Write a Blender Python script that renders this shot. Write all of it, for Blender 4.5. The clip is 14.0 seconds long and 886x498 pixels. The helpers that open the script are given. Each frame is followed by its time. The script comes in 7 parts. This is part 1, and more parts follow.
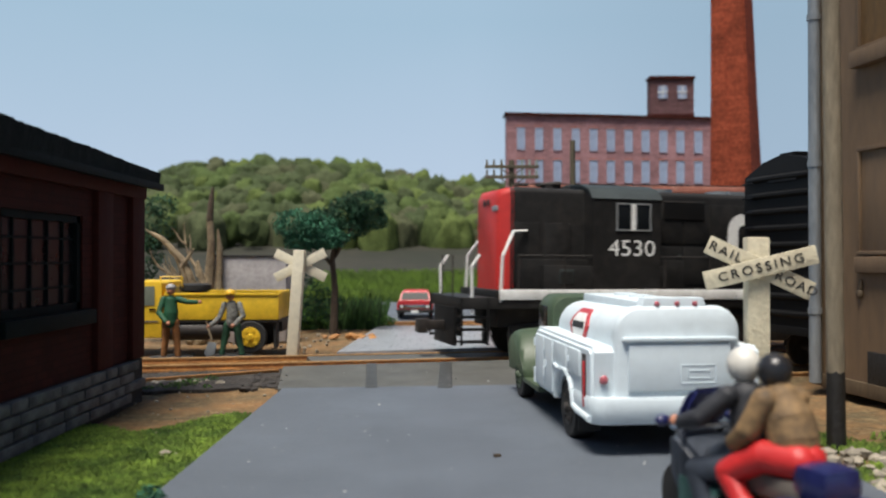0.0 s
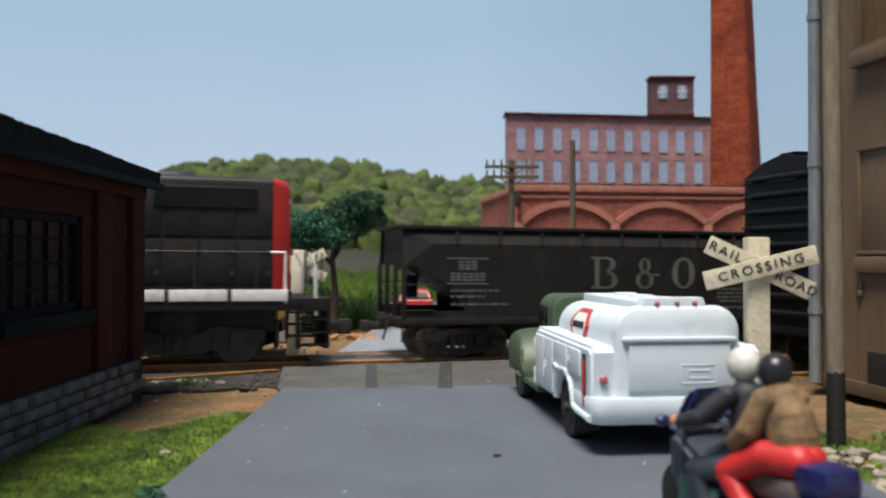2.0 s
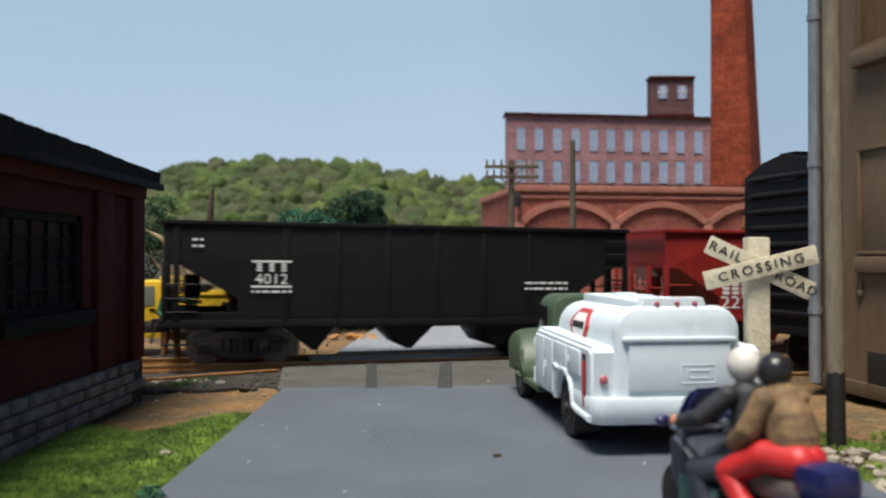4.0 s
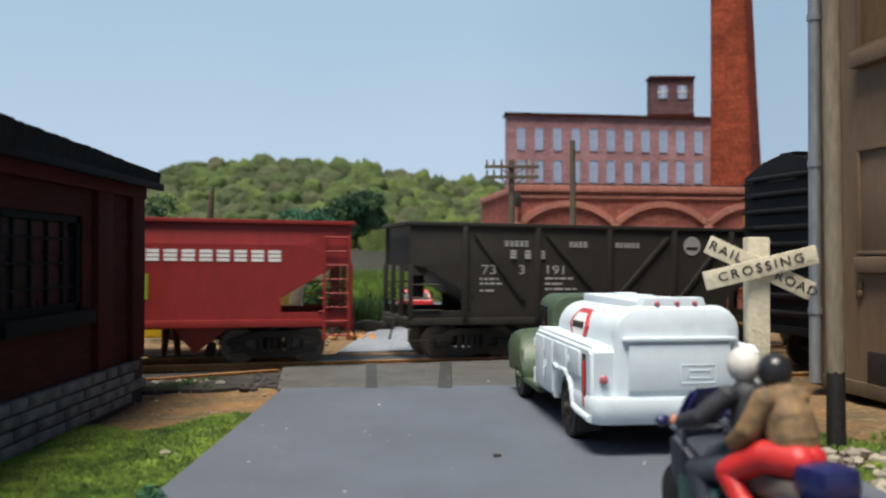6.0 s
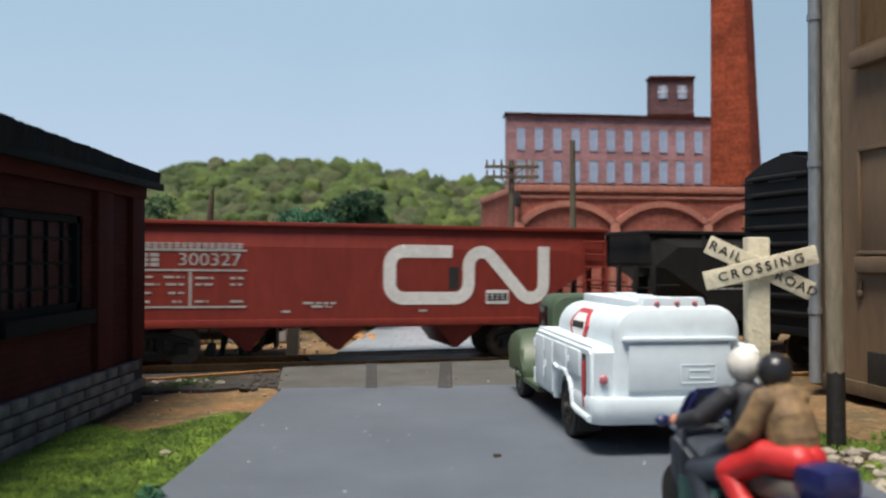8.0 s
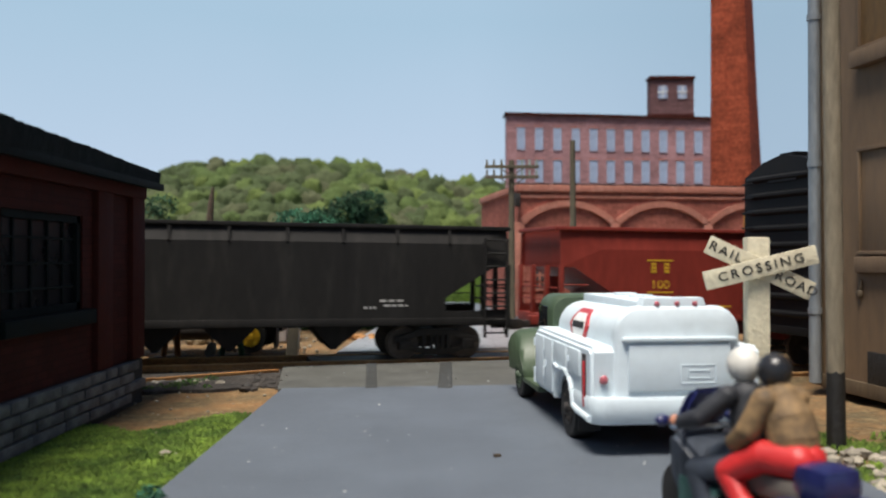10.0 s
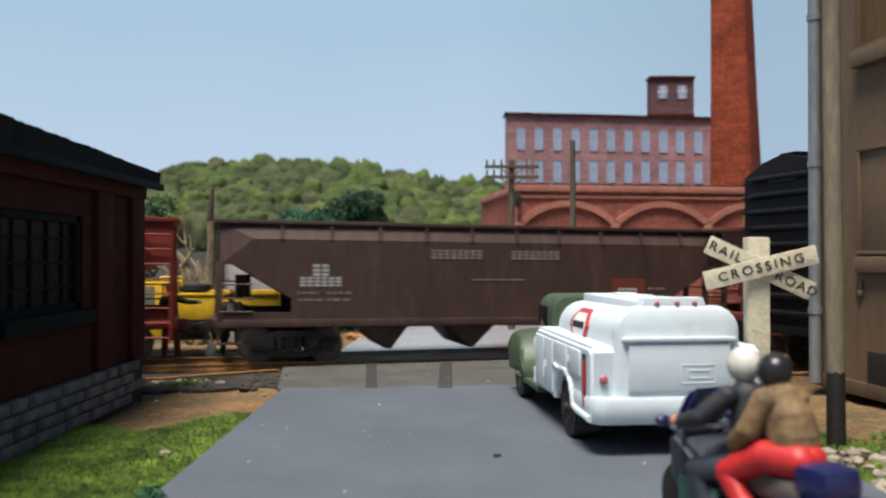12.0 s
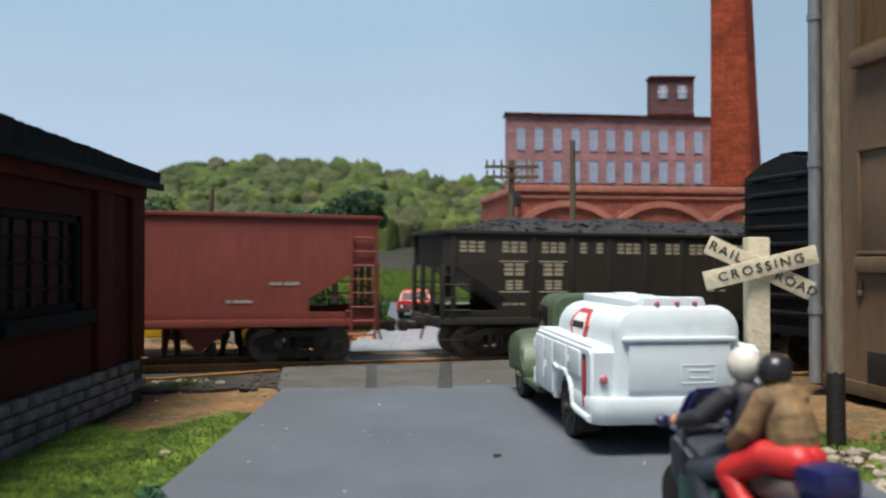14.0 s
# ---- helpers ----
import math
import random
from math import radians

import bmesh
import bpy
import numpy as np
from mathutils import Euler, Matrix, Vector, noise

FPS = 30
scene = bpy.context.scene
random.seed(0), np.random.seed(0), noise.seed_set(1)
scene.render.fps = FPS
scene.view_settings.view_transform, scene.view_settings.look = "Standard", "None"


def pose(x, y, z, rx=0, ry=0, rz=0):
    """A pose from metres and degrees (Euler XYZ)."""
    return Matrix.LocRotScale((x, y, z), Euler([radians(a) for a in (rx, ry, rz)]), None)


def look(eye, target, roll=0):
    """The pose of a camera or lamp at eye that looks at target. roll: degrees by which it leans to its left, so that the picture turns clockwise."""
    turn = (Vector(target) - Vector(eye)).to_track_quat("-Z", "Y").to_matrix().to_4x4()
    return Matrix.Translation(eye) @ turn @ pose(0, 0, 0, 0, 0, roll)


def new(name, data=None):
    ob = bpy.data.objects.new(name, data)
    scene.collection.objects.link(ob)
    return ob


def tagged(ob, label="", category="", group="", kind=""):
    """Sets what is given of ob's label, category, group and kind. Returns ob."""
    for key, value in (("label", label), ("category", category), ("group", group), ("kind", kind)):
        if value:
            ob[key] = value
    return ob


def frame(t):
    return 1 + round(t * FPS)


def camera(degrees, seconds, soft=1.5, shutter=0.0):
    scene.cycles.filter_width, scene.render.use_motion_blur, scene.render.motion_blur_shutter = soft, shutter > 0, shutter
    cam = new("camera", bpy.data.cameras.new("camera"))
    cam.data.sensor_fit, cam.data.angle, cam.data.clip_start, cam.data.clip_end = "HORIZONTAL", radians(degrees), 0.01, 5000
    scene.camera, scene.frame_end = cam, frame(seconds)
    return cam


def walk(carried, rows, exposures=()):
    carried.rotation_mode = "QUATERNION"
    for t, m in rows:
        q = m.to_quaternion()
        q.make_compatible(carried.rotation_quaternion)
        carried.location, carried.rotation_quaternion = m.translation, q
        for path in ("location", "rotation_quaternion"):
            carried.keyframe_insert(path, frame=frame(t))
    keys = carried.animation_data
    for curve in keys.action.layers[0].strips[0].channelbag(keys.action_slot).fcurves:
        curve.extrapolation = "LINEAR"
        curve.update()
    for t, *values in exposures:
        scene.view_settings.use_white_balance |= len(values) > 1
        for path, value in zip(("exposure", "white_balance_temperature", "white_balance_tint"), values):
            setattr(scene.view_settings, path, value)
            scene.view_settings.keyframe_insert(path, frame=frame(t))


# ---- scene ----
K = 1 / 87                      # the layout's scale: every length below is in metres of the full-size thing
TILT = 0.53                     # the camera looks up a little

cam = camera(55.19, 14.0, soft=2.1, shutter=0.22)
EYE = (0, 0, 2.66 * K)
VIEW = pose(*EYE, 90 + TILT, 0, 0)
cam.data.dof.use_dof, cam.data.dof.focus_distance, cam.data.dof.aperture_fstop = True, 17 * K, 39
walk(cam, [(0.0, VIEW), (14.0, VIEW)], exposures=[(0.0, 0.31, 6400, 9), (3.0, 0.30, 6400, 9), (5.5, 0.41, 6400, 9), (12.5, 0.41, 6400, 9), (14.0, 0.38, 6400, 9)])

# ---- light: soft daylight from high up, a little from beyond the track ----
world = bpy.data.worlds.new("sky")
scene.world = world
world.use_nodes = True
nt = world.node_tree
sky = nt.nodes.new("ShaderNodeTexSky")
sky.sky_type, sky.sun_disc = "NISHITA", False
sky.sun_elevation, sky.sun_rotation = radians(70), radians(215)
nt.nodes["Background"].inputs["Strength"].default_value = 0.062
nt.links.new(sky.outputs[0], nt.nodes["Background"].inputs["Color"])
sun = new("sun", bpy.data.lights.new("sun", "SUN"))
sun.data.energy, sun.data.angle, sun.data.color = 5.0, radians(24), (1.0, 0.92, 0.82)
sun.matrix_world = look((-0.15, -0.29, 0.945), (0, 0, 0))


# ---- helpers of this scene ----
def at(x, y, z=0.0, rz=0.0, rx=0.0, ry=0.0):
    return pose(x * K, y * K, z * K, rx, ry, rz)


def thing(name, m, label, category, group="", kind=""):
    ob = new(name)
    ob.empty_display_size = 0.005
    ob.matrix_basis = m
    return tagged(ob, label, category, group, kind)


def finish(bm, name, material, angle=38):
    bmesh.ops.recalc_face_normals(bm, faces=bm.faces)
    for v in bm.verts:
        v.co *= K
    me = bpy.data.meshes.new(name)
    bm.to_mesh(me)
    bm.free()
    me.materials.append(material)
    me.polygons.foreach_set("use_smooth", [True] * len(me.polygons))
    me.set_sharp_from_angle(angle=radians(angle))
    return me


def part(name, bm, material, parent=None, label="", m=None, angle=38):
    ob = new(name, finish(bm, name, material, angle))
    if parent is not None:
        ob.parent = parent
    if m is not None:
        ob.matrix_basis = m
    return tagged(ob, label)


def again(ob, m, parent):
    """Another piece on the same mesh."""
    o = new(ob.name.split(".")[0], ob.data)
    o.parent, o.matrix_basis = parent, m
    return o


def piece(parent_bm_mats, name, label, category, m=None, group=""):
    """One plain mesh in several colours."""
    me = bpy.data.meshes.new(name)
    verts, faces, slots = [], [], []
    for k, (bm, material) in enumerate(parent_bm_mats):
        bmesh.ops.recalc_face_normals(bm, faces=bm.faces)
        bm.verts.index_update()
        n0 = len(verts)
        verts += [tuple(v.co * K) for v in bm.verts]
        for f in bm.faces:
            faces.append([v.index + n0 for v in f.verts])
            slots.append(k)
        bm.free()
        me.materials.append(material)
    me.from_pydata(verts, [], faces)
    me.polygons.foreach_set("material_index", slots)
    me.polygons.foreach_set("use_smooth", [True] * len(faces))
    me.set_sharp_from_angle(angle=radians(50))
    ob = new(name, me)
    if m is not None:
        ob.matrix_basis = m
    return tagged(ob, label, category, group)


def limb(bm, pts, radii, n=10):
    """A rounded limb through a few joints."""
    for (a, ra), (b, rb) in zip(zip(pts, radii), list(zip(pts, radii))[1:]):
        cyl(bm, a, b, ra, rb, n)
    for a, r in zip(pts, radii):
        ball(bm, a, r, 2)
    return bm


def ribbon(bm, pts, w, y0, y1):
    """A flat painted stroke of width w along a line in x and z."""
    left, right = [], []
    for i, (x, z) in enumerate(pts):
        a, b = pts[max(i - 1, 0)], pts[min(i + 1, len(pts) - 1)]
        n = Vector((a[1] - b[1], b[0] - a[0])).normalized() * w / 2
        left.append((x + n.x, z + n.y))
        right.append((x - n.x, z - n.y))
    return loft(bm, [[(l[0], y0, l[1]), (r[0], y0, r[1]), (r[0], y1, r[1]), (l[0], y1, l[1])] for l, r in zip(left, right)])


def single(name, bm, material, label, category, m=None, kind="", group="", angle=38):
    return tagged(part(name, bm, material, None, label, m, angle), label, category, group, kind)


def B():
    return bmesh.new()


def box(bm, x0, x1, y0, y1, z0, z1, bevel=0.0, m=None):
    r = bmesh.ops.create_cube(bm, size=1)
    vs = r["verts"]
    for v in vs:
        v.co = Vector(((x0 + x1) / 2 + v.co.x * (x1 - x0), (y0 + y1) / 2 + v.co.y * (y1 - y0), (z0 + z1) / 2 + v.co.z * (z1 - z0)))
    if m is not None:
        bmesh.ops.transform(bm, matrix=m, verts=vs)
    if bevel:
        es = list({e for v in vs for e in v.link_edges})
        bmesh.ops.bevel(bm, geom=es, offset=bevel, segments=2, profile=0.6, affect="EDGES")
    return bm


def cyl(bm, p0, p1, r0, r1=None, n=12):
    p0, p1 = Vector(p0), Vector(p1)
    r1 = r0 if r1 is None else r1
    q = (p1 - p0).to_track_quat("Z", "Y")
    rings = []
    for p, r in ((p0, r0), (p1, r1)):
        rings.append([bm.verts.new(p + q @ Vector((r * math.cos(2 * math.pi * i / n), r * math.sin(2 * math.pi * i / n), 0))) for i in range(n)])
    for i in range(n):
        bm.faces.new((rings[0][i], rings[0][(i + 1) % n], rings[1][(i + 1) % n], rings[1][i]))
    bm.faces.new(rings[0][::-1])
    bm.faces.new(rings[1])
    return bm


def tube(bm, pts, r, n=6):
    for a, b in zip(pts, pts[1:]):
        cyl(bm, a, b, r, r, n)
    return bm


def loft(bm, rings, caps=True):
    vs = [[bm.verts.new(p) for p in ring] for ring in rings]
    n = len(vs[0])
    for a, b in zip(vs, vs[1:]):
        for i in range(n):
            bm.faces.new((a[i], a[(i + 1) % n], b[(i + 1) % n], b[i]))
    if caps:
        bm.faces.new(vs[0][::-1])
        bm.faces.new(vs[-1])
    return bm


def prism(bm, outline, y0, y1, bevel=0.0):
    """An outline in x and z, drawn out along y."""
    a = [bm.verts.new((x, y0, z)) for x, z in outline]
    b = [bm.verts.new((x, y1, z)) for x, z in outline]
    n = len(a)
    fs = [bm.faces.new(a), bm.faces.new(b[::-1])]
    for i in range(n):
        fs.append(bm.faces.new((a[i], b[i], b[(i + 1) % n], a[(i + 1) % n])))
    if bevel:
        es = list({e for f in fs[:2] for e in f.edges})
        bmesh.ops.bevel(bm, geom=es, offset=bevel, segments=2, profile=0.6, affect="EDGES")
    return bm


def ball(bm, c, r, sub=2, scale=(1, 1, 1), rough=0.0, rng=random):
    vs = bmesh.ops.create_icosphere(bm, subdivisions=sub, radius=1)["verts"]
    for v in vs:
        k = 1 + rng.uniform(-rough, rough)
        v.co = Vector(c) + Vector((v.co.x * scale[0], v.co.y * scale[1], v.co.z * scale[2])) * r * k
    return bm


def lettering(text, size, material, parent, m, label="", name="lettering", wide=1.0, gap=1.0):
    cu = bpy.data.curves.new(name, "FONT")
    cu.body, cu.size, cu.align_x, cu.align_y, cu.extrude = text, size * K, "CENTER", "CENTER", 0.004 * K
    cu.resolution_u, cu.space_character = 3, gap
    tmp = new("tmp", cu)
    tmp.scale = (wide, 1, 1)
    me = bpy.data.meshes.new_from_object(tmp.evaluated_get(bpy.context.evaluated_depsgraph_get()))
    bpy.data.objects.remove(tmp)
    me.transform(Matrix.Diagonal((wide, 1, 1, 1)))
    me.materials.clear()
    me.materials.append(material)
    ob = new(name, me)
    ob.parent = parent
    ob.matrix_basis = m
    return tagged(ob, label)


# ---- materials ----
def mat(name, color, rough=0.6, metal=0.0, vary=0.25, grain=8.0, stain=0.8, bump=0.15, other=None, island=0.0, spec=0.5, coat=0.0, streak=False, dust=None, pick=False):
    """Paint, earth or metal with fine grain and broad stains. Grain and stain are in marks per metre of the full-size thing."""
    m = bpy.data.materials.new(name)
    m.use_nodes = True
    n, l = m.node_tree.nodes, m.node_tree.links
    bs = n["Principled BSDF"]
    co = n.new("ShaderNodeTexCoord")
    mp = n.new("ShaderNodeMapping")
    mp.inputs["Scale"].default_value = (1 / K, 1 / K, (0.25 if streak else 1) / K)
    l.new(co.outputs["Object"], mp.inputs[0])
    def noise_node(scale, detail):
        t = n.new("ShaderNodeTexNoise")
        t.inputs["Scale"].default_value, t.inputs["Detail"].default_value, t.inputs["Roughness"].default_value = scale, detail, 0.65
        l.new(mp.outputs[0], t.inputs["Vector"])
        return t
    fine, broad = noise_node(grain, 6), noise_node(stain, 5)
    def ramp(src, a, b, c0, c1):
        r = n.new("ShaderNodeValToRGB")
        r.color_ramp.elements[0].position, r.color_ramp.elements[1].position = a, b
        r.color_ramp.elements[0].color, r.color_ramp.elements[1].color = (*c0, 1), (*c1, 1)
        l.new(src, r.inputs[0])
        return r.outputs[0]
    c = Vector(color)
    o = Vector(other) if other else c * (1 - vary)
    base = ramp(broad.outputs["Fac"], 0.36, 0.66, o, c)
    g = ramp(fine.outputs["Fac"], 0.3, 0.7, Vector((1, 1, 1)) * (1 - vary), Vector((1, 1, 1)) * (1 + vary * 0.5))
    def mix(kind, fac, a, b):
        x = n.new("ShaderNodeMix")
        x.data_type, x.blend_type = "RGBA", kind
        if isinstance(fac, float):
            x.inputs["Factor"].default_value = fac
        else:
            l.new(fac, x.inputs["Factor"])
        l.new(a, x.inputs["A"])
        l.new(b, x.inputs["B"])
        return x.outputs["Result"]
    out = mix("MULTIPLY", 1.0, base, g)
    if island or pick:
        src = n.new("ShaderNodeObjectInfo").outputs["Random"] if pick else n.new("ShaderNodeNewGeometry").outputs["Random Per Island"]
        k = island or 0.3
        out = mix("MULTIPLY", 1.0, out, ramp(src, 0.0, 1.0, Vector((1, 1, 1)) * (1 - k), Vector((1, 1, 1)) * (1 + k)))
    if dust:
        spot = noise_node(grain * 0.35, 8)
        f = n.new("ShaderNodeMapRange")
        f.inputs[1].default_value, f.inputs[2].default_value, f.inputs[4].default_value = 0.52, 0.72, dust[1]
        l.new(spot.outputs["Fac"], f.inputs[0])
        rgb = n.new("ShaderNodeRGB")
        rgb.outputs[0].default_value = (*dust[0], 1)
        out = mix("MIX", f.outputs[0], out, rgb.outputs[0])
    l.new(out, bs.inputs["Base Color"])
    rr = n.new("ShaderNodeMapRange")
    rr.inputs[3].default_value, rr.inputs[4].default_value = max(0.03, rough - 0.12), min(1, rough + 0.12)
    l.new(fine.outputs["Fac"], rr.inputs[0])
    l.new(rr.outputs[0], bs.inputs["Roughness"])
    bs.inputs["Metallic"].default_value = metal
    bs.inputs["Specular IOR Level"].default_value = spec
    bs.inputs["Coat Weight"].default_value = coat
    if bump:
        bp = n.new("ShaderNodeBump")
        bp.inputs["Strength"].default_value, bp.inputs["Distance"].default_value = bump, 0.06 * K
        l.new(fine.outputs["Fac"], bp.inputs["Height"])
        l.new(bp.outputs[0], bs.inputs["Normal"])
    return m


def brick_mat(name, color, mortar, row, length, vary=0.3, rough=0.85, bump=0.4):
    """Brickwork on upright walls."""
    m = mat(name, color, rough, 0, vary, 6.0, 0.5, 0, spec=0.15)
    n, l = m.node_tree.nodes, m.node_tree.links
    bs = n["Principled BSDF"]
    co = n.new("ShaderNodeTexCoord")
    sp, cb, ad = n.new("ShaderNodeSeparateXYZ"), n.new("ShaderNodeCombineXYZ"), n.new("ShaderNodeMath")
    l.new(co.outputs["Object"], sp.inputs[0])
    l.new(sp.outputs[0], ad.inputs[0])
    l.new(sp.outputs[1], ad.inputs[1])
    l.new(ad.outputs[0], cb.inputs[0])
    l.new(sp.outputs[2], cb.inputs[1])
    t = n.new("ShaderNodeTexBrick")
    t.inputs["Scale"].default_value = 1 / K
    t.inputs["Brick Width"].default_value, t.inputs["Row Height"].default_value, t.inputs["Mortar Size"].default_value = length, row, row * 0.09
    t.inputs["Color1"].default_value, t.inputs["Color2"].default_value = (1, 1, 1, 1), (0.72, 0.72, 0.72, 1)
    t.inputs["Mortar"].default_value = (*(Vector(mortar)), 1)
    l.new(cb.outputs[0], t.inputs["Vector"])
    old = bs.inputs["Base Color"].links[0].from_socket
    x = n.new("ShaderNodeMix")
    x.data_type, x.blend_type = "RGBA", "MULTIPLY"
    x.inputs["Factor"].default_value = 1.0
    l.new(old, x.inputs["A"])
    l.new(t.outputs["Color"], x.inputs["B"])
    l.new(x.outputs["Result"], bs.inputs["Base Color"])
    bp = n.new("ShaderNodeBump")
    bp.invert = True
    bp.inputs["Strength"].default_value, bp.inputs["Distance"].default_value = bump, 0.03 * K
    l.new(t.outputs["Fac"], bp.inputs["Height"])
    l.new(bp.outputs[0], bs.inputs["Normal"])
    return m


def sky_mat():
    """The painted sky of the backdrop: paler towards the hills."""
    m = bpy.data.materials.new("sky_paint")
    m.use_nodes = True
    n, l = m.node_tree.nodes, m.node_tree.links
    co, sp = n.new("ShaderNodeTexCoord"), n.new("ShaderNodeSeparateXYZ")
    l.new(co.outputs["Object"], sp.inputs[0])
    mr = n.new("ShaderNodeMapRange")
    mr.inputs[1].default_value, mr.inputs[2].default_value = 8 * K, 46 * K
    l.new(sp.outputs[2], mr.inputs[0])
    nz = n.new("ShaderNodeTexNoise")
    nz.inputs["Scale"].default_value = 0.03 / K
    l.new(co.outputs["Object"], nz.inputs["Vector"])
    ad = n.new("ShaderNodeMath")
    ad.operation = "MULTIPLY_ADD"
    ad.inputs[1].default_value = 0.25
    l.new(nz.outputs["Fac"], ad.inputs[0])
    l.new(mr.outputs[0], ad.inputs[2])
    r = n.new("ShaderNodeValToRGB")
    r.color_ramp.elements[0].position, r.color_ramp.elements[1].position = 0.1, 1.1
    r.color_ramp.elements[0].color, r.color_ramp.elements[1].color = (0.42, 0.50, 0.62, 1), (0.31, 0.43, 0.54, 1)
    l.new(ad.outputs[0], r.inputs[0])
    # the paint deepens towards one side
    mx = n.new("ShaderNodeMapRange")
    mx.inputs[1].default_value, mx.inputs[2].default_value, mx.inputs[4].default_value = 5 * K, 50 * K, 0.55
    l.new(sp.outputs[0], mx.inputs[0])
    deep = n.new("ShaderNodeMix")
    deep.data_type = "RGBA"
    deep.inputs["B"].default_value = (0.23, 0.32, 0.41, 1)
    l.new(mx.outputs[0], deep.inputs["Factor"])
    l.new(r.outputs[0], deep.inputs["A"])
    em = n.new("ShaderNodeEmission")
    l.new(deep.outputs["Result"], em.inputs[0])
    l.new(em.outputs[0], n["Material Output"].inputs[0])
    return m


SKY = sky_mat()
ASPHALT = mat("asphalt", (0.105, 0.124, 0.150), 0.62, 0, 0.2, 26, 0.45, 0.3, dust=((0.15, 0.155, 0.165), 0.35))
CONCRETE = mat("worn_concrete", (0.102, 0.1037, 0.0935), 0.6, 0, 0.3, 9, 1.2, 0.3, dust=((0.06, 0.06, 0.058), 0.6))
# glossy asphalt whose pale base colour carries the white glare
FAR_ROAD = mat("glossy_asphalt", (0.30, 0.31, 0.33), 0.3, 0, 0.2, 6, 0.8, 0.1)
TAR = mat("tar", (0.06, 0.062, 0.06), 0.5, 0, 0.3, 14, 2, 0.3)
EARTH = mat("earth", (0.25, 0.13, 0.047), 0.95, 0, 0.55, 14, 1.1, 0.8, other=(0.11, 0.08, 0.036), dust=((0.34, 0.26, 0.13), 0.6))
BALLAST = mat("ballast", (0.055, 0.047, 0.04), 0.95, 0, 0.6, 12, 1.5, 0.9)
GRASS = mat("turf", (0.2444, 0.3617, 0.04888), 0.95, 0, 0.55, 6, 1.1, 0.9, other=(0.075, 0.145, 0.022), island=0.3)
RUST = mat("rusty_rail", (0.52, 0.26, 0.08), 0.55, 0.05, 0.3, 12, 1.5, 0.3, other=(0.33, 0.15, 0.05))
BOGIE = mat("rusty_bogie", (0.018, 0.015, 0.013), 0.6, 0.0, 0.4, 10, 2, 0.3, dust=((0.036, 0.030, 0.025), 0.5))
RAILTOP = mat("worn_rail_head", (0.62, 0.37, 0.16), 0.5, 0.15, 0.2, 10, 1, 0.05)
TIE = mat("tie_wood", (0.09, 0.06, 0.04), 0.9, 0, 0.4, 12, 1, 0.5, pick=True)
STEEL_BLACK = mat("dark_steel", (0.026, 0.021, 0.018), 0.6, 0.0, 0.4, 10, 1, 0.2, dust=((0.06, 0.045, 0.035), 0.5))
WHEEL = mat("wheel_steel", (0.13, 0.11, 0.095), 0.42, 0.4, 0.3, 8, 2, 0.1)
CREAM = mat("cream_wood", (0.66, 0.60, 0.44), 0.75, 0, 0.18, 8, 1.5, 0.5, dust=((0.35, 0.30, 0.2), 0.5))
CLEAN_CREAM = mat("clean_cream_wood", (0.72, 0.67, 0.52), 0.7, 0, 0.12, 8, 1.5, 0.2)
INK = mat("black_ink", (0.02, 0.02, 0.02), 0.6, 0, 0.3, 20, 3, 0)
BRICK_ARCH = brick_mat("painted_brick", (0.45, 0.155, 0.115), (0.8, 0.8, 0.8), 0.16, 0.42, 0.3)
BRICK_TRIM = mat("brick_trim", (0.460, 0.180, 0.126), 0.85, 0, 0.25, 7, 0.8, 0.4, dust=((0.5, 0.3, 0.24), 0.4))
BRICK_MILL = brick_mat("mill_brick", (0.48, 0.27, 0.285), (0.9, 0.85, 0.85), 0.2, 0.5, 0.3, bump=0.1)
BRICK_TOWER = brick_mat("tower_brick", (0.20, 0.11, 0.115), (0.9, 0.85, 0.85), 0.2, 0.5, 0.3, bump=0.1)
BRICK_STACK = brick_mat("stack_brick", (0.40, 0.088, 0.042), (0.9, 0.8, 0.8), 0.16, 0.42, 0.45)
SHED_WALL = brick_mat("dark_red_brick", (0.06724, 0.01476, 0.01066), (0.6, 0.6, 0.6), 0.12, 0.34, 0.3, 0.8, 0.25)
SHED_TRIM = mat("dark_red_trim", (0.06396, 0.01476, 0.01066), 0.8, 0, 0.25, 8, 0.8, 0.2, spec=0.15)
SHED_ROOF = mat("roofing", (0.014, 0.019, 0.019), 0.9, 0, 0.4, 9, 1, 0.6, spec=0.15)
SHED_GREEN = mat("dark_green_paint", (0.006, 0.010, 0.010), 0.7, 0, 0.3, 8, 1, 0.2, spec=0.12)
STONE = mat("grey_stone", (0.1375, 0.1375, 0.1342), 0.85, 0, 0.35, 9, 1.5, 0.7, pick=True, dust=((0.22, 0.22, 0.215), 0.5))
MORTAR = mat("dark_mortar", (0.035, 0.035, 0.035), 0.95, 0, 0.3, 10, 1, 0.4)
BROWN = mat("brown_wall", (0.155, 0.097, 0.05), 0.7, 0, 0.2, 6, 0.5, 0.25, other=(0.15, 0.10, 0.06), streak=True)
BROWN_DARK = mat("brown_timber", (0.13, 0.09, 0.05), 0.7, 0, 0.3, 7, 0.6, 0.3, streak=True)
OCHRE_WOOD = mat("ochre_boards", (0.24, 0.135, 0.045), 0.7, 0, 0.3, 7, 1.2, 0.3, streak=True)
ZINC = mat("zinc_pipe", (0.33, 0.36, 0.38), 0.45, 0.5, 0.25, 8, 0.8, 0.15, streak=True)
POLE = mat("weathered_pole", (0.27, 0.225, 0.155), 0.8, 0, 0.35, 9, 0.8, 0.5, streak=True)
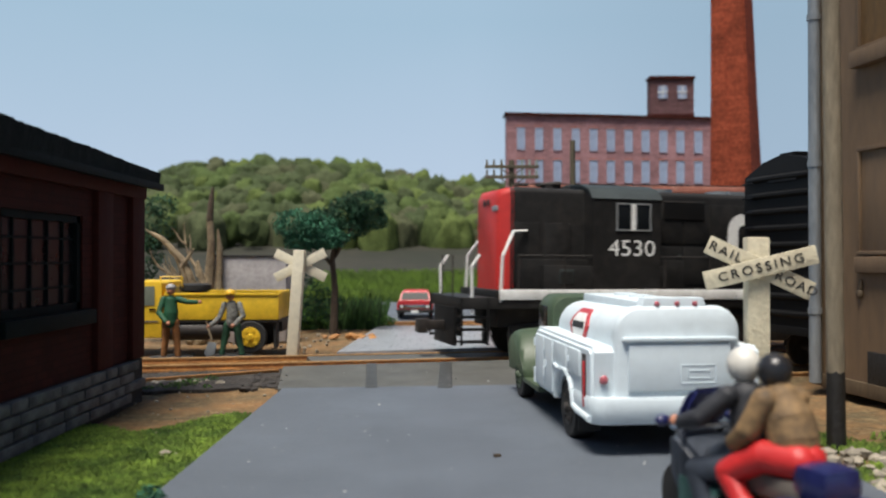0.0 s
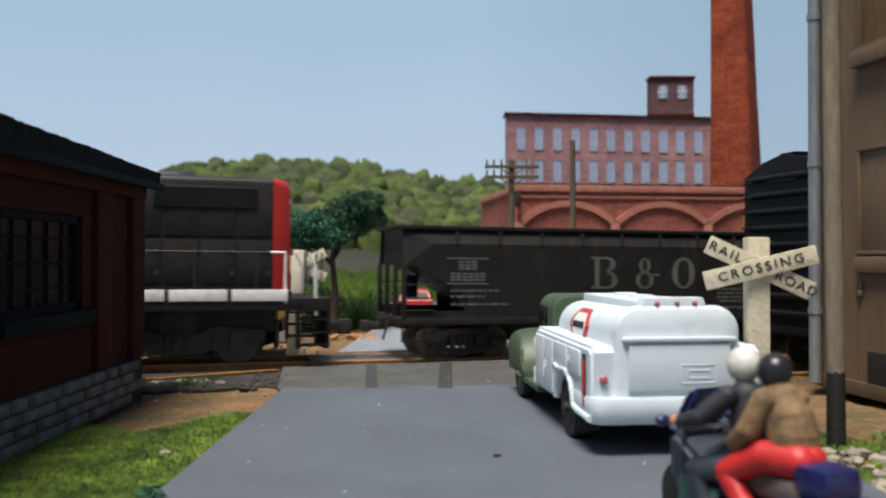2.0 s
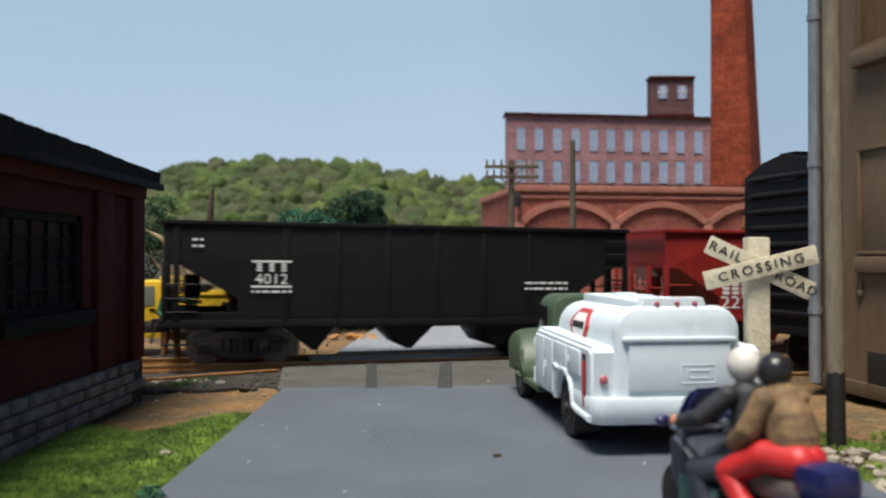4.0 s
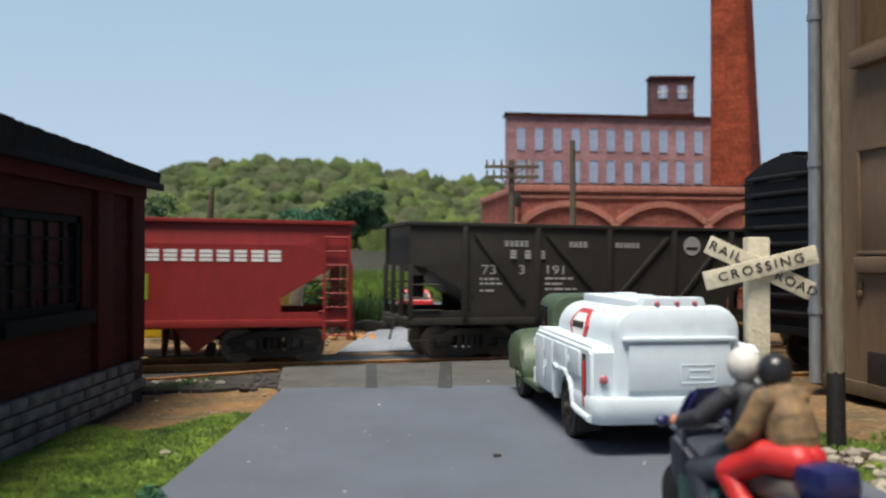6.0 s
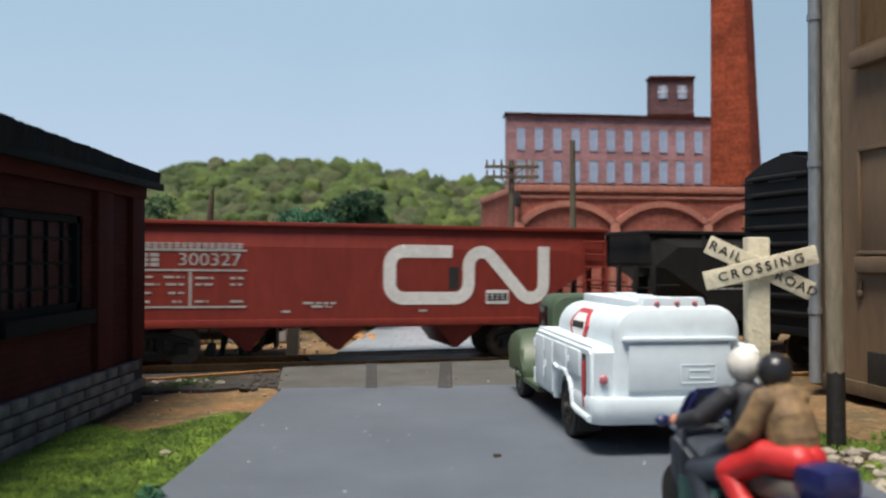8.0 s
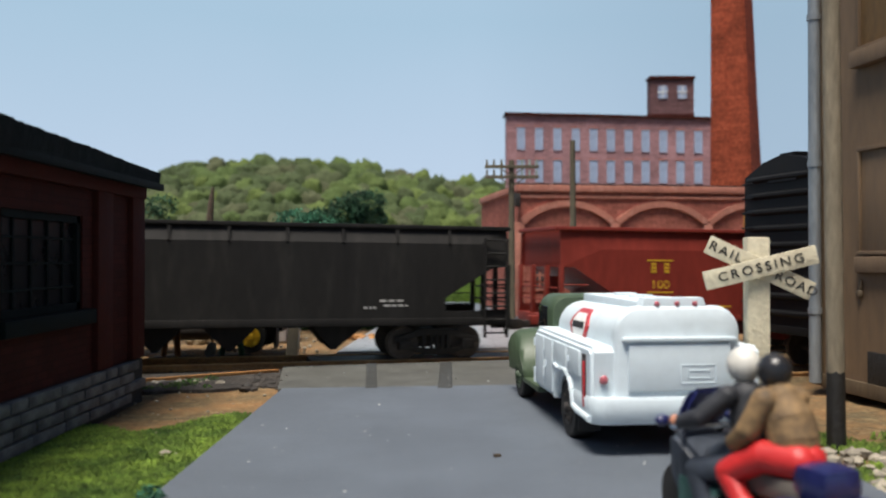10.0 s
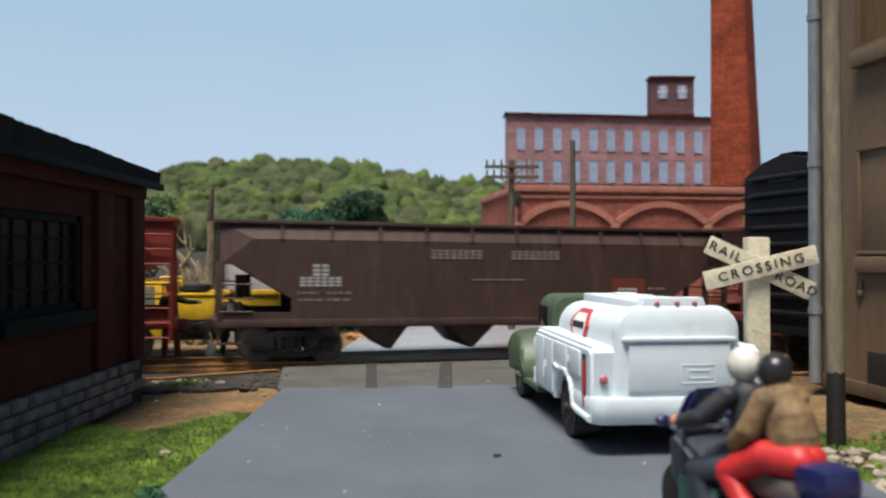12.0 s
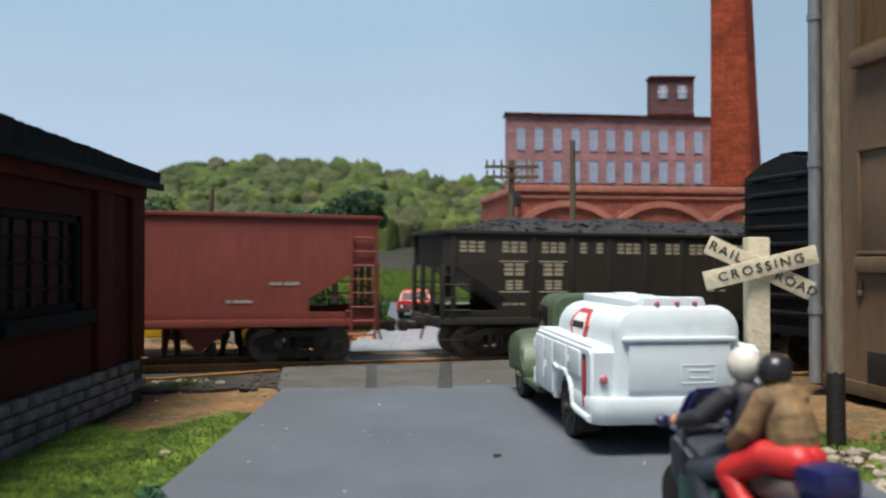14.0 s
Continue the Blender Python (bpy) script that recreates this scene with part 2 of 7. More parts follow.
PITCH = mat("pitch_black", (0.02, 0.018, 0.016), 0.55, 0, 0.4, 9, 1, 0.4)
POLE_FAR = mat("olive_pole", (0.13, 0.11, 0.07), 0.85, 0, 0.3, 8, 1, 0.3, streak=True)
# mill glass: the sky's reflection is put into the pale blue base colour
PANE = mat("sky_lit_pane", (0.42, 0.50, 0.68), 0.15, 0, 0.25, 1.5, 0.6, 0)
DARK_PANE = mat("dark_pane", (0.008, 0.009, 0.011), 0.3, 0, 0.2, 2, 1, 0, spec=0.2)


def woods_mat():
    """Spring woods: each crown takes one of several greens and browns, with fine leaf grain."""
    m = mat("woods", (0.95, 0.95, 0.95), 0.95, 0, 0.35, 4.0, 0.8, 0.8, spec=0.1)
    n, l = m.node_tree.nodes, m.node_tree.links
    r = n.new("ShaderNodeValToRGB")
    r.color_ramp.interpolation = "CONSTANT"
    cols = ((0.0, (0.066, 0.089, 0.04)), (0.16, (0.099, 0.136, 0.046)), (0.32, (0.081, 0.109, 0.046)), (0.46, (0.092, 0.102, 0.055)),
            (0.58, (0.116, 0.155, 0.048)), (0.68, (0.076, 0.098, 0.046)), (0.8, (0.098, 0.118, 0.059)), (0.9, (0.088, 0.126, 0.043)))
    while len(r.color_ramp.elements) < len(cols):
        r.color_ramp.elements.new(0.5)
    for k, (p, c) in enumerate(cols):
        r.color_ramp.elements[k].position = p
        r.color_ramp.elements[k].color = (*c, 1)
    l.new(n.new("ShaderNodeNewGeometry").outputs["Random Per Island"], r.inputs[0])
    bs = n["Principled BSDF"]
    x = n.new("ShaderNodeMix")
    x.data_type, x.blend_type = "RGBA", "MULTIPLY"
    x.inputs["Factor"].default_value = 1.0
    l.new(bs.inputs["Base Color"].links[0].from_socket, x.inputs["A"])
    l.new(r.outputs[0], x.inputs["B"])
    l.new(x.outputs["Result"], bs.inputs["Base Color"])
    return m


HILL = woods_mat()
LEAF = mat("teal_leaf", (0.05, 0.20, 0.11), 0.85, 0, 0.4, 12, 1.5, 0.5, island=0.5)
LEAF_DARK = mat("dark_leaf", (0.028, 0.095, 0.045), 0.85, 0, 0.4, 12, 1.5, 0.5, island=0.5)
WEED = mat("weeds", (0.09, 0.20, 0.03), 0.9, 0, 0.4, 12, 1.5, 0.4, island=0.5)
MEADOW = mat("meadow", (0.13, 0.23, 0.02), 0.95, 0, 0.4, 5, 0.5, 0.6, other=(0.075, 0.13, 0.018))
REED = mat("reed", (0.05, 0.12, 0.025), 0.9, 0, 0.4, 12, 1.5, 0.3, island=0.5)
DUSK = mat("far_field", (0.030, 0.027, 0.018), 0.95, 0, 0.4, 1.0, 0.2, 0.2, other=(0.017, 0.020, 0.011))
BARK = mat("bark", (0.085, 0.06, 0.04), 0.9, 0, 0.4, 10, 2, 0.6)
DEAD = mat("bare_wood", (0.33, 0.26, 0.16), 0.85, 0, 0.35, 8, 1.5, 0.4, other=(0.14, 0.10, 0.06))
WHITE_TRUCK = mat("white_enamel", (0.63, 0.715, 0.76), 0.5, 0, 0.06, 5, 0.7, 0.03, dust=((0.40, 0.44, 0.46), 0.22))
GREEN_TRUCK = mat("army_green", (0.055, 0.085, 0.045), 0.5, 0, 0.15, 8, 1, 0.1)
TYRE = mat("tyre", (0.018, 0.018, 0.018), 0.75, 0, 0.3, 12, 2, 0.2)
RED = mat("red_paint", (0.50, 0.03, 0.035), 0.4, 0, 0.15, 6, 1, 0.05)
YELLOW = mat("yellow_paint", (0.82, 0.53, 0.03), 0.42, 0, 0.15, 6, 0.8, 0.06, dust=((0.35, 0.22, 0.03), 0.4))
CHROME = mat("chrome", (0.6, 0.6, 0.6), 0.2, 1.0, 0.15, 6, 1, 0)
WHITE = mat("white_paint", (0.86, 0.86, 0.83), 0.55, 0, 0.12, 10, 1.2, 0.1, dust=((0.35, 0.32, 0.28), 0.4))
GREYBOX = mat("pale_grey_panel", (0.42, 0.40, 0.40), 0.8, 0, 0.22, 7, 1.6, 0.3)
GLASS_DARK = mat("tinted_glass", (0.012, 0.014, 0.016), 0.2, 0, 0.1, 2, 1, 0, spec=0.25)
LOCO_BLACK = mat("loco_black", (0.02106, 0.02028, 0.0195), 0.55, 0, 0.4, 5, 0.7, 0.08, dust=((0.05, 0.042, 0.036), 0.35), spec=0.3)
LOCO_RED = mat("loco_red", (0.52, 0.028, 0.022), 0.45, 0, 0.15, 6, 1, 0.06)
# ---- the setting ----
def ground():
    """One sheet out to the backdrop, a little uneven."""
    bm = B()
    rng = random.Random(3)
    xs = [-185, -120, -60] + [-30 + i * 0.75 for i in range(81)] + [60, 120, 185]
    ys = [-70, -40, -15] + [0 + i * 0.75 for i in range(61)] + [60, 80, 110, 150]
    grid = []
    for y in ys:
        row = []
        for x in xs:
            z = -0.16 + 0.07 * (noise.noise((x * 0.7, y * 0.7, 0)) + 0.5 * noise.noise((x * 2.1, y * 2.1, 5)))
            row.append(bm.verts.new((x, y, z)))
        grid.append(row)
    for a, b in zip(grid, grid[1:]):
        for i in range(len(a) - 1):
            bm.faces.new((a[i], a[i + 1], b[i + 1], b[i]))
    return single("ground", bm, EARTH, "brown scenic earth of the model layout", "ground", kind="structure")


ground()

TURN = math.degrees(math.atan(0.29))
TRACK = at(0, 23.0, 0, TURN)


def rise(q):
    """The track falls gently to the right over the crossing and is level beyond."""
    return -0.0105 * max(-20, min(20, q))


def on_track(q, length=13.0, y=0.0, z=0.0):
    a, b = rise(q), rise(q + length)
    return TRACK @ at(q, y, z + a) @ pose(0, 0, 0, 0, math.degrees(math.atan2(a - b, length)), 0)


def slab(bm, pts, z0, z1):
    a = [bm.verts.new((x, y, z0)) for x, y in pts]
    b = [bm.verts.new((x, y, z1)) for x, y in pts]
    n = len(a)
    bm.faces.new(a[::-1])
    bm.faces.new(b)
    for i in range(n):
        bm.faces.new((a[i], a[(i + 1) % n], b[(i + 1) % n], b[i]))
    return bm


single("road", slab(B(), [(-3.2, -12), (5.0, -12), (5.0, 18.0), (-3.25, 17.2)], -0.4, 0.0), ASPHALT, "smooth blue-grey asphalt road up to the crossing", "road", kind="structure")
single("road_apron", slab(B(), [(-3.35, 17.19), (5.0, 17.99), (7.2, 23.3), (-3.9, 20.7)], -0.42, -0.012), CONCRETE, "worn concrete apron before the rails", "road", kind="structure")
single("road_far", slab(B(), [(-3.0, 24.0), (6.0, 26.3), (8.0, 33.2), (-2.5, 33.2)], -0.42, -0.03), FAR_ROAD, "shiny road beyond the rails, its glare painted pale", "road", kind="structure")
single("lane_far", slab(B(), [(-3.5, 34.9), (4.0, 34.9), (1.5, 52), (-4.5, 52)], -0.42, -0.02), ASPHALT, "grey lane behind the second track", "road", kind="structure")


def tar_patch(x, y, w, d, rz):
    bm = B()
    box(bm, -w / 2, w / 2, -d / 2, d / 2, -0.05, 0.004, 0.003)
    single("tar_patch", bm, TAR, "dark tar patch on the concrete apron", "road patch", at(x, y, 0, rz), group="tar patches", kind="structure")


tar_patch(-1.62, 19.2, 0.24, 4.0, 4.8)
tar_patch(0.06, 19.3, 0.30, 4.2, -0.5)


def along(stations, y0, y1, z0, z1, lift):
    """A bar that follows the track's rise."""
    return loft(B(), [[(q, y0, z0 + lift(q)), (q, y1, z0 + lift(q)), (q, y1, z1 + lift(q)), (q, y0, z1 + lift(q))] for q in stations])


def track(name, m, stations, label, start, ties, lift):
    """Rails on ties in a low bed; each tie is a piece."""
    t = thing(name, m, label, "railway track", kind="structure")
    for y in (-0.7175, 0.7175):
        rail = part("rail", along(stations, y - 0.036, y + 0.036, -0.03, 0, lift), RAILTOP, t, "bright worn rail head")
        part("rail_web", along(stations, y - 0.018, y + 0.018, -0.13, -0.028, lift), RUST, rail, "rusty brown rail web")
        part("rail_foot", along(stations, y - 0.07, y + 0.07, -0.17, -0.125, lift), RUST, rail)
        part("rail_edge", along(stations, y - 0.033, y + 0.033, -0.045, -0.012, lift), RUST, rail)
    bed = loft(B(), [[(q, -1.9, -0.45), (q, 1.9, -0.45), (q, 1.45, -0.2 + lift(q)), (q, -1.45, -0.2 + lift(q))] for q in stations])
    part("track_bed", bed, BALLAST, t)
    first = part("tie", box(B(), -0.11, 0.11, -1.3, 1.3, -0.3, -0.165, 0.015), TIE, t)
    first.matrix_basis = at(start, 0, lift(start))
    for i in range(1, ties):
        q = start + i * 0.62
        again(first, at(q, 0, lift(q) + random.uniform(-0.01, 0.01), random.uniform(-2, 2)), t)
    return t


track("main_track", TRACK, (-170, -20, 20, 175), "rusty rails on dark ties across the road", -14, 46, rise)
track("siding_track", TRACK @ at(0, -4.37, 0), (6.6, 14, 20, 34), "rusty siding rails under the standing boxcar", 7, 40, rise)
track("second_track", at(0, 34.1, 0.02, 3), (-70, 70), "thin rusty second track beyond the road", -14, 46, lambda q: 0)
single("crossing_fill", prism(B(), [(0, -0.3), (10.4, -0.3), (10.4, -0.03), (0, -0.03)], -0.62, 0.62), CONCRETE, "worn concrete between the rails at the crossing", "road", on_track(-3.6, 10.4), kind="structure")


def cinder_strip():
    rng = random.Random(29)
    near = [(-10 + 0.5 * i, 16.6 + 0.10 * i + rng.uniform(-0.25, 0.25)) for i in range(14)]
    far = [(-3.45, 20.9), (-10, 18.9)]
    single("cinder_strip", slab(B(), near + far, -0.4, -0.075), BALLAST, "dark cinder strip below the rails", "ground", kind="structure")


cinder_strip()


def backdrop():
    bm = B()
    pts = [(170 * math.sin(a), 150 * math.cos(a) - 10) for a in [radians(-75 + 5 * i) for i in range(31)]]
    lo = [bm.verts.new((x, y, -3)) for x, y in pts]
    hi = [bm.verts.new((x, y, 62)) for x, y in pts]
    for i in range(30):
        bm.faces.new((lo[i], lo[i + 1], hi[i + 1], hi[i]))
    single("backdrop", bm, SKY, "curved painted pale blue sky backdrop", "backdrop", kind="structure")


backdrop()


# ---- the brick shed beside the road ----
def shed():
    X, Y0, Y1 = -5.93, 4.5, 16.5
    t = thing("engine_shed", at(0, 0, 0), "dark red brick shed on a grey stone base", "shed")
    w0, w1, wz0, wz1 = 11.35, 13.95, 1.80, 3.33
    part("road_wall", wall_with_hole(X - 0.3, X, Y0, Y1, 0.7, 4.15, w0, w1, wz0, wz1), SHED_WALL, t)
    part("track_wall", box(B(), X - 9, X - 0.3, Y1 - 0.3, Y1, 0.7, 4.15), SHED_WALL, t)
    part("end_wall", box(B(), X - 9, X - 0.3, Y0, Y0 + 0.3, 0.7, 4.15), SHED_WALL, t)
    part("back_wall", box(B(), X - 9, X - 8.7, Y0 + 0.3, Y1 - 0.3, 0.7, 4.15), SHED_WALL, t)
    for y0, y1 in ((14.35, 15.0), (15.95, 16.58), (9.9, 10.6), (7.0, 7.6)):
        part("pilaster", box(B(), X - 0.02, X + 0.10, y0, y1, 0.72, 3.9, 0.015), SHED_TRIM, t)
    part("cornice", box(B(), X - 0.02, X + 0.13, Y0, Y1 + 0.1, 3.78, 4.12, 0.02), SHED_TRIM, t)
    # window
    win = part("window", B_frame(X, w0, w1, wz0, wz1), SHED_GREEN, t, "dark green framed window")
    part("pane", box(B(), X - 0.14, X - 0.12, w0, w1, wz0, wz1), DARK_PANE, win, "black glass")
    for i in range(1, 5):
        y = w0 + (w1 - w0) * i / 5
        part("glazing_bar", box(B(), X - 0.12, X - 0.085, y - 0.02, y + 0.02, wz0, wz1), SHED_GREEN, win)
    for i in range(1, 4):
        z = wz0 + (wz1 - wz0) * i / 4
        part("glazing_bar", box(B(), X - 0.12, X - 0.088, w0, w1, z - 0.02, z + 0.02), SHED_GREEN, win)
    part("sill", box(B(), X - 0.1, X + 0.16, w0 - 0.15, w1 + 0.2, wz0 - 0.24, wz0, 0.02), SHED_GREEN, win)
    # roof
    bm = B()
    rng = random.Random(8)
    n = 110
    rings = []
    for i in range(n + 1):
        y = 4.0 + (17.0 - 4.0) * i / n
        j = rng.uniform(-0.012, 0.012)
        f = max(0.0, (y - 10.5) / 6.5)
        a = [(-5.54 - 0.16 * f + j, 4.08 + j), (-5.50 - 0.17 * f + j, 4.44 - 0.12 * f + rng.uniform(-0.015, 0.02)), (-10.4, 5.72), (-15.3, 4.4), (-15.3, 4.06), (-10.4, 5.15)]
        rings.append([(x, y, z) for x, z in a])
    loft(bm, rings)
    part("roof", bm, SHED_ROOF, t, "ragged dark shingle roof")
    bm = B()
    box(bm, -5.66, -5.56, 4.1, 16.9, 3.97, 4.10, 0.01)
    part("fascia", bm, SHED_GREEN, t)
    for y in (16.25, 4.5):
        part("gable", prism(B(), [(-14.9, 4.151), (-5.95, 4.151), (-10.4, 5.1)], y, y + 0.25), SHED_WALL, t)
    # stone base, stone by stone
    base = part("stone_base", box(B(), X - 9.0, X + 0.06, Y0, Y1 + 0.06, -0.2, 0.7), MORTAR, t, "grey cut stone base")
    rng = random.Random(4)
    shapes = []
    for w in (0.5, 0.66, 0.84, 1.05):
        shapes.append((w, finish(box(B(), 0, 0.13, 0.016, w - 0.016, 0.015, 0.180, 0.026), "stone", STONE)))
    for r in range(4):
        y = Y0 + rng.uniform(-0.4, 0)
        while y < Y1 + 0.05:
            w, me = rng.choice(shapes)
            if y >= Y0 - 0.02 and y + w < Y1 + 0.14:
                o = new("stone", me)
                o.parent = base
                o.matrix_basis = at(X + 0.02 + rng.uniform(0, 0.025), y, -0.05 + r * 0.19, rng.uniform(-0.6, 0.6))
            y += w
    return t


def wall_with_hole(x0, x1, y0, y1, z0, z1, a0, a1, b0, b1):
    bm = B()
    rect = lambda x, p, q, r, s: [(x, p, r), (x, q, r), (x, q, s), (x, p, s)]
    return loft(bm, [rect(x1, a0, a1, b0, b1), rect(x1, y0, y1, z0, z1), rect(x0, y0, y1, z0, z1), rect(x0, a0, a1, b0, b1), rect(x1, a0, a1, b0, b1)], False)


def B_frame(X, w0, w1, z0, z1):
    bm = B()
    for y in (w0, w1 - 0.12):
        box(bm, X - 0.16, X - 0.04, y, y + 0.12, z0, z1)
    for z in (z0, z1 - 0.12):
        box(bm, X - 0.16, X - 0.04, w0, w1, z, z + 0.12)
    return bm


shed()


# ---- the brown warehouse beside the road ----
def warehouse():
    a = math.degrees(math.atan2(0.36, 2.2))
    t = thing("warehouse", at(7.74, 17.7, 0, a), "tall brown wooden warehouse with moulded wall panels", "warehouse")
    # local: the long wall runs towards -y from the corner, its face looks to -x
    bm = B()
    box(bm, 0.0, 7, -14, 0, 0.02, 13)
    part("wall", bm, BROWN, t)
    part("corner_board", box(B(), -0.05, 0.12, -0.35, 0.06, 0.02, 13, 0.02), BROWN_DARK, t)
    def moulded(name, y0, y1, z0, z1, fill, proud):
        p = part(name, box(B(), -proud, 0.03, y0 + 0.06, y1 - 0.06, z0 + 0.06, z1 - 0.06, 0.015), fill, t)
        for b in ((y0, y1, z1 - 0.09, z1), (y0, y1, z0, z0 + 0.07), (y0, y0 + 0.08, z0 + 0.07, z1 - 0.09), (y1 - 0.08, y1, z0 + 0.07, z1 - 0.09)):
            part("moulding", box(B(), -0.08, 0.03, b[0], b[1], b[2], b[3], 0.012), BROWN, p)
    for y1 in (-1.5, -4.9, -8.3):
        moulded("panel", y1 - 2.2, y1, 2.7, 4.75, BROWN, 0.02)
        moulded("boarded_window", y1 - 2.2, y1, 6.60, 10.6, OCHRE_WOOD, 0.01)
        part("window_sill", box(B(), -0.2, 0.03, y1 - 2.3, y1 + 0.04, 6.26, 6.58, 0.03), BROWN, t)
        part("ledge", box(B(), -0.13, 0.03, y1 - 2.3, y1 + 0.02, 2.36, 2.66, 0.03), BROWN, t)
        part("rust_lug", ball(ball(B(), (-0.03, y1 - 0.02, 1.95), 0.09, 2, (0.5, 1, 1.1)), (-0.03, y1 - 0.05, 2.12), 0.05, 2, (0.5, 1, 2.4)), BROWN_DARK, t, "rusty brown lug")
    part("plinth", box(B(), -0.06, 0.05, -14, -0.36, 0.0, 0.28, 0.02), BROWN_DARK, t)
    v = part("vent", box(B(), -0.04, 0.02, -2.75, -1.75, 0.22, 0.88, 0.01), PITCH, t, "dark basement vent opening")
    bm = B()
    cyl(bm, (-0.2, -0.35, 0.1), (-0.2, -0.35, 12.8), 0.12, n=14)
    for z in (1.5, 4.5, 7.5, 10.5):
        cyl(bm, (-0.2, -0.35, z), (-0.2, -0.35, z + 0.12), 0.14, n=14)
    part("drainpipe", bm, ZINC, t, "grey zinc drainpipe")


warehouse()


def black_boxcar():
    """Stands on a siding before the main track; its ribbed end shows past the warehouse."""
    t = thing("boxcar", on_track(7.4, 13.0, -4.37, 0.0), "black boxcar with corrugated end, standing on the siding", "boxcar")
    W, H, P, L = 1.5, 4.80, 5.28, 13.0
    bm = B()
    prof = [(-W, 1.0), (-W, H), (-W * 0.5, P - 0.15), (0, P), (W * 0.5, P - 0.15), (W, H), (W, 1.0)]
    loft(bm, [[(0, y, z) for y, z in prof], [(L, y, z) for y, z in prof]])
    body = part("body", bm, JET_CAR, t)
    for i in range(9):
        z = 1.35 + i * 0.42
        bm = B()
        n = 14
        rings = []
        for k in range(n + 1):
            y = -W + 0.08 + (2 * W - 0.16) * k / n
            d = 0.10 * (math.sin(math.pi * k / n)) ** 0.4 + 0.005
            rings.append([(0.02, y, z - 0.11), (-d, y, z - 0.02), (-d, y, z + 0.03), (0.02, y, z + 0.10)])
        loft(bm, rings)
        part("end_rib", bm, JET_CAR, body)
    part("placard", box(B(), -0.05, 0.0, -0.55, 0.5, 4.60, 4.76), FADED_BLACK, body)
    part("running_board", box(B(), 0.15, L, -0.3, 0.3, P - 0.02, P + 0.04), JET_CAR, t)
    part("sill", box(B(), -0.05, L, -W, W, 0.85, 1.05, 0.02), JET_CAR, t)
    bm = B()
    for i in range(10):
        tube(bm, [(-0.12, 1.0, 1.2 + i * 0.38), (-0.12, 1.42, 1.2 + i * 0.38)], 0.025)
    part("ladder", bm, JET_CAR, t)
    n = len(WHEELS)
    bogie(t, 2.0, BOGIE)
    bogie(t, L - 2.0, BOGIE)
    del WHEELS[n:]


# ---- beyond the tracks ----
def arch_hall():
    """Low brick hall with blind arches, behind the tracks."""
    D = 38.0
    t = thing("brick_hall", at(3.4, D, 0, 8) @ at(-3.4, 0, 0), "red painted brick hall with blind arches", "industrial building")
    x0, x1, top = 3.4, 22.0, 5.85
    part("front_wall", box(B(), x0, x1, 0, 0.35, -0.1, top), BRICK_ARCH, t)
    part("side_wall", box(B(), x0, x0 + 0.35, 0.35, 9, -0.1, top), BRICK_ARCH, t)
    part("side_wall", box(B(), x1 - 0.35, x1, 0.35, 9, -0.1, top), BRICK_ARCH, t)
    part("roof", box(B(), x0 + 0.05, x1, 0.05, 9, top, top + 0.12), SHED_ROOF, t)
    part("coping", box(B(), x0 - 0.12, x1, -0.16, 0.3, top - 0.26, top + 0.05, 0.03), BRICK_TRIM, t)
    part("side_coping", box(B(), x0 - 0.12, x0 + 0.3, 0.3, 9, top - 0.26, top + 0.05, 0.03), BRICK_TRIM, t)
    part("string_course", box(B(), x0 - 0.06, x1, -0.09, 0.1, top - 0.55, top - 0.42, 0.02), BRICK_TRIM, t)
    step = 4.45
    for i in range(4):
        c = 5.65 + i * step
        half = 2.1
        bm = B()
        rings = []
        n = 16
        zc, R = 2.35, 3.05
        for k in range(n + 1):
            a = math.asin(half / R) * (2 * k / n - 1)
            s, co = math.sin(a), math.cos(a)
            r0, r1 = R - 0.12, R + 0.16
            rings.append([(c + r0 * s, 0.02, zc - 0.35 + r0 * co), (c + r0 * s, -0.14, zc - 0.35 + r0 * co), (c + r1 * s, -0.14, zc - 0.35 + r1 * co), (c + r1 * s, 0.02, zc - 0.35 + r1 * co)])
        loft(bm, rings)
        part("arch", bm, BRICK_TRIM, t, "raised brick arch")
        part("pier", box(B(), c - step / 2 - 0.22, c - step / 2 + 0.22, -0.12, 0.05, 0, 4.25, 0.03), BRICK_TRIM, t)
        if i < 3:
            wx = c - 1.55
            wn = part("window", box(B(), wx, wx + 1.25, -0.03, 0.06, 1.2, 3.75, 0.01), DUSTY_PANE, t, "small-paned window in pale bars")
            for k in range(6):
                x = wx + 1.25 * k / 5
                part("glazing_bar", box(B(), x - 0.035, x + 0.035, -0.08, -0.02, 1.2, 3.75), BRICK_TRIM, wn)
            for k in range(9):
                z = 1.2 + 2.55 * k / 8
                part("glazing_bar", box(B(), wx - 0.03, wx + 1.28, -0.075, -0.02, z - 0.035, z + 0.035), BRICK_TRIM, wn)
    bm = B()
    box(bm, 14.1, 15.1, -0.06, 0.04, 3.9, 4.75, 0.02)
    part("sign", bm, OCHRE, t, "ochre painted sign board")
    part("lamp", box(B(), x0 - 0.25, x0 + 0.0, -0.4, 0.0, 4.9, 5.5, 0.05), STEEL_BLACK, t)


DUSTY_PANE = mat("dusty_pane", (0.10, 0.075, 0.075), 0.3, 0, 0.3, 3, 1, 0)
OCHRE = mat("ochre_board", (0.45, 0.22, 0.05), 0.7, 0, 0.2, 8, 1.5, 0.1)


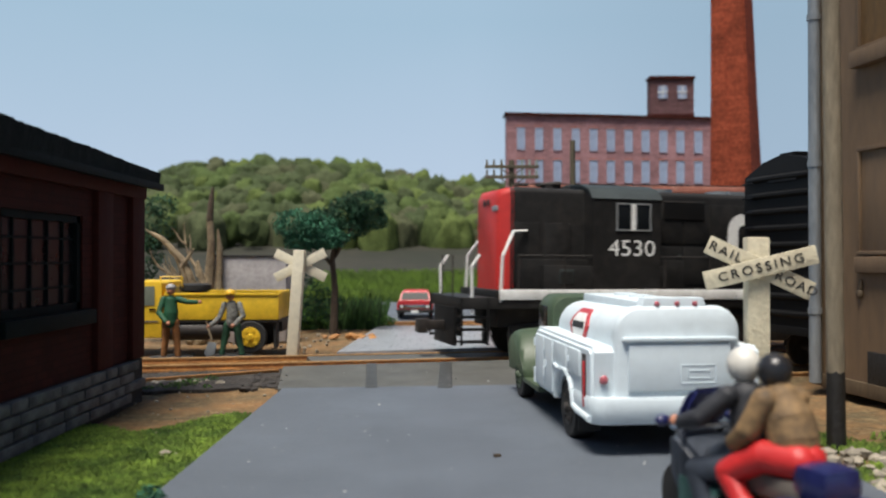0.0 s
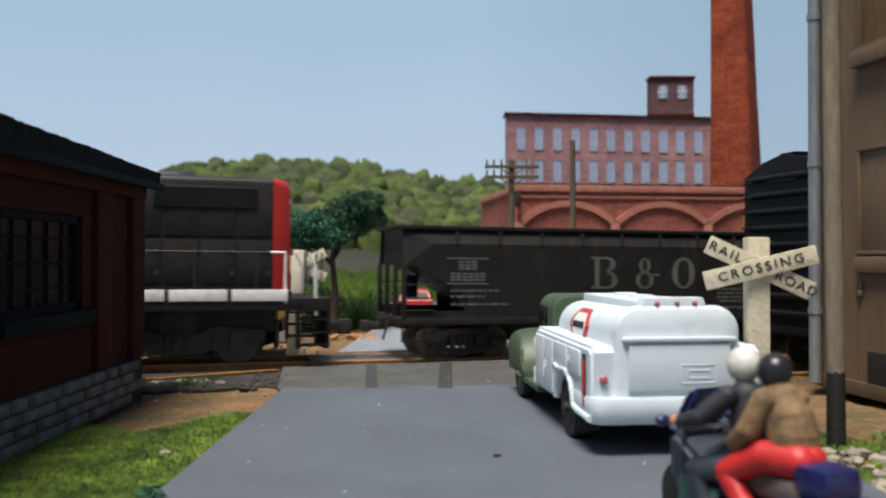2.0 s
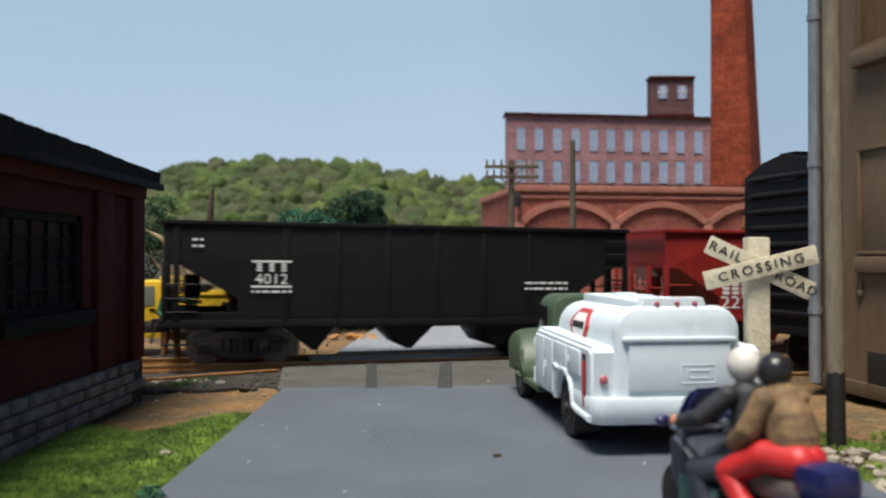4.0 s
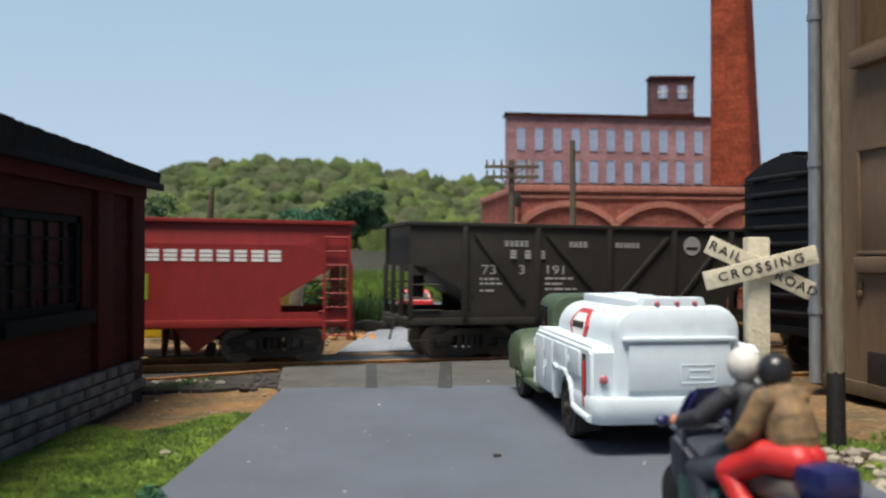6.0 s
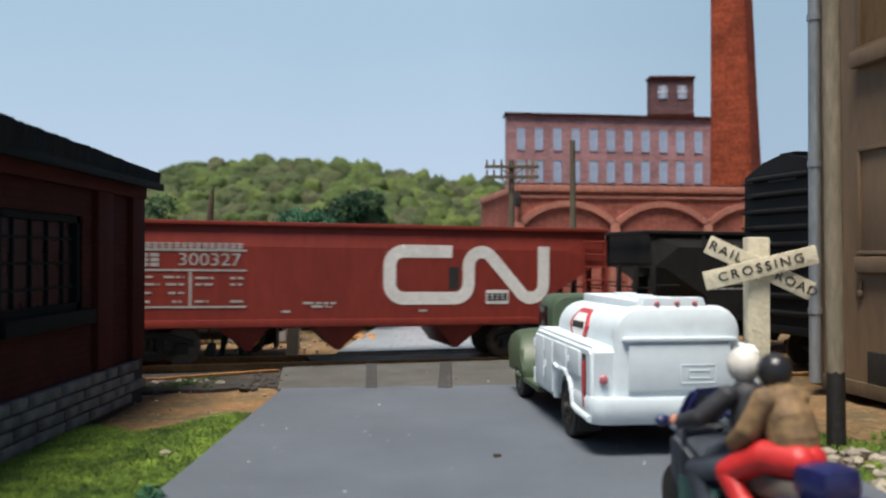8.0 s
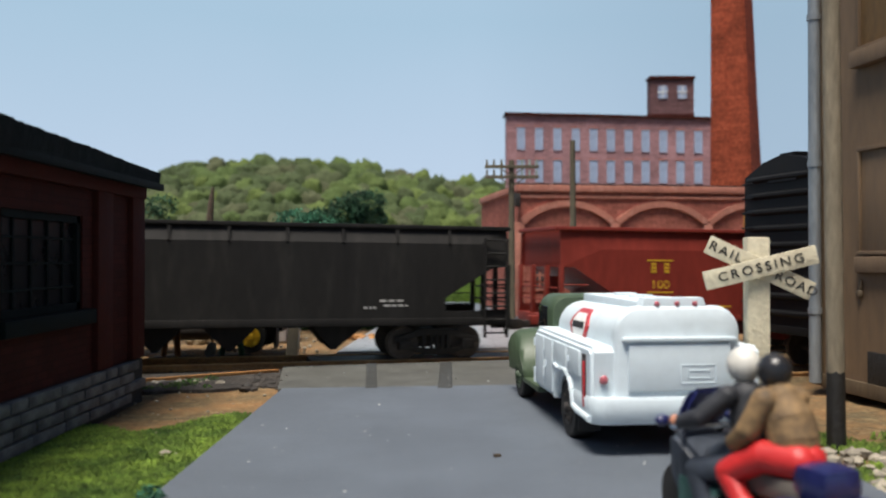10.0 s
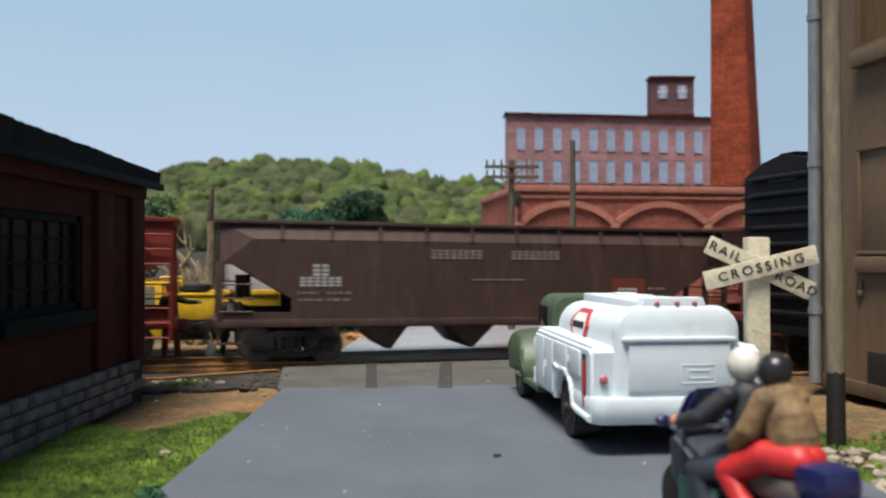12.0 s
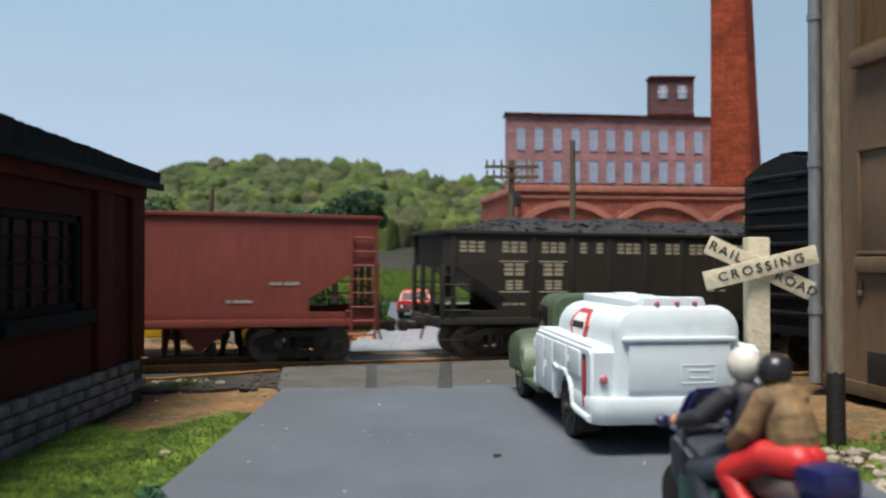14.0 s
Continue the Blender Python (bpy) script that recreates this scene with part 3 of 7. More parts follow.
def mill():
    D, p = 62.0, 1500 / 62.0
    X = lambda px: (px - 784) / p
    Z = lambda py: 2.66 + (455 - py) / p
    t = thing("mill", at(0, D, 0), "four-storey red brick mill with rows of tall windows", "factory")
    x0, x1 = X(897), X(1262)
    bm = B()
    box(bm, x0, x1, 0, 1.5, 0, Z(212))
    a = [bm.verts.new((x, y, z)) for x, y, z in ((x0, 0, Z(212)), (x1, 0, Z(212)), (x1, 1.5, Z(212)), (x0, 1.5, Z(212)), (x0, 0, Z(200)), (x1, 0, Z(209.5)), (x1, 1.5, Z(209.5)), (x0, 1.5, Z(200)))]
    for f in ((4, 5, 6, 7), (0, 1, 5, 4), (1, 2, 6, 5), (2, 3, 7, 6), (3, 0, 4, 7)):
        bm.faces.new([a[i] for i in f])
    part("wall", bm, BRICK_MILL, t)
    bm = B()
    a = [(x0 - 0.15, -0.2, Z(203)), (x1, -0.2, Z(212)), (x1, -0.2, Z(208)), (x0 - 0.15, -0.2, Z(199))]
    loft(bm, [[(x, y, z) for x, y, z in a], [(x, 1.6, z) for x, y, z in a]])
    part("cornice", bm, SHED_TRIM, t)
    bm = B()
    box(bm, X(1151), X(1228), -0.1, 0.9, Z(210), Z(138))
    tower = part("tower", bm, BRICK_TOWER, t, "dark brown brick stair tower")
    bm = B()
    box(bm, X(1149), X(1230), -0.25, 1.0, Z(141), Z(135), 0.05)
    part("tower_cornice", bm, SHED_TRIM, tower)
    bm = box(B(), X(1150), X(1229), -0.2, 1.0, Z(207), Z(202), 0.05)
    part("tower_base", bm, SHED_TRIM, tower)
    for px in (1173, 1207):
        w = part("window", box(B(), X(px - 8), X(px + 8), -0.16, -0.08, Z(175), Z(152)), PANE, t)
        bm = B()
        box(bm, X(px - 9), X(px + 9), -0.2, -0.1, Z(164.5), Z(163))
        box(bm, X(px - 0.7), X(px + 0.7), -0.2, -0.1, Z(175), Z(152))
        part("sash", bm, WHITE, w)
    pane = None
    cols = [922, 954, 986.5, 1019, 1050.5, 1081, 1112.5, 1142.5, 1174, 1204, 1236]
    for r in range(4):
        for i, px in enumerate(cols):
            top = 222 + r * 63 + (px - 922) * 0.021 * (1 if r == 0 else 0.3)
            high = 43 if r == 0 else 38
            m = at(X(px), 0, Z(top + high))
            if pane is None:
                hh = 40 / p
                # the pane's blue is painted sky reflection
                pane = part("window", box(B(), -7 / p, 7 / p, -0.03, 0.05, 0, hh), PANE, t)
                bm = B()
                for z in (0.02, hh - 0.02):
                    box(bm, -7.2 / p, 7.2 / p, -0.06, 0.02, z - 0.02, z + 0.02)
                for x in (-7 / p, 7 / p):
                    box(bm, x - 0.014, x + 0.014, -0.08, 0.02, 0, hh)
                sash = part("sash", bm, MILL_SASH, pane)
                lint = part("lintel", box(B(), -8 / p, 8 / p, -0.07, 0.02, hh, hh + 0.10, 0.02), BRICK_TRIM, pane)
                pane.matrix_basis = m
                continue
            o = again(pane, m, t)
            again(sash, Matrix(), o)
            again(lint, Matrix(), o)


MILL_SASH = mat("grey_sash", (0.44, 0.45, 0.56), 0.7, 0, 0.2, 4, 1, 0)


def smokestack():
    t = thing("smokestack", at(15.585, 45.0, 0), "tall tapered orange-red brick smokestack", "chimney")
    c, sn = math.cos(radians(54)), math.sin(radians(54))
    def ring(half, z):
        s = half / (c + sn)
        lean = -0.0225 * (z - 6.5)
        pts = []
        for x, y in ((-1, -0.86), (-0.86, -1), (0.86, -1), (1, -0.86), (1, 0.86), (0.86, 1), (-0.86, 1), (-1, 0.86)):
            pts.append((s * (x * c - y * sn) + lean, s * (x * sn + y * c), z))
        return pts
    part("shaft", loft(B(), [ring(1.75, -0.1), ring(1.62, 3), ring(1.51, 6.5), ring(1.36, 11), ring(1.22, 16.3), ring(1.0, 25)]), BRICK_STACK, t, angle=20)
    part("crown", loft(B(), [ring(1.0, 24.9), ring(1.2, 25.2), ring(1.2, 26.0), ring(0.95, 26.1)]), BRICK_TRIM, t, angle=20)


def hill():
    """Wooded ridge: thousands of crowns on a rising slope."""
    rng = random.Random(12)
    bm = B()
    pts = [(240, 318), (262, 302), (300, 295), (350, 290), (400, 282), (440, 278), (500, 276), (560, 280), (600, 281), (640, 285), (680, 295), (720, 304), (765, 310), (800, 318), (860, 318), (920, 322), (1000, 330), (1400, 340)]
    def ridge(px):
        for (a, ya), (b, yb) in zip(pts, pts[1:]):
            if a <= px <= b:
                return ya + (yb - ya) * (px - a) / (b - a)
        return 318 if px < 240 else 340
    protos = []
    for k in range(12):
        pb = B()
        vs = bmesh.ops.create_icosphere(pb, subdivisions=4, radius=1)["verts"]
        for v in vs:
            at_ = v.co + Vector((k * 9, 0, 0))
            d = 1 + 0.22 * noise.noise(at_ * 1.6) + 0.13 * noise.noise(at_ * 4.2) + 0.09 * noise.noise(at_ * 9.0)
            v.co.z = math.copysign(abs(v.co.z) ** 0.62, v.co.z)
            v.co = v.co * d
        pb.verts.ensure_lookup_table()
        protos.append((np.array([v.co[:] for v in pb.verts]), np.array([[v.index for v in f.verts] for f in pb.faces])))
        pb.free()
    verts, faces, total = [], [], 0
    rows = 7
    for r in range(rows):
        f = r / (rows - 1)
        px = 150.0 + rng.uniform(0, 20)
        while px < 1000:
            depth = 78 + 44 * f + rng.uniform(-3.2, 3.2)
            p = 1500 / depth
            y_top, y_low = ridge(px), 404 + 8 * noise.noise((px * 0.02, 0, 0))
            py = y_low - 26 + (y_top + 2 - y_low + 26) * (f ** 0.85) + rng.uniform(-7, 5)
            x, z = (px - 784) / p, 2.66 + (455 - py) / p
            wide = rng.uniform(15, 36)
            sx, sz = wide / p, wide / p * rng.uniform(1.3, 1.9)
            c, fs = protos[rng.randrange(12)]
            ca, sa = math.cos(px), math.sin(px)
            turn = np.array(((ca, -sa, 0), (sa, ca, 0), (0, 0, 1)))
            verts.append((c @ turn.T * (sx, sx, sz) + (x, depth, z - sz)) * K)
            faces.append(fs + total)
            total += len(c)
            px += wide * rng.uniform(0.8, 1.3)
    verts, faces = np.concatenate(verts).tolist(), np.concatenate(faces).tolist()
    me = bpy.data.meshes.new("woods")
    me.from_pydata(verts, [], faces)
    me.materials.append(HILL)
    me.polygons.foreach_set("use_smooth", [True] * len(faces))
    tagged(new("wooded_hill", me), "wooded hill in pale spring green", "woods", kind="stuff")
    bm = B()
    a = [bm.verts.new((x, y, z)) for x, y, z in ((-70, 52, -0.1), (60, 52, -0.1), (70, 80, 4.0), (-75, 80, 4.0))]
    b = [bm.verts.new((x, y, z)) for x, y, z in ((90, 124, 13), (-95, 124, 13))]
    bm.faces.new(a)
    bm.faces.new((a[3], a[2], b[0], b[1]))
    slope = lambda y: -0.06 + (y - 52) * 4.1 / 28
    mb = B()
    g = [[mb.verts.new((x, y, slope(y) + 0.12 * noise.noise((x * 0.5, y * 0.5, 9)))) for x in range(-9, 9)] for y in range(50, 61)]
    for a2, b2 in zip(g, g[1:]):
        for i in range(len(a2) - 1):
            mb.faces.new((a2[i], a2[i + 1], b2[i + 1], b2[i]))
    single("meadow", mb, MEADOW, "bright green meadow slope before the woods", "meadow", kind="structure")
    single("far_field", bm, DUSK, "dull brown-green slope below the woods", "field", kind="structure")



arch_hall()
mill()
smokestack()
hill()
# ---- rolling stock ----
def bogie(car, x, metal):
    b = part("bogie", bogie_side(B()), metal, car, "cast side frames with springs")
    b.matrix_basis = at(x, 0, 0)
    for dx in (-0.84, 0.84):
        w = part("wheelset", wheelset(B()), WHEEL, b)
        w.matrix_basis = at(dx, 0, 0.42)
        WHEELS.append(w)
    return b


WHEELS = []


def bogie_side(bm):
    """Cast side frames: an arched top member over a dropped spring seat, with open windows between."""
    for s in (-1, 1):
        ya, yb = s * 0.98 - 0.07, s * 0.98 + 0.07
        prism(bm, [(-1.12, 0.44), (-1.12, 0.58), (-0.42, 0.80), (0.42, 0.80), (1.12, 0.58), (1.12, 0.44), (0.36, 0.66), (-0.36, 0.66)], ya, yb, 0.015)
        prism(bm, [(-0.95, 0.34), (-0.95, 0.44), (-0.34, 0.28), (0.34, 0.28), (0.95, 0.44), (0.95, 0.34), (0.36, 0.14), (-0.36, 0.14)], ya, yb, 0.015)
        for dx in (-0.33, 0.33):
            box(bm, dx - 0.06, dx + 0.06, ya, yb, 0.26, 0.68, 0.01)
        for dx in (-0.84, 0.84):
            box(bm, dx - 0.16, dx + 0.16, s * 1.0 - 0.12, s * 1.0 + 0.12, 0.28, 0.54, 0.03)
            cyl(bm, (dx, s * 1.0, 0.42), (dx, s * 1.15, 0.42), 0.11, 0.09, 10)
        for dx in (-0.15, 0.0, 0.15):
            cyl(bm, (dx, s * 1.03, 0.28), (dx, s * 1.03, 0.62), 0.06, n=8)
    box(bm, -0.2, 0.2, -1.0, 1.0, 0.4, 0.75)
    return bm


def wheelset(bm, r=0.42):
    cyl(bm, (0, -1.05, 0), (0, 1.05, 0), 0.07, n=8)
    for s in (-1, 1):
        cyl(bm, (0, s * 0.70, 0), (0, s * 0.80, 0), r, r - 0.01, 20)
        cyl(bm, (0, s * 0.66, 0), (0, s * 0.70, 0), r + 0.03, n=20)
        cyl(bm, (0, s * 0.80, 0), (0, s * 0.83, 0), 0.16, 0.1, 10)
        for k in range(4):
            a = k * math.pi / 2 + 0.4
            box(bm, 0.2 * math.cos(a) - 0.05, 0.2 * math.cos(a) + 0.05, s * 0.80 - 0.02, s * 0.80 + 0.02, 0.2 * math.sin(a) - 0.05, 0.2 * math.sin(a) + 0.05)
    return bm


TRAIN = []


def hopper(q0, q1, top, paint, label, style="smooth", coal=0.0, under=None, rib=0, gear=None, chutes=()):
    """An open hopper car from q0 to q1 along the train, its rim at top above the rail head."""
    L = q1 - q0
    car = thing("hopper_car", on_track(q0, L), label, "hopper car", "hopper cars of the train")
    TRAIN.append((car, q0, L))
    under = under or paint
    W, sill = 1.45, 1.05
    zs, run = 2.42, 2.7
    notch = [(L - 0.06, zs), (L - 0.42, zs), (L - 1.75, 1.62), (L - 1.75, 1.28), (L - 0.06, 1.28), (L - 0.06, sill), (0.06, sill), (0.06, 1.28), (1.75, 1.28), (1.75, 1.62), (0.42, zs), (0.06, zs)]
    body = part("floor", prism(B(), [(run, sill), (L - run, sill), (L - run, sill + 0.05), (run, sill + 0.05)], -W, W), paint, car)
    flare = {"offset": (0.46, 0.85), "smooth": (0.60, 1.25)}.get(style)
    tip = top - 0.06
    for s in (-1, 1):
        if not flare:
            part("side", prism(B(), [(0.06, tip), (L - 0.06, tip)] + notch, s * W - 0.03, s * W + 0.03, 0.012), paint, car)
            continue
        # a flat side, above it a sheet that leans in to the rim, and a folded corner at each end
        h, e = flare
        part("side", prism(B(), [(e, top - h), (L - e, top - h)] + notch, s * W - 0.03, s * W + 0.03), paint, car)
        def sheet(*pts):
            return loft(B(), [[(x, s * y, z) for x, y, z in pts], [(x, s * (y - 0.05), z) for x, y, z in pts]])
        yo, yi = W + 0.03, W - (0.05 if style == "smooth" else 0.15)
        part("upper_sheet", sheet((e, yo, top - h), (L - e, yo, top - h), (L - 0.06, yi, tip), (0.06, yi, tip)), paint, body)
        for xe, xi in ((0.06, e), (L - 0.06, L - e)):
            part("corner_sheet", sheet((xe, yi, tip), (xi, yo, top - h), (xe, yo, zs)), paint, body)
    for xa, xb in ((0.15, run), (L - 0.15, L - run)):
        d = 0.05 if xb > xa else -0.05
        part("slope_sheet", prism(B(), [(xa, zs + 0.06), (xa + 4 * d, zs + 0.06), (xb, sill), (xb + d, sill), (xa + 5 * d, zs + 0.11), (xa, zs + 0.11)], -W, W), paint, car)
        part("end_sheet", prism(B(), [(xa, zs), (xa, top - 0.05), (xa + d, top - 0.05), (xa + d, zs)], -W + 0.1, W - 0.1), paint, car)
    rim = W - (0.03 if style == "smooth" else 0.12) if flare else W
    for s in (-1, 1):
        part("top_chord", box(B(), 0, L, s * rim - 0.09, s * rim + 0.09, top - 0.10, top, 0.015), paint, car)
    for x in (0, L):
        part("top_chord", box(B(), x - 0.06, x + 0.06, -rim + 0.09, rim - 0.09, top - 0.10, top, 0.015), paint, car)
    bm = B()
    for s in (-1, 1):
        box(bm, 0, L, s * W - 0.06, s * W + 0.05, sill - 0.12, sill + 0.06, 0.01)
    box(bm, -0.25, L + 0.25, -0.2, 0.2, sill - 0.25, sill, 0.02)
    for x in (0.1, L - 0.1):
        box(bm, x - 0.12, x + 0.12, -W, W, sill - 0.2, sill + 0.05, 0.01)
    part("sill", bm, paint, car)
    for x in (0.08, L - 0.08):
        for y in (-W, -0.5, 0.5, W):
            part("end_post", box(B(), x - 0.06, x + 0.06, y - 0.06, y + 0.06, sill, zs + 0.05, 0.01), paint, car)
    # grab irons and ladder
    for x, s in ((0.1, 1), (L - 0.1, -1)):
        bm = B()
        for y in (-W - 0.05, W + 0.05):
            for z in (1.3, 1.62, 1.95):
                tube(bm, [(x, y, z), (x + s * 0.75, y, z)], 0.022)
        for z in (1.5, 1.85):
            tube(bm, [(x, -W, z), (x, W, z)], 0.022)
        part("grab_iron", bm, paint, car)
    bm = B()
    for x in (L - 0.12, L - 0.72):
        box(bm, x - 0.03, x + 0.03, -W - 0.12, -W - 0.06, 0.6, top - 0.3)
    for i in range(8):
        z = 0.72 + i * 0.34
        if z < top - 0.3:
            tube(bm, [(L - 0.12, -W - 0.1, z), (L - 0.72, -W - 0.1, z)], 0.024)
    part("ladder", bm, paint, car)
    bm = B()
    for x in (0.05, 0.6):
        box(bm, x - 0.025, x + 0.025, -W - 0.03, -W, 0.55, sill)
    box(bm, 0.03, 0.62, -W - 0.06, -W + 0.08, 0.52, 0.56)
    part("step", bm, paint, car)
    # discharge chutes: steep outer slope, steeper inner one
    for c in (chutes or (L / 2 - 1.75, L / 2 + 1.75)):
        o, i = (0.95, 0.62) if c < L / 2 - 1 else (0.62, 0.95) if c > L / 2 + 1 else (0.8, 0.8)
        bm = B()
        prism(bm, [(c - o, sill), (c + i, sill), (c + 0.06, 0.34), (c - 0.06, 0.34)], -1.2, 1.2, 0.02)
        box(bm, c - 0.08, c + 0.08, -1.22, 1.22, 0.34, 0.40)
        part("chute", bm, under, car)
    if rib:
        step = (L - 0.7) / rib
        rb = part("rib", box(B(), -0.07, 0.07, -W - 0.06, -W - 0.02, sill, top - 0.1, 0.012), paint, car)
        rb.matrix_basis = at(0.35, 0, 0)
        for i in range(1, rib + 1):
            x = 0.35 + i * step
            if run * 0.6 < x < L - run * 0.6:
                again(rb, at(x, 0, 0), car)
    if style == "offset":
        n = 11
        for i in range(1, n):
            x = 0.3 + (L - 0.6) * i / n
            part("gusset", loft(B(), [[(x + d, -W - 0.06, top - 0.46), (x + d, -W - 0.03, top - 0.50), (x + d, -W + 0.05, top - 0.12), (x + d, -W - 0.0, top - 0.12)] for d in (-0.03, 0.03)]), paint, body)
    if style == "braced":
        xs = [0.12, 1.49, 3.49, 5.55, 7.51, 9.31, L - 0.1]
        for x in xs[1:-1]:
            part("side_post", box(B(), x - 0.07, x + 0.07, -W - 0.11, -W - 0.02, sill, top - 0.1, 0.015), paint, car)
        for xa, xb, up in ((xs[1] + 0.3, xs[2] - 0.4, -1), (xs[2] + 0.3, xs[3] - 0.2, -1), (xs[3] + 0.2, xs[4] - 0.2, 1), (xs[4] + 0.2, xs[5] - 0.2, 1)):
            za, zb = (top - 0.3, sill + 0.5) if up < 0 else (sill + 0.5, top - 0.3)
            d = 0.07
            part("brace", prism(B(), [(xa - d, za), (xa + d, za), (xb + d, zb), (xb - d, zb)], -W - 0.09, -W - 0.02, 0.01), paint, car)
    # couplers and brake gear
    for x, s in ((0, -1), (L, 1)):
        bm = B()
        box(bm, min(x, x + s * 0.62), max(x, x + s * 0.62), -0.1, 0.1, 0.72, 0.92, 0.02)
        box(bm, min(x + s * 0.5, x + s * 0.72), max(x + s * 0.5, x + s * 0.72), -0.17, 0.17, 0.68, 0.96, 0.03)
        tube(bm, [(x + s * 0.1, -0.5, 1.0), (x + s * 0.25, -0.55, 0.5)], 0.03)
        part("coupler", bm, STEEL_BLACK, car)
    part("brake_cylinder", cyl(B(), (0.7, 0.3, 1.55), (0.7, 0.3, 2.15), 0.2, n=12), paint, car)
    if coal:
        heap_of_coal(car, L, top, coal)
    bogie(car, 1.85, gear or BOGIE)
    bogie(car, L - 1.85, gear or BOGIE)
    return car, L


def heap_of_coal(car, L, top, high):
    bm = B()
    nx, ny = 70, 14
    g = []
    for j in range(ny + 1):
        row = []
        for i in range(nx + 1):
            x, y = 0.08 + (L - 0.16) * i / nx, -1.38 + 2.76 * j / ny
            e = min(1, 5 * min(i, nx - i) / nx) * (1 - (2 * j / ny - 1) ** 4)
            z = top - 0.12 + high * e * (0.8 + 0.3 * noise.noise((x * 0.6, y * 0.6, 2))) + 0.10 * noise.noise((x * 4, y * 4, 1)) * e + 0.05 * e
            row.append(bm.verts.new((x, y, z)))
        g.append(row)
    for a, b in zip(g, g[1:]):
        for i in range(nx):
            bm.faces.new((a[i], a[i + 1], b[i + 1], b[i]))
    rng = random.Random(5)
    for i in range(500):
        x, y = rng.uniform(0.3, L - 0.3), rng.uniform(-1.3, 0.6)
        e = min(1, 5 * min(x, L - x) / L) * (1 - (y / 1.38) ** 4)
        r = rng.uniform(0.03, 0.07)
        z = top - 0.08 + high * e * (0.8 + 0.3 * noise.noise((x * 0.6, y * 0.6, 2)))
        vs = bmesh.ops.create_icosphere(bm, subdivisions=1, radius=r)["verts"]
        for v in vs:
            v.co = v.co * rng.uniform(0.7, 1.3) + Vector((x, y, z))
    tagged(part("coal_load", bm, COAL, car, "heaped black coal", angle=5), kind="stuff")


FADED_BLACK = mat("faded_black_paint", (0.03, 0.03, 0.032), 0.7, 0, 0.3, 8, 1, 0.1)
COAL = mat("coal", (0.022, 0.023, 0.026), 0.55, 0, 0.5, 14, 2, 0.6)
BLACK_CAR = mat("weathered_black_car", (0.0165, 0.0155, 0.0145), 0.7, 0, 0.35, 6, 0.7, 0.1, dust=((0.042, 0.039, 0.034), 0.4), streak=True, spec=0.25)
JET_CAR = mat("black_car", (0.008, 0.008, 0.0085), 0.6, 0, 0.3, 6, 0.7, 0.06, spec=0.25)
OLIVE_CAR = mat("olive_black_car", (0.02262, 0.01872, 0.01326), 0.65, 0, 0.3, 6, 0.7, 0.1, streak=True)
BRIGHT_RED_CAR = mat("bright_red_car", (0.276, 0.0184, 0.01472), 0.5, 0, 0.2, 6, 0.6, 0.06, streak=True)
OXIDE_CAR = mat("oxide_red_car", (0.2136, 0.02981, 0.0201), 0.55, 0, 0.2, 6, 0.6, 0.06, streak=True, spec=0.3)
PALE_OXIDE = mat("faded_oxide_car", (0.205, 0.042, 0.029), 0.6, 0, 0.2, 6, 0.6, 0.08, streak=True)
RED_GEAR = mat("oxide_bogie", (0.16, 0.04, 0.03), 0.6, 0, 0.35, 8, 1.5, 0.15)
BROWN_CAR = mat("brown_car", (0.06375, 0.0315, 0.024), 0.6, 0, 0.3, 6, 0.7, 0.08, streak=True, dust=((0.14, 0.08, 0.065), 0.3))

bo_car, LEN_BO = hopper(19.3, 32.7, 3.45, BLACK_CAR, "long weathered black hopper car with big grey letters", "offset", chutes=(3.64, 5.8, 7.15, 9.76))
pg_car, LEN_PG = hopper(34.0, 46.0, 3.45, JET_CAR, "jet black ribbed hopper car with white number 4012", "ribbed", rib=9, chutes=(3.6, 6.0, 8.4))
ca_car, LEN_CA = hopper(47.1, 58.03, 3.5, BRIGHT_RED_CAR, "bright red hopper car with white lettering and green square", "smooth")
bb_car, LEN_BB = hopper(59.4, 70.35, 3.54, OLIVE_CAR, "olive black hopper car with diagonal side braces", "braced")
cn_car, LEN_CN = hopper(71.5, 85.1, 3.45, OXIDE_CAR, "oxide red hopper car with large white looped emblem", "smooth", chutes=(4.22, 6.4, 9.44))
cp_car, LEN_CP = hopper(86.4, 101.95, 3.45, BLACK_CAR, "weathered black hopper car behind the red one", "offset", chutes=(4.2, 6.8, 8.5, 11.0))
sb_car, LEN_SB = hopper(103.3, 114.4, 3.5, OXIDE_CAR, "oxide red hopper car with yellow lettering", "smooth", gear=RED_GEAR, chutes=(3.75, 7.35))
ct_car, LEN_CT = hopper(115.3, 129.15, 3.5, BROWN_CAR, "weathered brown hopper car with grey lettering", "offset", chutes=(4.22, 6.4, 9.6))
wl_car, LEN_WL = hopper(130.3, 142.4, 3.65, PALE_OXIDE, "faded oxide red hopper car loaded with coal", "plain", 0.12)
pw_car, LEN_PW = hopper(143.95, 155.6, 3.35, OLIVE_CAR, "dark olive ribbed hopper car heaped with coal", "ribbed", 0.55, rib=10)

# distance gone by the train, at each half second
GONE = [0.0, 5.09, 10.29, 15.61, 20.84, 26.18, 31.32, 36.29, 41.24, 46.17, 51.08, 55.97, 60.77, 65.48, 70.49, 75.78, 80.95, 85.92,
        90.85, 95.73, 100.57, 105.36, 110.27, 115.65, 121.29, 127.13, 133.1, 138.83, 144.48]


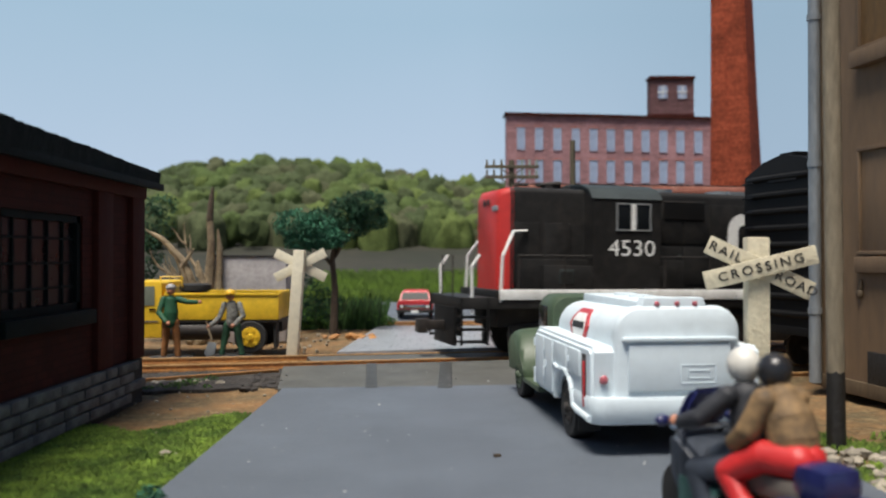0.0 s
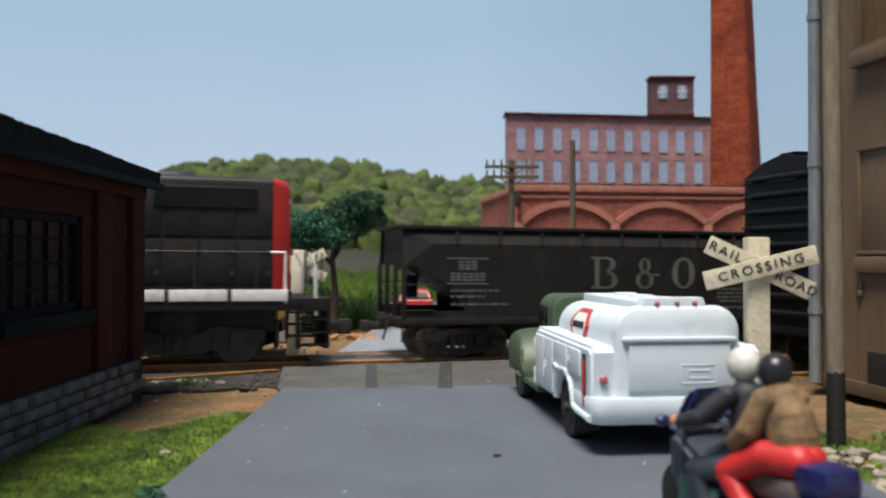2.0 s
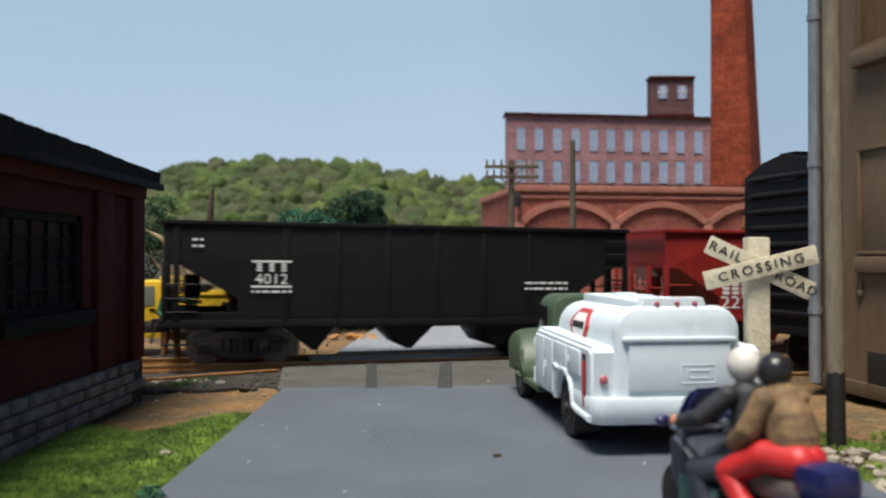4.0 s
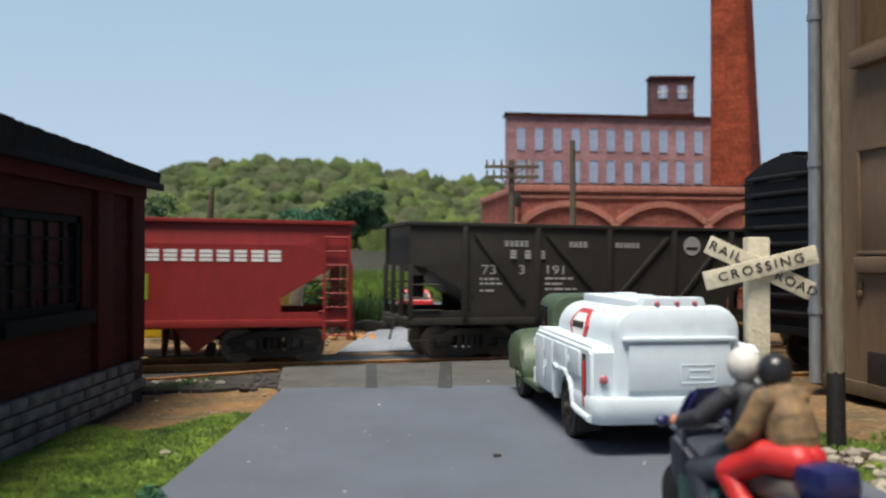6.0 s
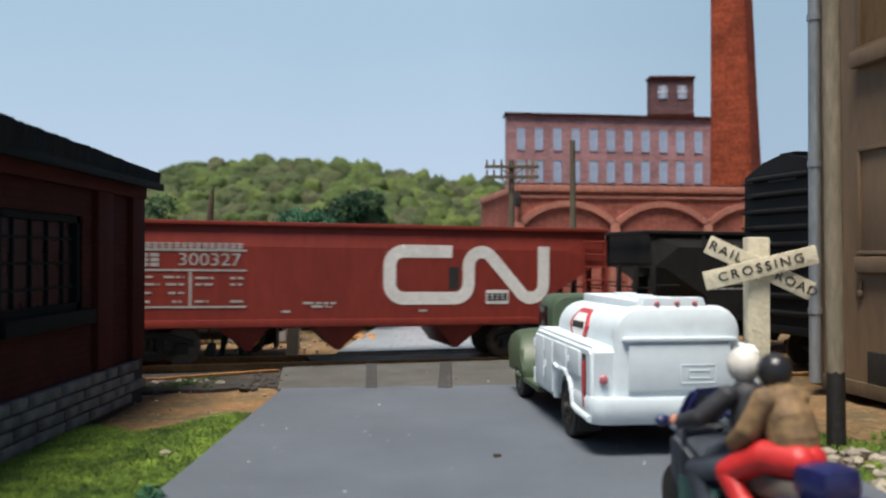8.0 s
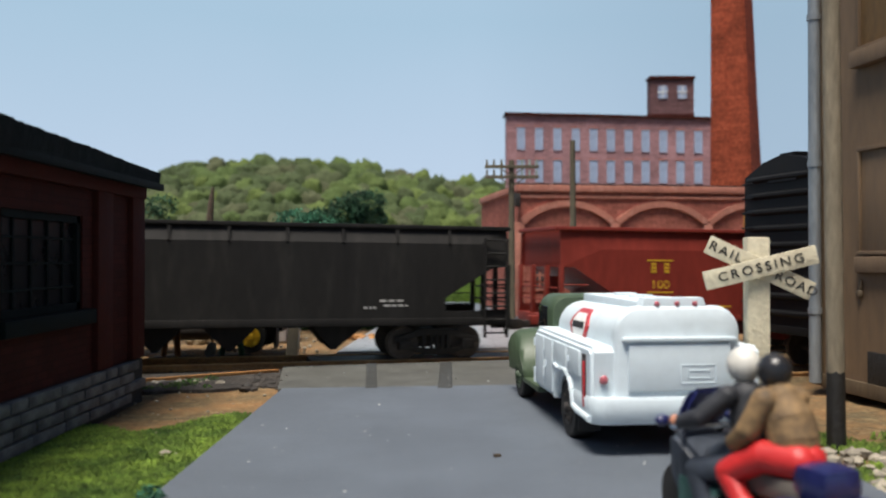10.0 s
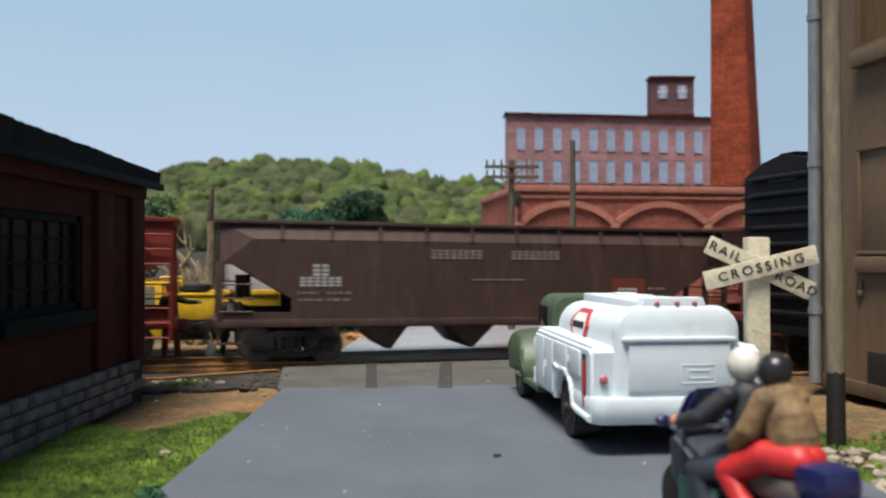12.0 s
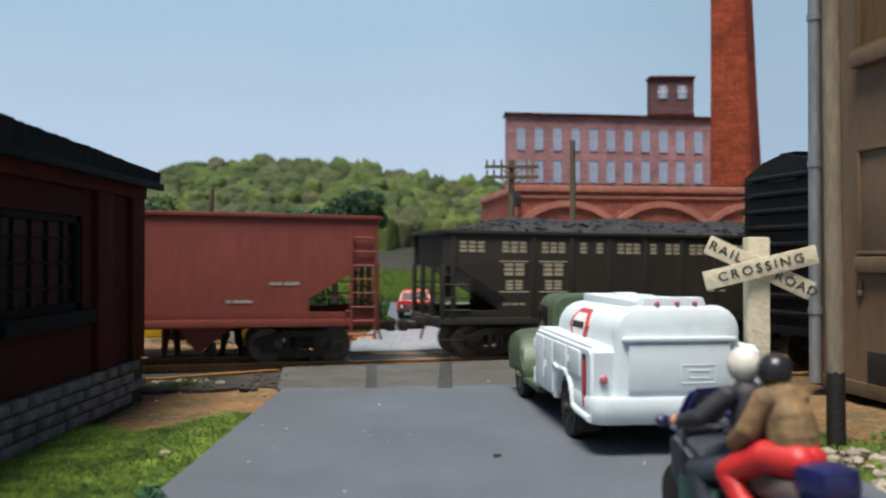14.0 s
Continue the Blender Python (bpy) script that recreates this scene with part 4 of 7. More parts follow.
# ---- the locomotive ----
def locomotive():
    t = thing("diesel_locomotive", on_track(0, 17.5), "black diesel locomotive with red ends and white sill stripe", "locomotive")
    TRAIN.append((t, 0.0, 17.5))
    W = 1.5
    P0, P1 = 0.05, 17.5
    part("frame", box(B(), P0, P1, -W, W, 1.32, 1.62, 0.02), LOCO_BLACK, t)
    part("walkway", box(B(), P0 + 0.9, P1 - 0.9, -W, W, 1.62, 1.80, 0.015), LOCO_BLACK, t)
    edges = [1.05 + 1.41 * k for k in range(12)]
    for a, b in zip(edges, edges[1:]):
        part("sill_stripe", box(B(), a + (0.05 if a > 11 else 0.006), b - (0.05 if a > 11 else 0.006), -W - 0.035, -W, 1.555, 1.83, 0.01), WHITE, t, "chipped white stripe")
    # hoods
    def hoodring(x, half, lo, hi, r=0.16, n=4):
        pts = [(x, -half, lo)]
        for cy, a0 in ((-half + r, 180), (half - r, 90)):
            for k in range(n + 1):
                a = radians(a0 - 90 * k / n)
                pts.append((x, cy + r * math.cos(a), hi - r + r * math.sin(a)))
        pts.append((x, half, lo))
        return pts
    short = part("short_hood", loft(B(), [hoodring(1.55, 0.98, 1.8, 4.55), hoodring(3.72, 0.98, 1.8, 4.55)]), LOCO_BLACK, t)
    long_hood = part("long_hood", loft(B(), [hoodring(5.7, 0.98, 1.8, 4.55), hoodring(16.2, 0.98, 1.8, 4.55)]), LOCO_BLACK, t)
    for x0, x1, hood, s in ((1.22, 1.62, short, 1), (16.64, 16.19, long_hood, -1)):
        bm = B()
        loft(bm, [hoodring(x0, 0.76, 1.8, 4.36, 0.24), hoodring(x0 + 0.10 * s, 0.86, 1.8, 4.48, 0.2), hoodring(x1, 0.985, 1.8, 4.555)])
        nose = part("nose", bm, LOCO_RED, hood, "bright red end")
        xe = x0 - 0.02 * s
        part("number_board", box(B(), min(xe, xe + 0.3 * s), max(xe, xe + 0.3 * s), -0.80, -0.45, 3.9, 4.05, 0.02), ZINC, nose)
        bm = B()
        for y in (-0.16, 0.16):
            cyl(bm, (x0 - 0.03 * s, y, 4.15), (x0 + 0.1 * s, y, 4.15), 0.1, n=14)
        part("headlight", bm, STEEL_BLACK, nose)
    for x0, x1 in ((1.75, 3.69), (5.73, 6.6)):
        for s in (-1, 1):
            part("battery_box", box(B(), x0, x1, s * 1.12 - 0.16, s * 1.12 + 0.16, 1.8, 2.62, 0.02), LOCO_BLACK, t)
    # cab
    bm = B()
    loft(bm, [[(x, -W, 1.62), (x, -W, 4.28), (x, -1.3, 4.5), (x, -0.8, 4.66), (x, 0, 4.72), (x, 0.8, 4.66), (x, 1.3, 4.5), (x, W, 4.28), (x, W, 1.62)] for x in (3.70, 5.72)])
    cab = part("cab", bm, LOCO_BLACK, t)
    bm = B()
    loft(bm, [[(x, -W - 0.03, 4.27), (x, -1.31, 4.53), (x, -0.8, 4.69), (x, 0, 4.75), (x, 0.8, 4.69), (x, 1.31, 4.53), (x, W + 0.03, 4.27), (x, W + 0.01, 4.25), (x, 1.28, 4.48), (x, 0.8, 4.64), (x, 0, 4.7), (x, -0.8, 4.64), (x, -1.28, 4.48), (x, -W - 0.01, 4.25)] for x in (3.66, 5.76)])
    part("cab_roof", bm, CAB_ROOF, cab, "grey-green curved roof")
    for s in (-1, 1):
        for a, b in ((4.42, 4.80), (4.98, 5.38)):
            w = part("cab_window", box(B(), a, b, min(s * W, s * (W + 0.02)), max(s * W, s * (W + 0.02)), 3.45, 4.12, 0.005), GLASS_DARK, cab)
            bm = B()
            for c in ((a - 0.04, a, 3.41, 4.16), (b, b + 0.04, 3.41, 4.16), (a, b, 3.41, 3.45), (a, b, 4.12, 4.16)):
                box(bm, c[0], c[1], min(s * W, s * (W + 0.035)), max(s * W, s * (W + 0.035)), c[2], c[3])
            part("window_frame", bm, FRAME_GREY, w)
        part("window_post", box(B(), 4.82, 4.95, min(s * W, s * (W + 0.04)), max(s * W, s * (W + 0.04)), 3.42, 4.14), WHITE, cab)
    lettering("4530", 0.62, WHITE, cab, at(4.86, -W - 0.006, 2.92, rx=90), "white number 4530", wide=1.15)
    # hood doors, latches and grilles
    door = part("hood_door", box(B(), -0.4, 0.4, -1.005, -0.97, 1.95, 3.0, 0.01), LOCO_BLACK, long_hood)
    door.matrix_basis = at(6.3, 0, 0)
    for k in range(1, 12):
        again(door, at(6.3 + 0.86 * k, 0, 0), long_hood)
    upper = part("hood_panel", box(B(), -0.4, 0.4, -1.005, -0.97, 3.1, 4.2, 0.01), LOCO_BLACK, long_hood)
    upper.matrix_basis = at(6.3, 0, 0)
    for k in range(1, 12):
        again(upper, at(6.3 + 0.86 * k, 0, 0), long_hood)
    # latches lighter than the hood: small highlights put in as grey colour
    latch = part("door_latch", box(B(), -0.035, 0.035, -1.03, -1.0, -0.05, 0.05, 0.008), CAB_ROOF, long_hood, "latch painted grey for its highlight")
    latch.matrix_basis = at(6.62, 0, 2.75)
    for k in range(12):
        for z in ((2.2, 2.75) if k else (2.2,)):
            again(latch, at(6.62 + 0.86 * k, 0, z), long_hood)
    for x in (2.0, 2.9):
        part("hood_door", box(B(), x - 0.38, x + 0.38, -1.005, -0.97, 1.95, 3.6, 0.01), LOCO_BLACK, short)
    for x0, x1 in ((13.4, 15.8), (6.1, 7.4)):
        g = part("grille", box(B(), x0, x1, -1.03, -0.97, 3.78, 4.3, 0.01), STEEL_BLACK, long_hood)
        lv = part("louvre", box(B(), x0, x1, -1.05, -1.02, -0.012, 0.012), LOCO_BLACK, g)
        lv.matrix_basis = at(0, 0, 3.83)
        for k in range(1, 7):
            again(lv, at(0, 0, 3.83 + k * 0.07), g)
    bm = B()
    loft(bm, [[(x, -h, z0), (x, -h, z1 - 0.1), (x, -h + 0.25, z1), (x, h - 0.25, z1), (x, h, z1 - 0.1), (x, h, z0)] for x, h, z0, z1 in ((9.2, 0.98, 4.5, 4.56), (10.0, 1.18, 4.42, 4.72), (12.4, 1.18, 4.42, 4.72), (13.2, 0.98, 4.5, 4.56))])
    part("brake_blister", bm, STEEL_BLACK, long_hood, "flared dynamic brake housing")
    bm = B()
    box(bm, 10.0, 12.4, -1.22, -1.16, 4.70, 4.75)
    for x in (8.6, 13.9, 6.5):
        cyl(bm, (x, 0, 4.5), (x, 0, 4.68), 0.42, n=18)
    box(bm, 8.5, 9.3, -0.6, -0.3, 4.55, 4.66)
    part("roof_fan", bm, ZINC, long_hood)
    bm = B()
    tube(bm, [(2.0, -0.2, 4.5), (2.0, -0.2, 4.68), (2.35, -0.2, 4.68)], 0.04)
    for y in (-0.55, -0.42, -0.28):
        cyl(bm, (2.55, y, 4.66), (3.15, y, 4.70), 0.04, 0.085, 10)
    box(bm, 2.7, 2.95, -0.62, -0.2, 4.53, 4.64, 0.02)
    box(bm, 3.15, 3.5, -0.5, -0.1, 4.53, 4.63, 0.03)
    part("horn", bm, STEEL_BLACK, short)
    # low box along the walkway below the cab, with vent panels
    bx = part("battery_box", box(B(), 2.3, 6.0, -1.455, -1.0, 1.8, 2.46, 0.03), LOCO_BLACK, t)
    for x in (2.75, 4.05, 5.05):
        v = part("vent", box(B(), x, x + 0.42, -1.475, -1.45, 1.98, 2.36, 0.01), CAB_ROOF, bx)
        for k in range(4):
            part("louvre", box(B(), x + 0.03, x + 0.39, -1.49, -1.47, 2.02 + 0.08 * k, 2.05 + 0.08 * k), STEEL_BLACK, v)
    # painted step guard and pipe behind the leading bogie
    guard = part("step_guard", prism(B(), [(4.95, 1.40), (5.85, 1.40), (6.12, 1.16), (6.0, 1.12), (5.72, 1.27), (5.35, 1.29)], -1.56, -1.505, 0.01), YELLOW, t, "worn yellow step guard")
    bm = B()
    limb(bm, [(5.9, -1.52, 1.22), (6.15, -1.52, 1.10), (6.27, -1.50, 0.85), (6.27, -1.48, 0.60), (6.33, -1.46, 0.36)], [0.045] * 5, 8)
    part("pipe", bm, CREAM, guard, "cream painted pipe")
    # emblem: one looped white stroke
    bm = B()
    ribbon(bm, looped(8.18, 12.42, 2.42, 4.0, 0.34), 0.34, -1.019, -1.010)
    part("emblem", bm, WHITE, long_hood, "white looped line emblem")
    # handrails
    for s in (-1, 1):
        bm = B()
        tube(bm, [(1.6, s * 1.46, 2.72), (3.7, s * 1.46, 2.72)], 0.022)
        tube(bm, [(5.75, s * 1.46, 2.72), (16.2, s * 1.46, 2.72)], 0.022)
        for x in (1.6, 2.9) + tuple(5.9 + 1.41 * k for k in range(8)):
            tube(bm, [(x, s * 1.46, 1.7), (x, s * 1.46, 2.72)], 0.028)
        part("handrail", bm, STEEL_BLACK, t)
        for x0, x1 in ((0.35, 1.1), (17.2, 16.45)):
            bm = B()
            tube(bm, [(x0, s * 1.44, 1.2), (x0 - 0.03, s * 1.44, 2.4), (x0 + (x1 - x0) * 0.25, s * 1.44, 2.72)], 0.04)
            if x1 > x0:
                tube(bm, [(x1, s * 1.48, 1.5), (x1 + 0.05, s * 1.48, 2.7), (x1 + 0.45, s * 1.2, 3.35), (x1 + 0.9, s * 1.03, 3.38)], 0.04)
            else:
                tube(bm, [(x1, s * 1.48, 1.5), (x1, s * 1.48, 2.72), (x1 - 0.35, s * 1.46, 2.72)], 0.035)
            part("grab_rail", bm, WHITE, t, "white curved grab rail")
    for x, d in ((0.05, 1), (17.5, -1)):
        bm = B()
        for y in (-0.5, 0.5):
            tube(bm, [(x + 0.05 * d, y, 1.6), (x + 0.05 * d, y, 2.72)], 0.022)
        tube(bm, [(x + 0.05 * d, -0.5, 2.3), (x + 0.05 * d, 0.5, 2.3)], 0.015)
        part("end_rail", bm, STEEL_BLACK, t)
        for s in (-1, 1):
            ladder = part("step_ladder", box(B(), x + 0.73 * d - 0.02, x + 0.73 * d + 0.02, s * 1.25 - 0.24, s * 1.25 + 0.24, 0.4, 1.6), JET_CAR, t)
            for k in range(4):
                z = 0.45 + k * 0.32
                part("step", box(B(), min(x, x + 0.71 * d), max(x, x + 0.71 * d), s * 1.25 - 0.24, s * 1.25 + 0.22, z, z + 0.04), JET_CAR, ladder)
            for xx in (x, x + 0.71 * d):
                part("stile", box(B(), xx - 0.03, xx + 0.03, s * 1.48 - 0.02, s * 1.48 + 0.02, 0.4, 1.62), JET_CAR, ladder)
        bm = B()
        box(bm, min(x - 0.75 * d, x), max(x - 0.75 * d, x), -0.12, 0.12, 0.7, 0.95, 0.03)
        box(bm, min(x - 0.8 * d, x - 0.5 * d), max(x - 0.8 * d, x - 0.5 * d), -0.2, 0.2, 0.62, 1.0, 0.04)
        part("coupler", bm, STEEL_BLACK, t)
        part("pilot", prism(B(), [(x - 0.05, 0.34), (x + 0.05, 0.34), (x + 0.05, 1.34), (x - 0.05, 1.34)], -0.95, 0.95, 0.02), JET_CAR, t)
    bm = B()
    prism(bm, [(6.2, 0.55), (6.35, 0.35), (10.9, 0.35), (11.05, 0.55), (11.05, 1.32), (6.2, 1.32)], -1.35, 1.35, 0.05)
    part("fuel_tank", bm, STEEL_BLACK, t)
    part("underframe", box(B(), 1.2, 16.3, -0.95, 0.95, 0.8, 1.33), STEEL_BLACK, t)
    part("air_tank", cyl(B(), (6.0, -1.25, 1.12), (9.0, -1.25, 1.12), 0.18, n=12), LOCO_BLACK, t)
    for xc in (3.5, 14.0):
        b = part("bogie", loco_bogie(B()), LOCO_GEAR, t, "cast steel power bogie")
        b.matrix_basis = at(xc, 0, 0)
        for dx in (-1.37, 1.37):
            w = part("wheelset", wheelset(B(), 0.5), WHEEL, b)
            w.matrix_basis = at(dx, 0, 0.5)
            WHEELS.append(w)


def looped(x0, x1, z0, z1, w, n=7):
    """The centre line of the emblem between x0 and x1."""
    h = w / 2
    r = (z1 - z0) * 0.24
    L = x1 - x0
    a, b, c, d = x0 + h, x0 + L * 0.50, x0 + L * 0.555, x1 - h
    lo, hi = z0 + h, z1 - h
    pts = [(x0 + L * 0.40, hi), (a + r, hi)]
    def turn(cx, cz, s, e):
        for k in range(n + 1):
            t = radians(s + (e - s) * k / n)
            pts.append((cx + r * math.cos(t), cz + r * math.sin(t)))
    turn(a + r, hi - r, 90, 180)
    turn(a + r, lo + r, 180, 270)
    xs = x0 + L * 0.5
    turn(xs - r, lo + r, 270, 360)
    turn(xs + r, hi - r, 180, 60)
    turn(d - r, lo + r, 235, 360)
    pts.append((d, z1))
    return pts


def loco_bogie(bm):
    for s in (-1, 1):
        prism(bm, [(-2.0, 0.55), (-2.0, 0.85), (-0.8, 0.95), (-0.5, 0.75), (0.5, 0.75), (0.8, 0.95), (2.0, 0.85), (2.0, 0.55), (0.9, 0.5), (0.6, 0.28), (-0.6, 0.28), (-0.9, 0.5)], s * 1.05 - 0.08, s * 1.05 + 0.08, 0.02)
        for dx in (-1.37, 1.37):
            box(bm, dx - 0.2, dx + 0.2, s * 1.08 - 0.13, s * 1.08 + 0.13, 0.3, 0.85, 0.03)
            box(bm, dx - 0.62, dx - 0.42, s * 1.1 - 0.06, s * 1.1 + 0.06, 0.35, 0.8, 0.02)
        for dx in (-0.25, 0, 0.25):
            cyl(bm, (dx, s * 1.12, 0.3), (dx, s * 1.12, 0.75), 0.09, n=8)
    box(bm, -0.4, 0.4, -1.0, 1.0, 0.6, 1.3)
    return bm


LOCO_GEAR = mat("loco_gear", (0.032, 0.028, 0.025), 0.45, 0, 0.4, 8, 1.5, 0.2)
FRAME_GREY = mat("grey_window_frame", (0.26, 0.27, 0.27), 0.5, 0, 0.2, 8, 1, 0.05)
CAB_ROOF = mat("cab_roof_grey", (0.035, 0.045, 0.045), 0.5, 0, 0.3, 6, 0.8, 0.1)
locomotive()


# ---- lettering of the cars: words that name an owner are plain blocks, numbers are painted ----
def blocks(parent, m, text, size, material, gap=0.22, tall=1.0, pitch=0.72):
    """A row of plain painted marks: three short bars, one above another, for each character."""
    bm = B()
    w = size * pitch
    x = -len(text) * w / 2
    for ch in text:
        if ch != " ":
            g, h = w * gap / 2, size * tall / 2
            for z in (-0.70, 0.0, 0.70):
                box(bm, x + g, x + w - g, -0.004, 0.004, h * (z - 0.27), h * (z + 0.27))
        x += w
    ob = tagged(part("lettering", bm, material, parent, "row of small painted bars"), kind="stuff")
    ob.matrix_basis = m
    return ob


def bars(parent, m, rows, material):
    """Small data lines: thin bars x0, x1, z."""
    bm = B()
    rng = random.Random(31)
    for x0, x1, z in rows:
        x = x0
        while x < x1 - 0.02:
            w = min(x1 - x, rng.uniform(0.06, 0.3))
            box(bm, x, x + w, -0.003, 0.003, z - 0.028, z + 0.028)
            x += w + 0.05
    ob = tagged(part("small_print", bm, material, parent, "small painted data lines"), kind="stuff")
    ob.matrix_basis = m
    return ob


def rule(parent, x0, x1, z, y, material, h=0.04):
    part("painted_rule", box(B(), x0, x1, y - 0.004, y + 0.004, z - h / 2, z + h / 2), material, parent)


def big_letter_shapes(parent, y, material):
    """Three large painted shapes: a double loop, a knot and a ring."""
    def ringpath(cx, cz, rx, rz, w, a0=0, a1=360, n=28):
        bm = B()
        ins, outs = [], []
        for k in range(n + 1):
            a = radians(a0 + (a1 - a0) * k / n)
            ww = w * (0.55 + 0.75 * abs(math.cos(a)))
            outs.append((cx + rx * math.cos(a), cz + rz * math.sin(a)))
            ins.append((cx + (rx - ww) * math.cos(a), cz + (rz - w * 0.5) * math.sin(a)))
        for (p, q), (r, s) in zip(zip(outs, ins), list(zip(outs, ins))[1:]):
            a = [bm.verts.new((u[0], y, u[1])) for u in (p, q, s, r)]
            bm.faces.new(a)
        bmesh.ops.remove_doubles(bm, verts=bm.verts, dist=0.001)
        return bm
    sh = part("painted_shape", box(box(ringpath(5.66, 2.5, 0.26, 0.2, 0.13, -90, 90), 5.31, 5.44, y - 0.002, y + 0.002, 1.85, 2.7), 5.21, 5.69, y - 0.002, y + 0.002, 2.64, 2.7), material, parent, "large faded grey painted shape")
    part("painted_shape", box(ringpath(5.68, 2.08, 0.3, 0.23, 0.13, -90, 90), 5.21, 5.71, y - 0.002, y + 0.002, 1.85, 1.91), material, parent)
    part("painted_shape", ringpath(6.8, 2.48, 0.18, 0.2, 0.09), material, parent)
    part("painted_shape", box(ringpath(6.8, 2.08, 0.27, 0.23, 0.10), 7.02, 7.25, y - 0.002, y + 0.002, 2.2, 2.26), material, parent)
    part("painted_shape", ringpath(7.99, 2.28, 0.36, 0.43, 0.14), material, parent)


FADED = mat("faded_grey_paint", (0.125, 0.125, 0.12), 0.7, 0, 0.3, 8, 1.2, 0.05)
BRIGHT_INK = mat("clean_white_paint", (0.72, 0.71, 0.68), 0.6, 0, 0.15, 8, 1.2, 0.05)
SOFT_WHITE = mat("soft_white_paint", (0.42, 0.41, 0.39), 0.7, 0, 0.25, 8, 1.2, 0.05)
YELLOW_INK = mat("yellow_ink", (0.62, 0.36, 0.02), 0.6, 0, 0.2, 8, 1.2, 0.05)
CREAM_INK = mat("cream_ink", (0.42, 0.38, 0.27), 0.65, 0, 0.3, 8, 1.2, 0.05)
LIME = mat("lime_square", (0.26, 0.36, 0.015), 0.6, 0, 0.25, 8, 1.2, 0.05)
ORANGE_RED = mat("orange_patch", (0.16, 0.035, 0.018), 0.6, 0, 0.2, 8, 1.2, 0.05)

F = -1.486      # the cars' painted side


def letter_cars():
    big_letter_shapes(bo_car, F, FADED)
    for z in (2.62, 1.98):
        rule(bo_car, 1.2, 2.3, z, F, FADED)
    blocks(bo_car, at(1.75, F, 2.45), "000", 0.24, FADED)
    blocks(bo_car, at(1.75, F, 2.15), "000000", 0.22, FADED)
    bars(bo_car, at(0, F, 0), [(1.3, 2.6, 1.8), (1.3, 2.2, 1.65), (1.3, 2.9, 1.45), (9.05, 10.15, 1.84), (9.05, 10.05, 1.73), (9.05, 10.15, 1.62), (9.15, 10.05, 1.51), (9.25, 9.95, 1.33), (10.25, 10.95, 1.84), (4.0, 4.8, 1.42)], FADED)
    blocks(bo_car, at(10.65, F, 1.56), "0000", 0.2, FADED)
    # black car 4012
    y = -1.516
    for z in (2.5, 1.9):
        rule(pg_car, 2.05, 3.0, z, y, WHITE, 0.05)
    blocks(pg_car, at(2.52, y, 2.36), "0 0 0", 0.2, WHITE)
    lettering("4012", 0.36, WHITE, pg_car, at(2.52, y, 2.07, rx=90), "white number 4012", wide=1.1)
    bars(pg_car, at(0, y, 0), [(2.05, 3.0, 1.78), (0.7, 0.95, 3.0), (0.7, 0.95, 2.85), (9.0, 10.2, 2.0), (9.0, 10.2, 1.85)], WHITE)
    # bright red car
    y = -1.487
    blocks(ca_car, at(5.65, y, 2.63), "000000000 00000000", 0.36, WHITE, 0.26, 0.78, 1.1)
    blocks(ca_car, at(2.25, y, 1.85), "000", 0.42, WHITE, 0.3, 0.8)
    lettering("227", 0.5, WHITE, ca_car, at(2.25, y, 1.45, rx=90), "white number 227", wide=1.3)
    part("green_square", box(B(), 5.42, 6.16, y - 0.006, y, 1.6, 2.2), LIME, ca_car, "lime green painted square")
    # braced car
    y = -1.49
    blocks(bb_car, at(2.9, y, 3.02), "00000", 0.19, SOFT_WHITE, 0.3, 0.8)
    blocks(bb_car, at(4.65, y, 3.02), "0000", 0.19, SOFT_WHITE, 0.3, 0.8)
    blocks(bb_car, at(6.1, y, 3.02), "000000", 0.17, SOFT_WHITE, 0.3, 0.8)
    blocks(bb_car, at(3.2, y - 0.03, 2.74), "0 0 0", 0.25, SOFT_WHITE, 0.2, 0.9, 0.8)
    lettering("73", 0.34, SOFT_WHITE, bb_car, at(2.15, y, 2.33, rx=90), "white number", wide=1.3)
    lettering("3", 0.34, SOFT_WHITE, bb_car, at(3.05, y, 2.33, rx=90), "white number", wide=1.3)
    lettering("191", 0.34, SOFT_WHITE, bb_car, at(4.0, y, 2.33, rx=90), "white number", wide=1.3)
    bars(bb_car, at(0, y, 0), [(1.9, 2.4, 2.1), (1.9, 2.5, 1.98), (1.9, 2.35, 1.8), (3.7, 4.5, 2.12), (3.7, 4.2, 1.98), (3.7, 4.6, 1.84), (9.45, 9.95, 2.6), (9.5, 9.9, 2.5)], SOFT_WHITE)
    part("round_badge", cyl(B(), (8.08, y, 3.03), (8.08, y - 0.006, 3.03), 0.26, n=24), SOFT_WHITE, bb_car, "round pale badge")
    part("badge_bar", box(B(), 7.9, 8.26, y - 0.012, y - 0.006, 2.91, 3.0), OLIVE_CAR, bb_car)
    # red car with the looped emblem
    y = -1.487
    for z in (2.75, 2.28, 1.42):
        rule(cn_car, 1.62, 4.15, z, y, SOFT_WHITE, 0.05)
    blocks(cn_car, at(2.88, y, 2.84), "000000000000000", 0.22, SOFT_WHITE, 0.25, 0.8)
    lettering("300327", 0.42, SOFT_WHITE, cn_car, at(3.3, y, 2.52, rx=90), "white number 300327", wide=1.15)
    blocks(cn_car, at(1.95, y, 2.52), "00", 0.34, SOFT_WHITE, 0.2, 0.95)
    rule(cn_car, 2.84, 2.90, 1.85, y, SOFT_WHITE, 0.8)
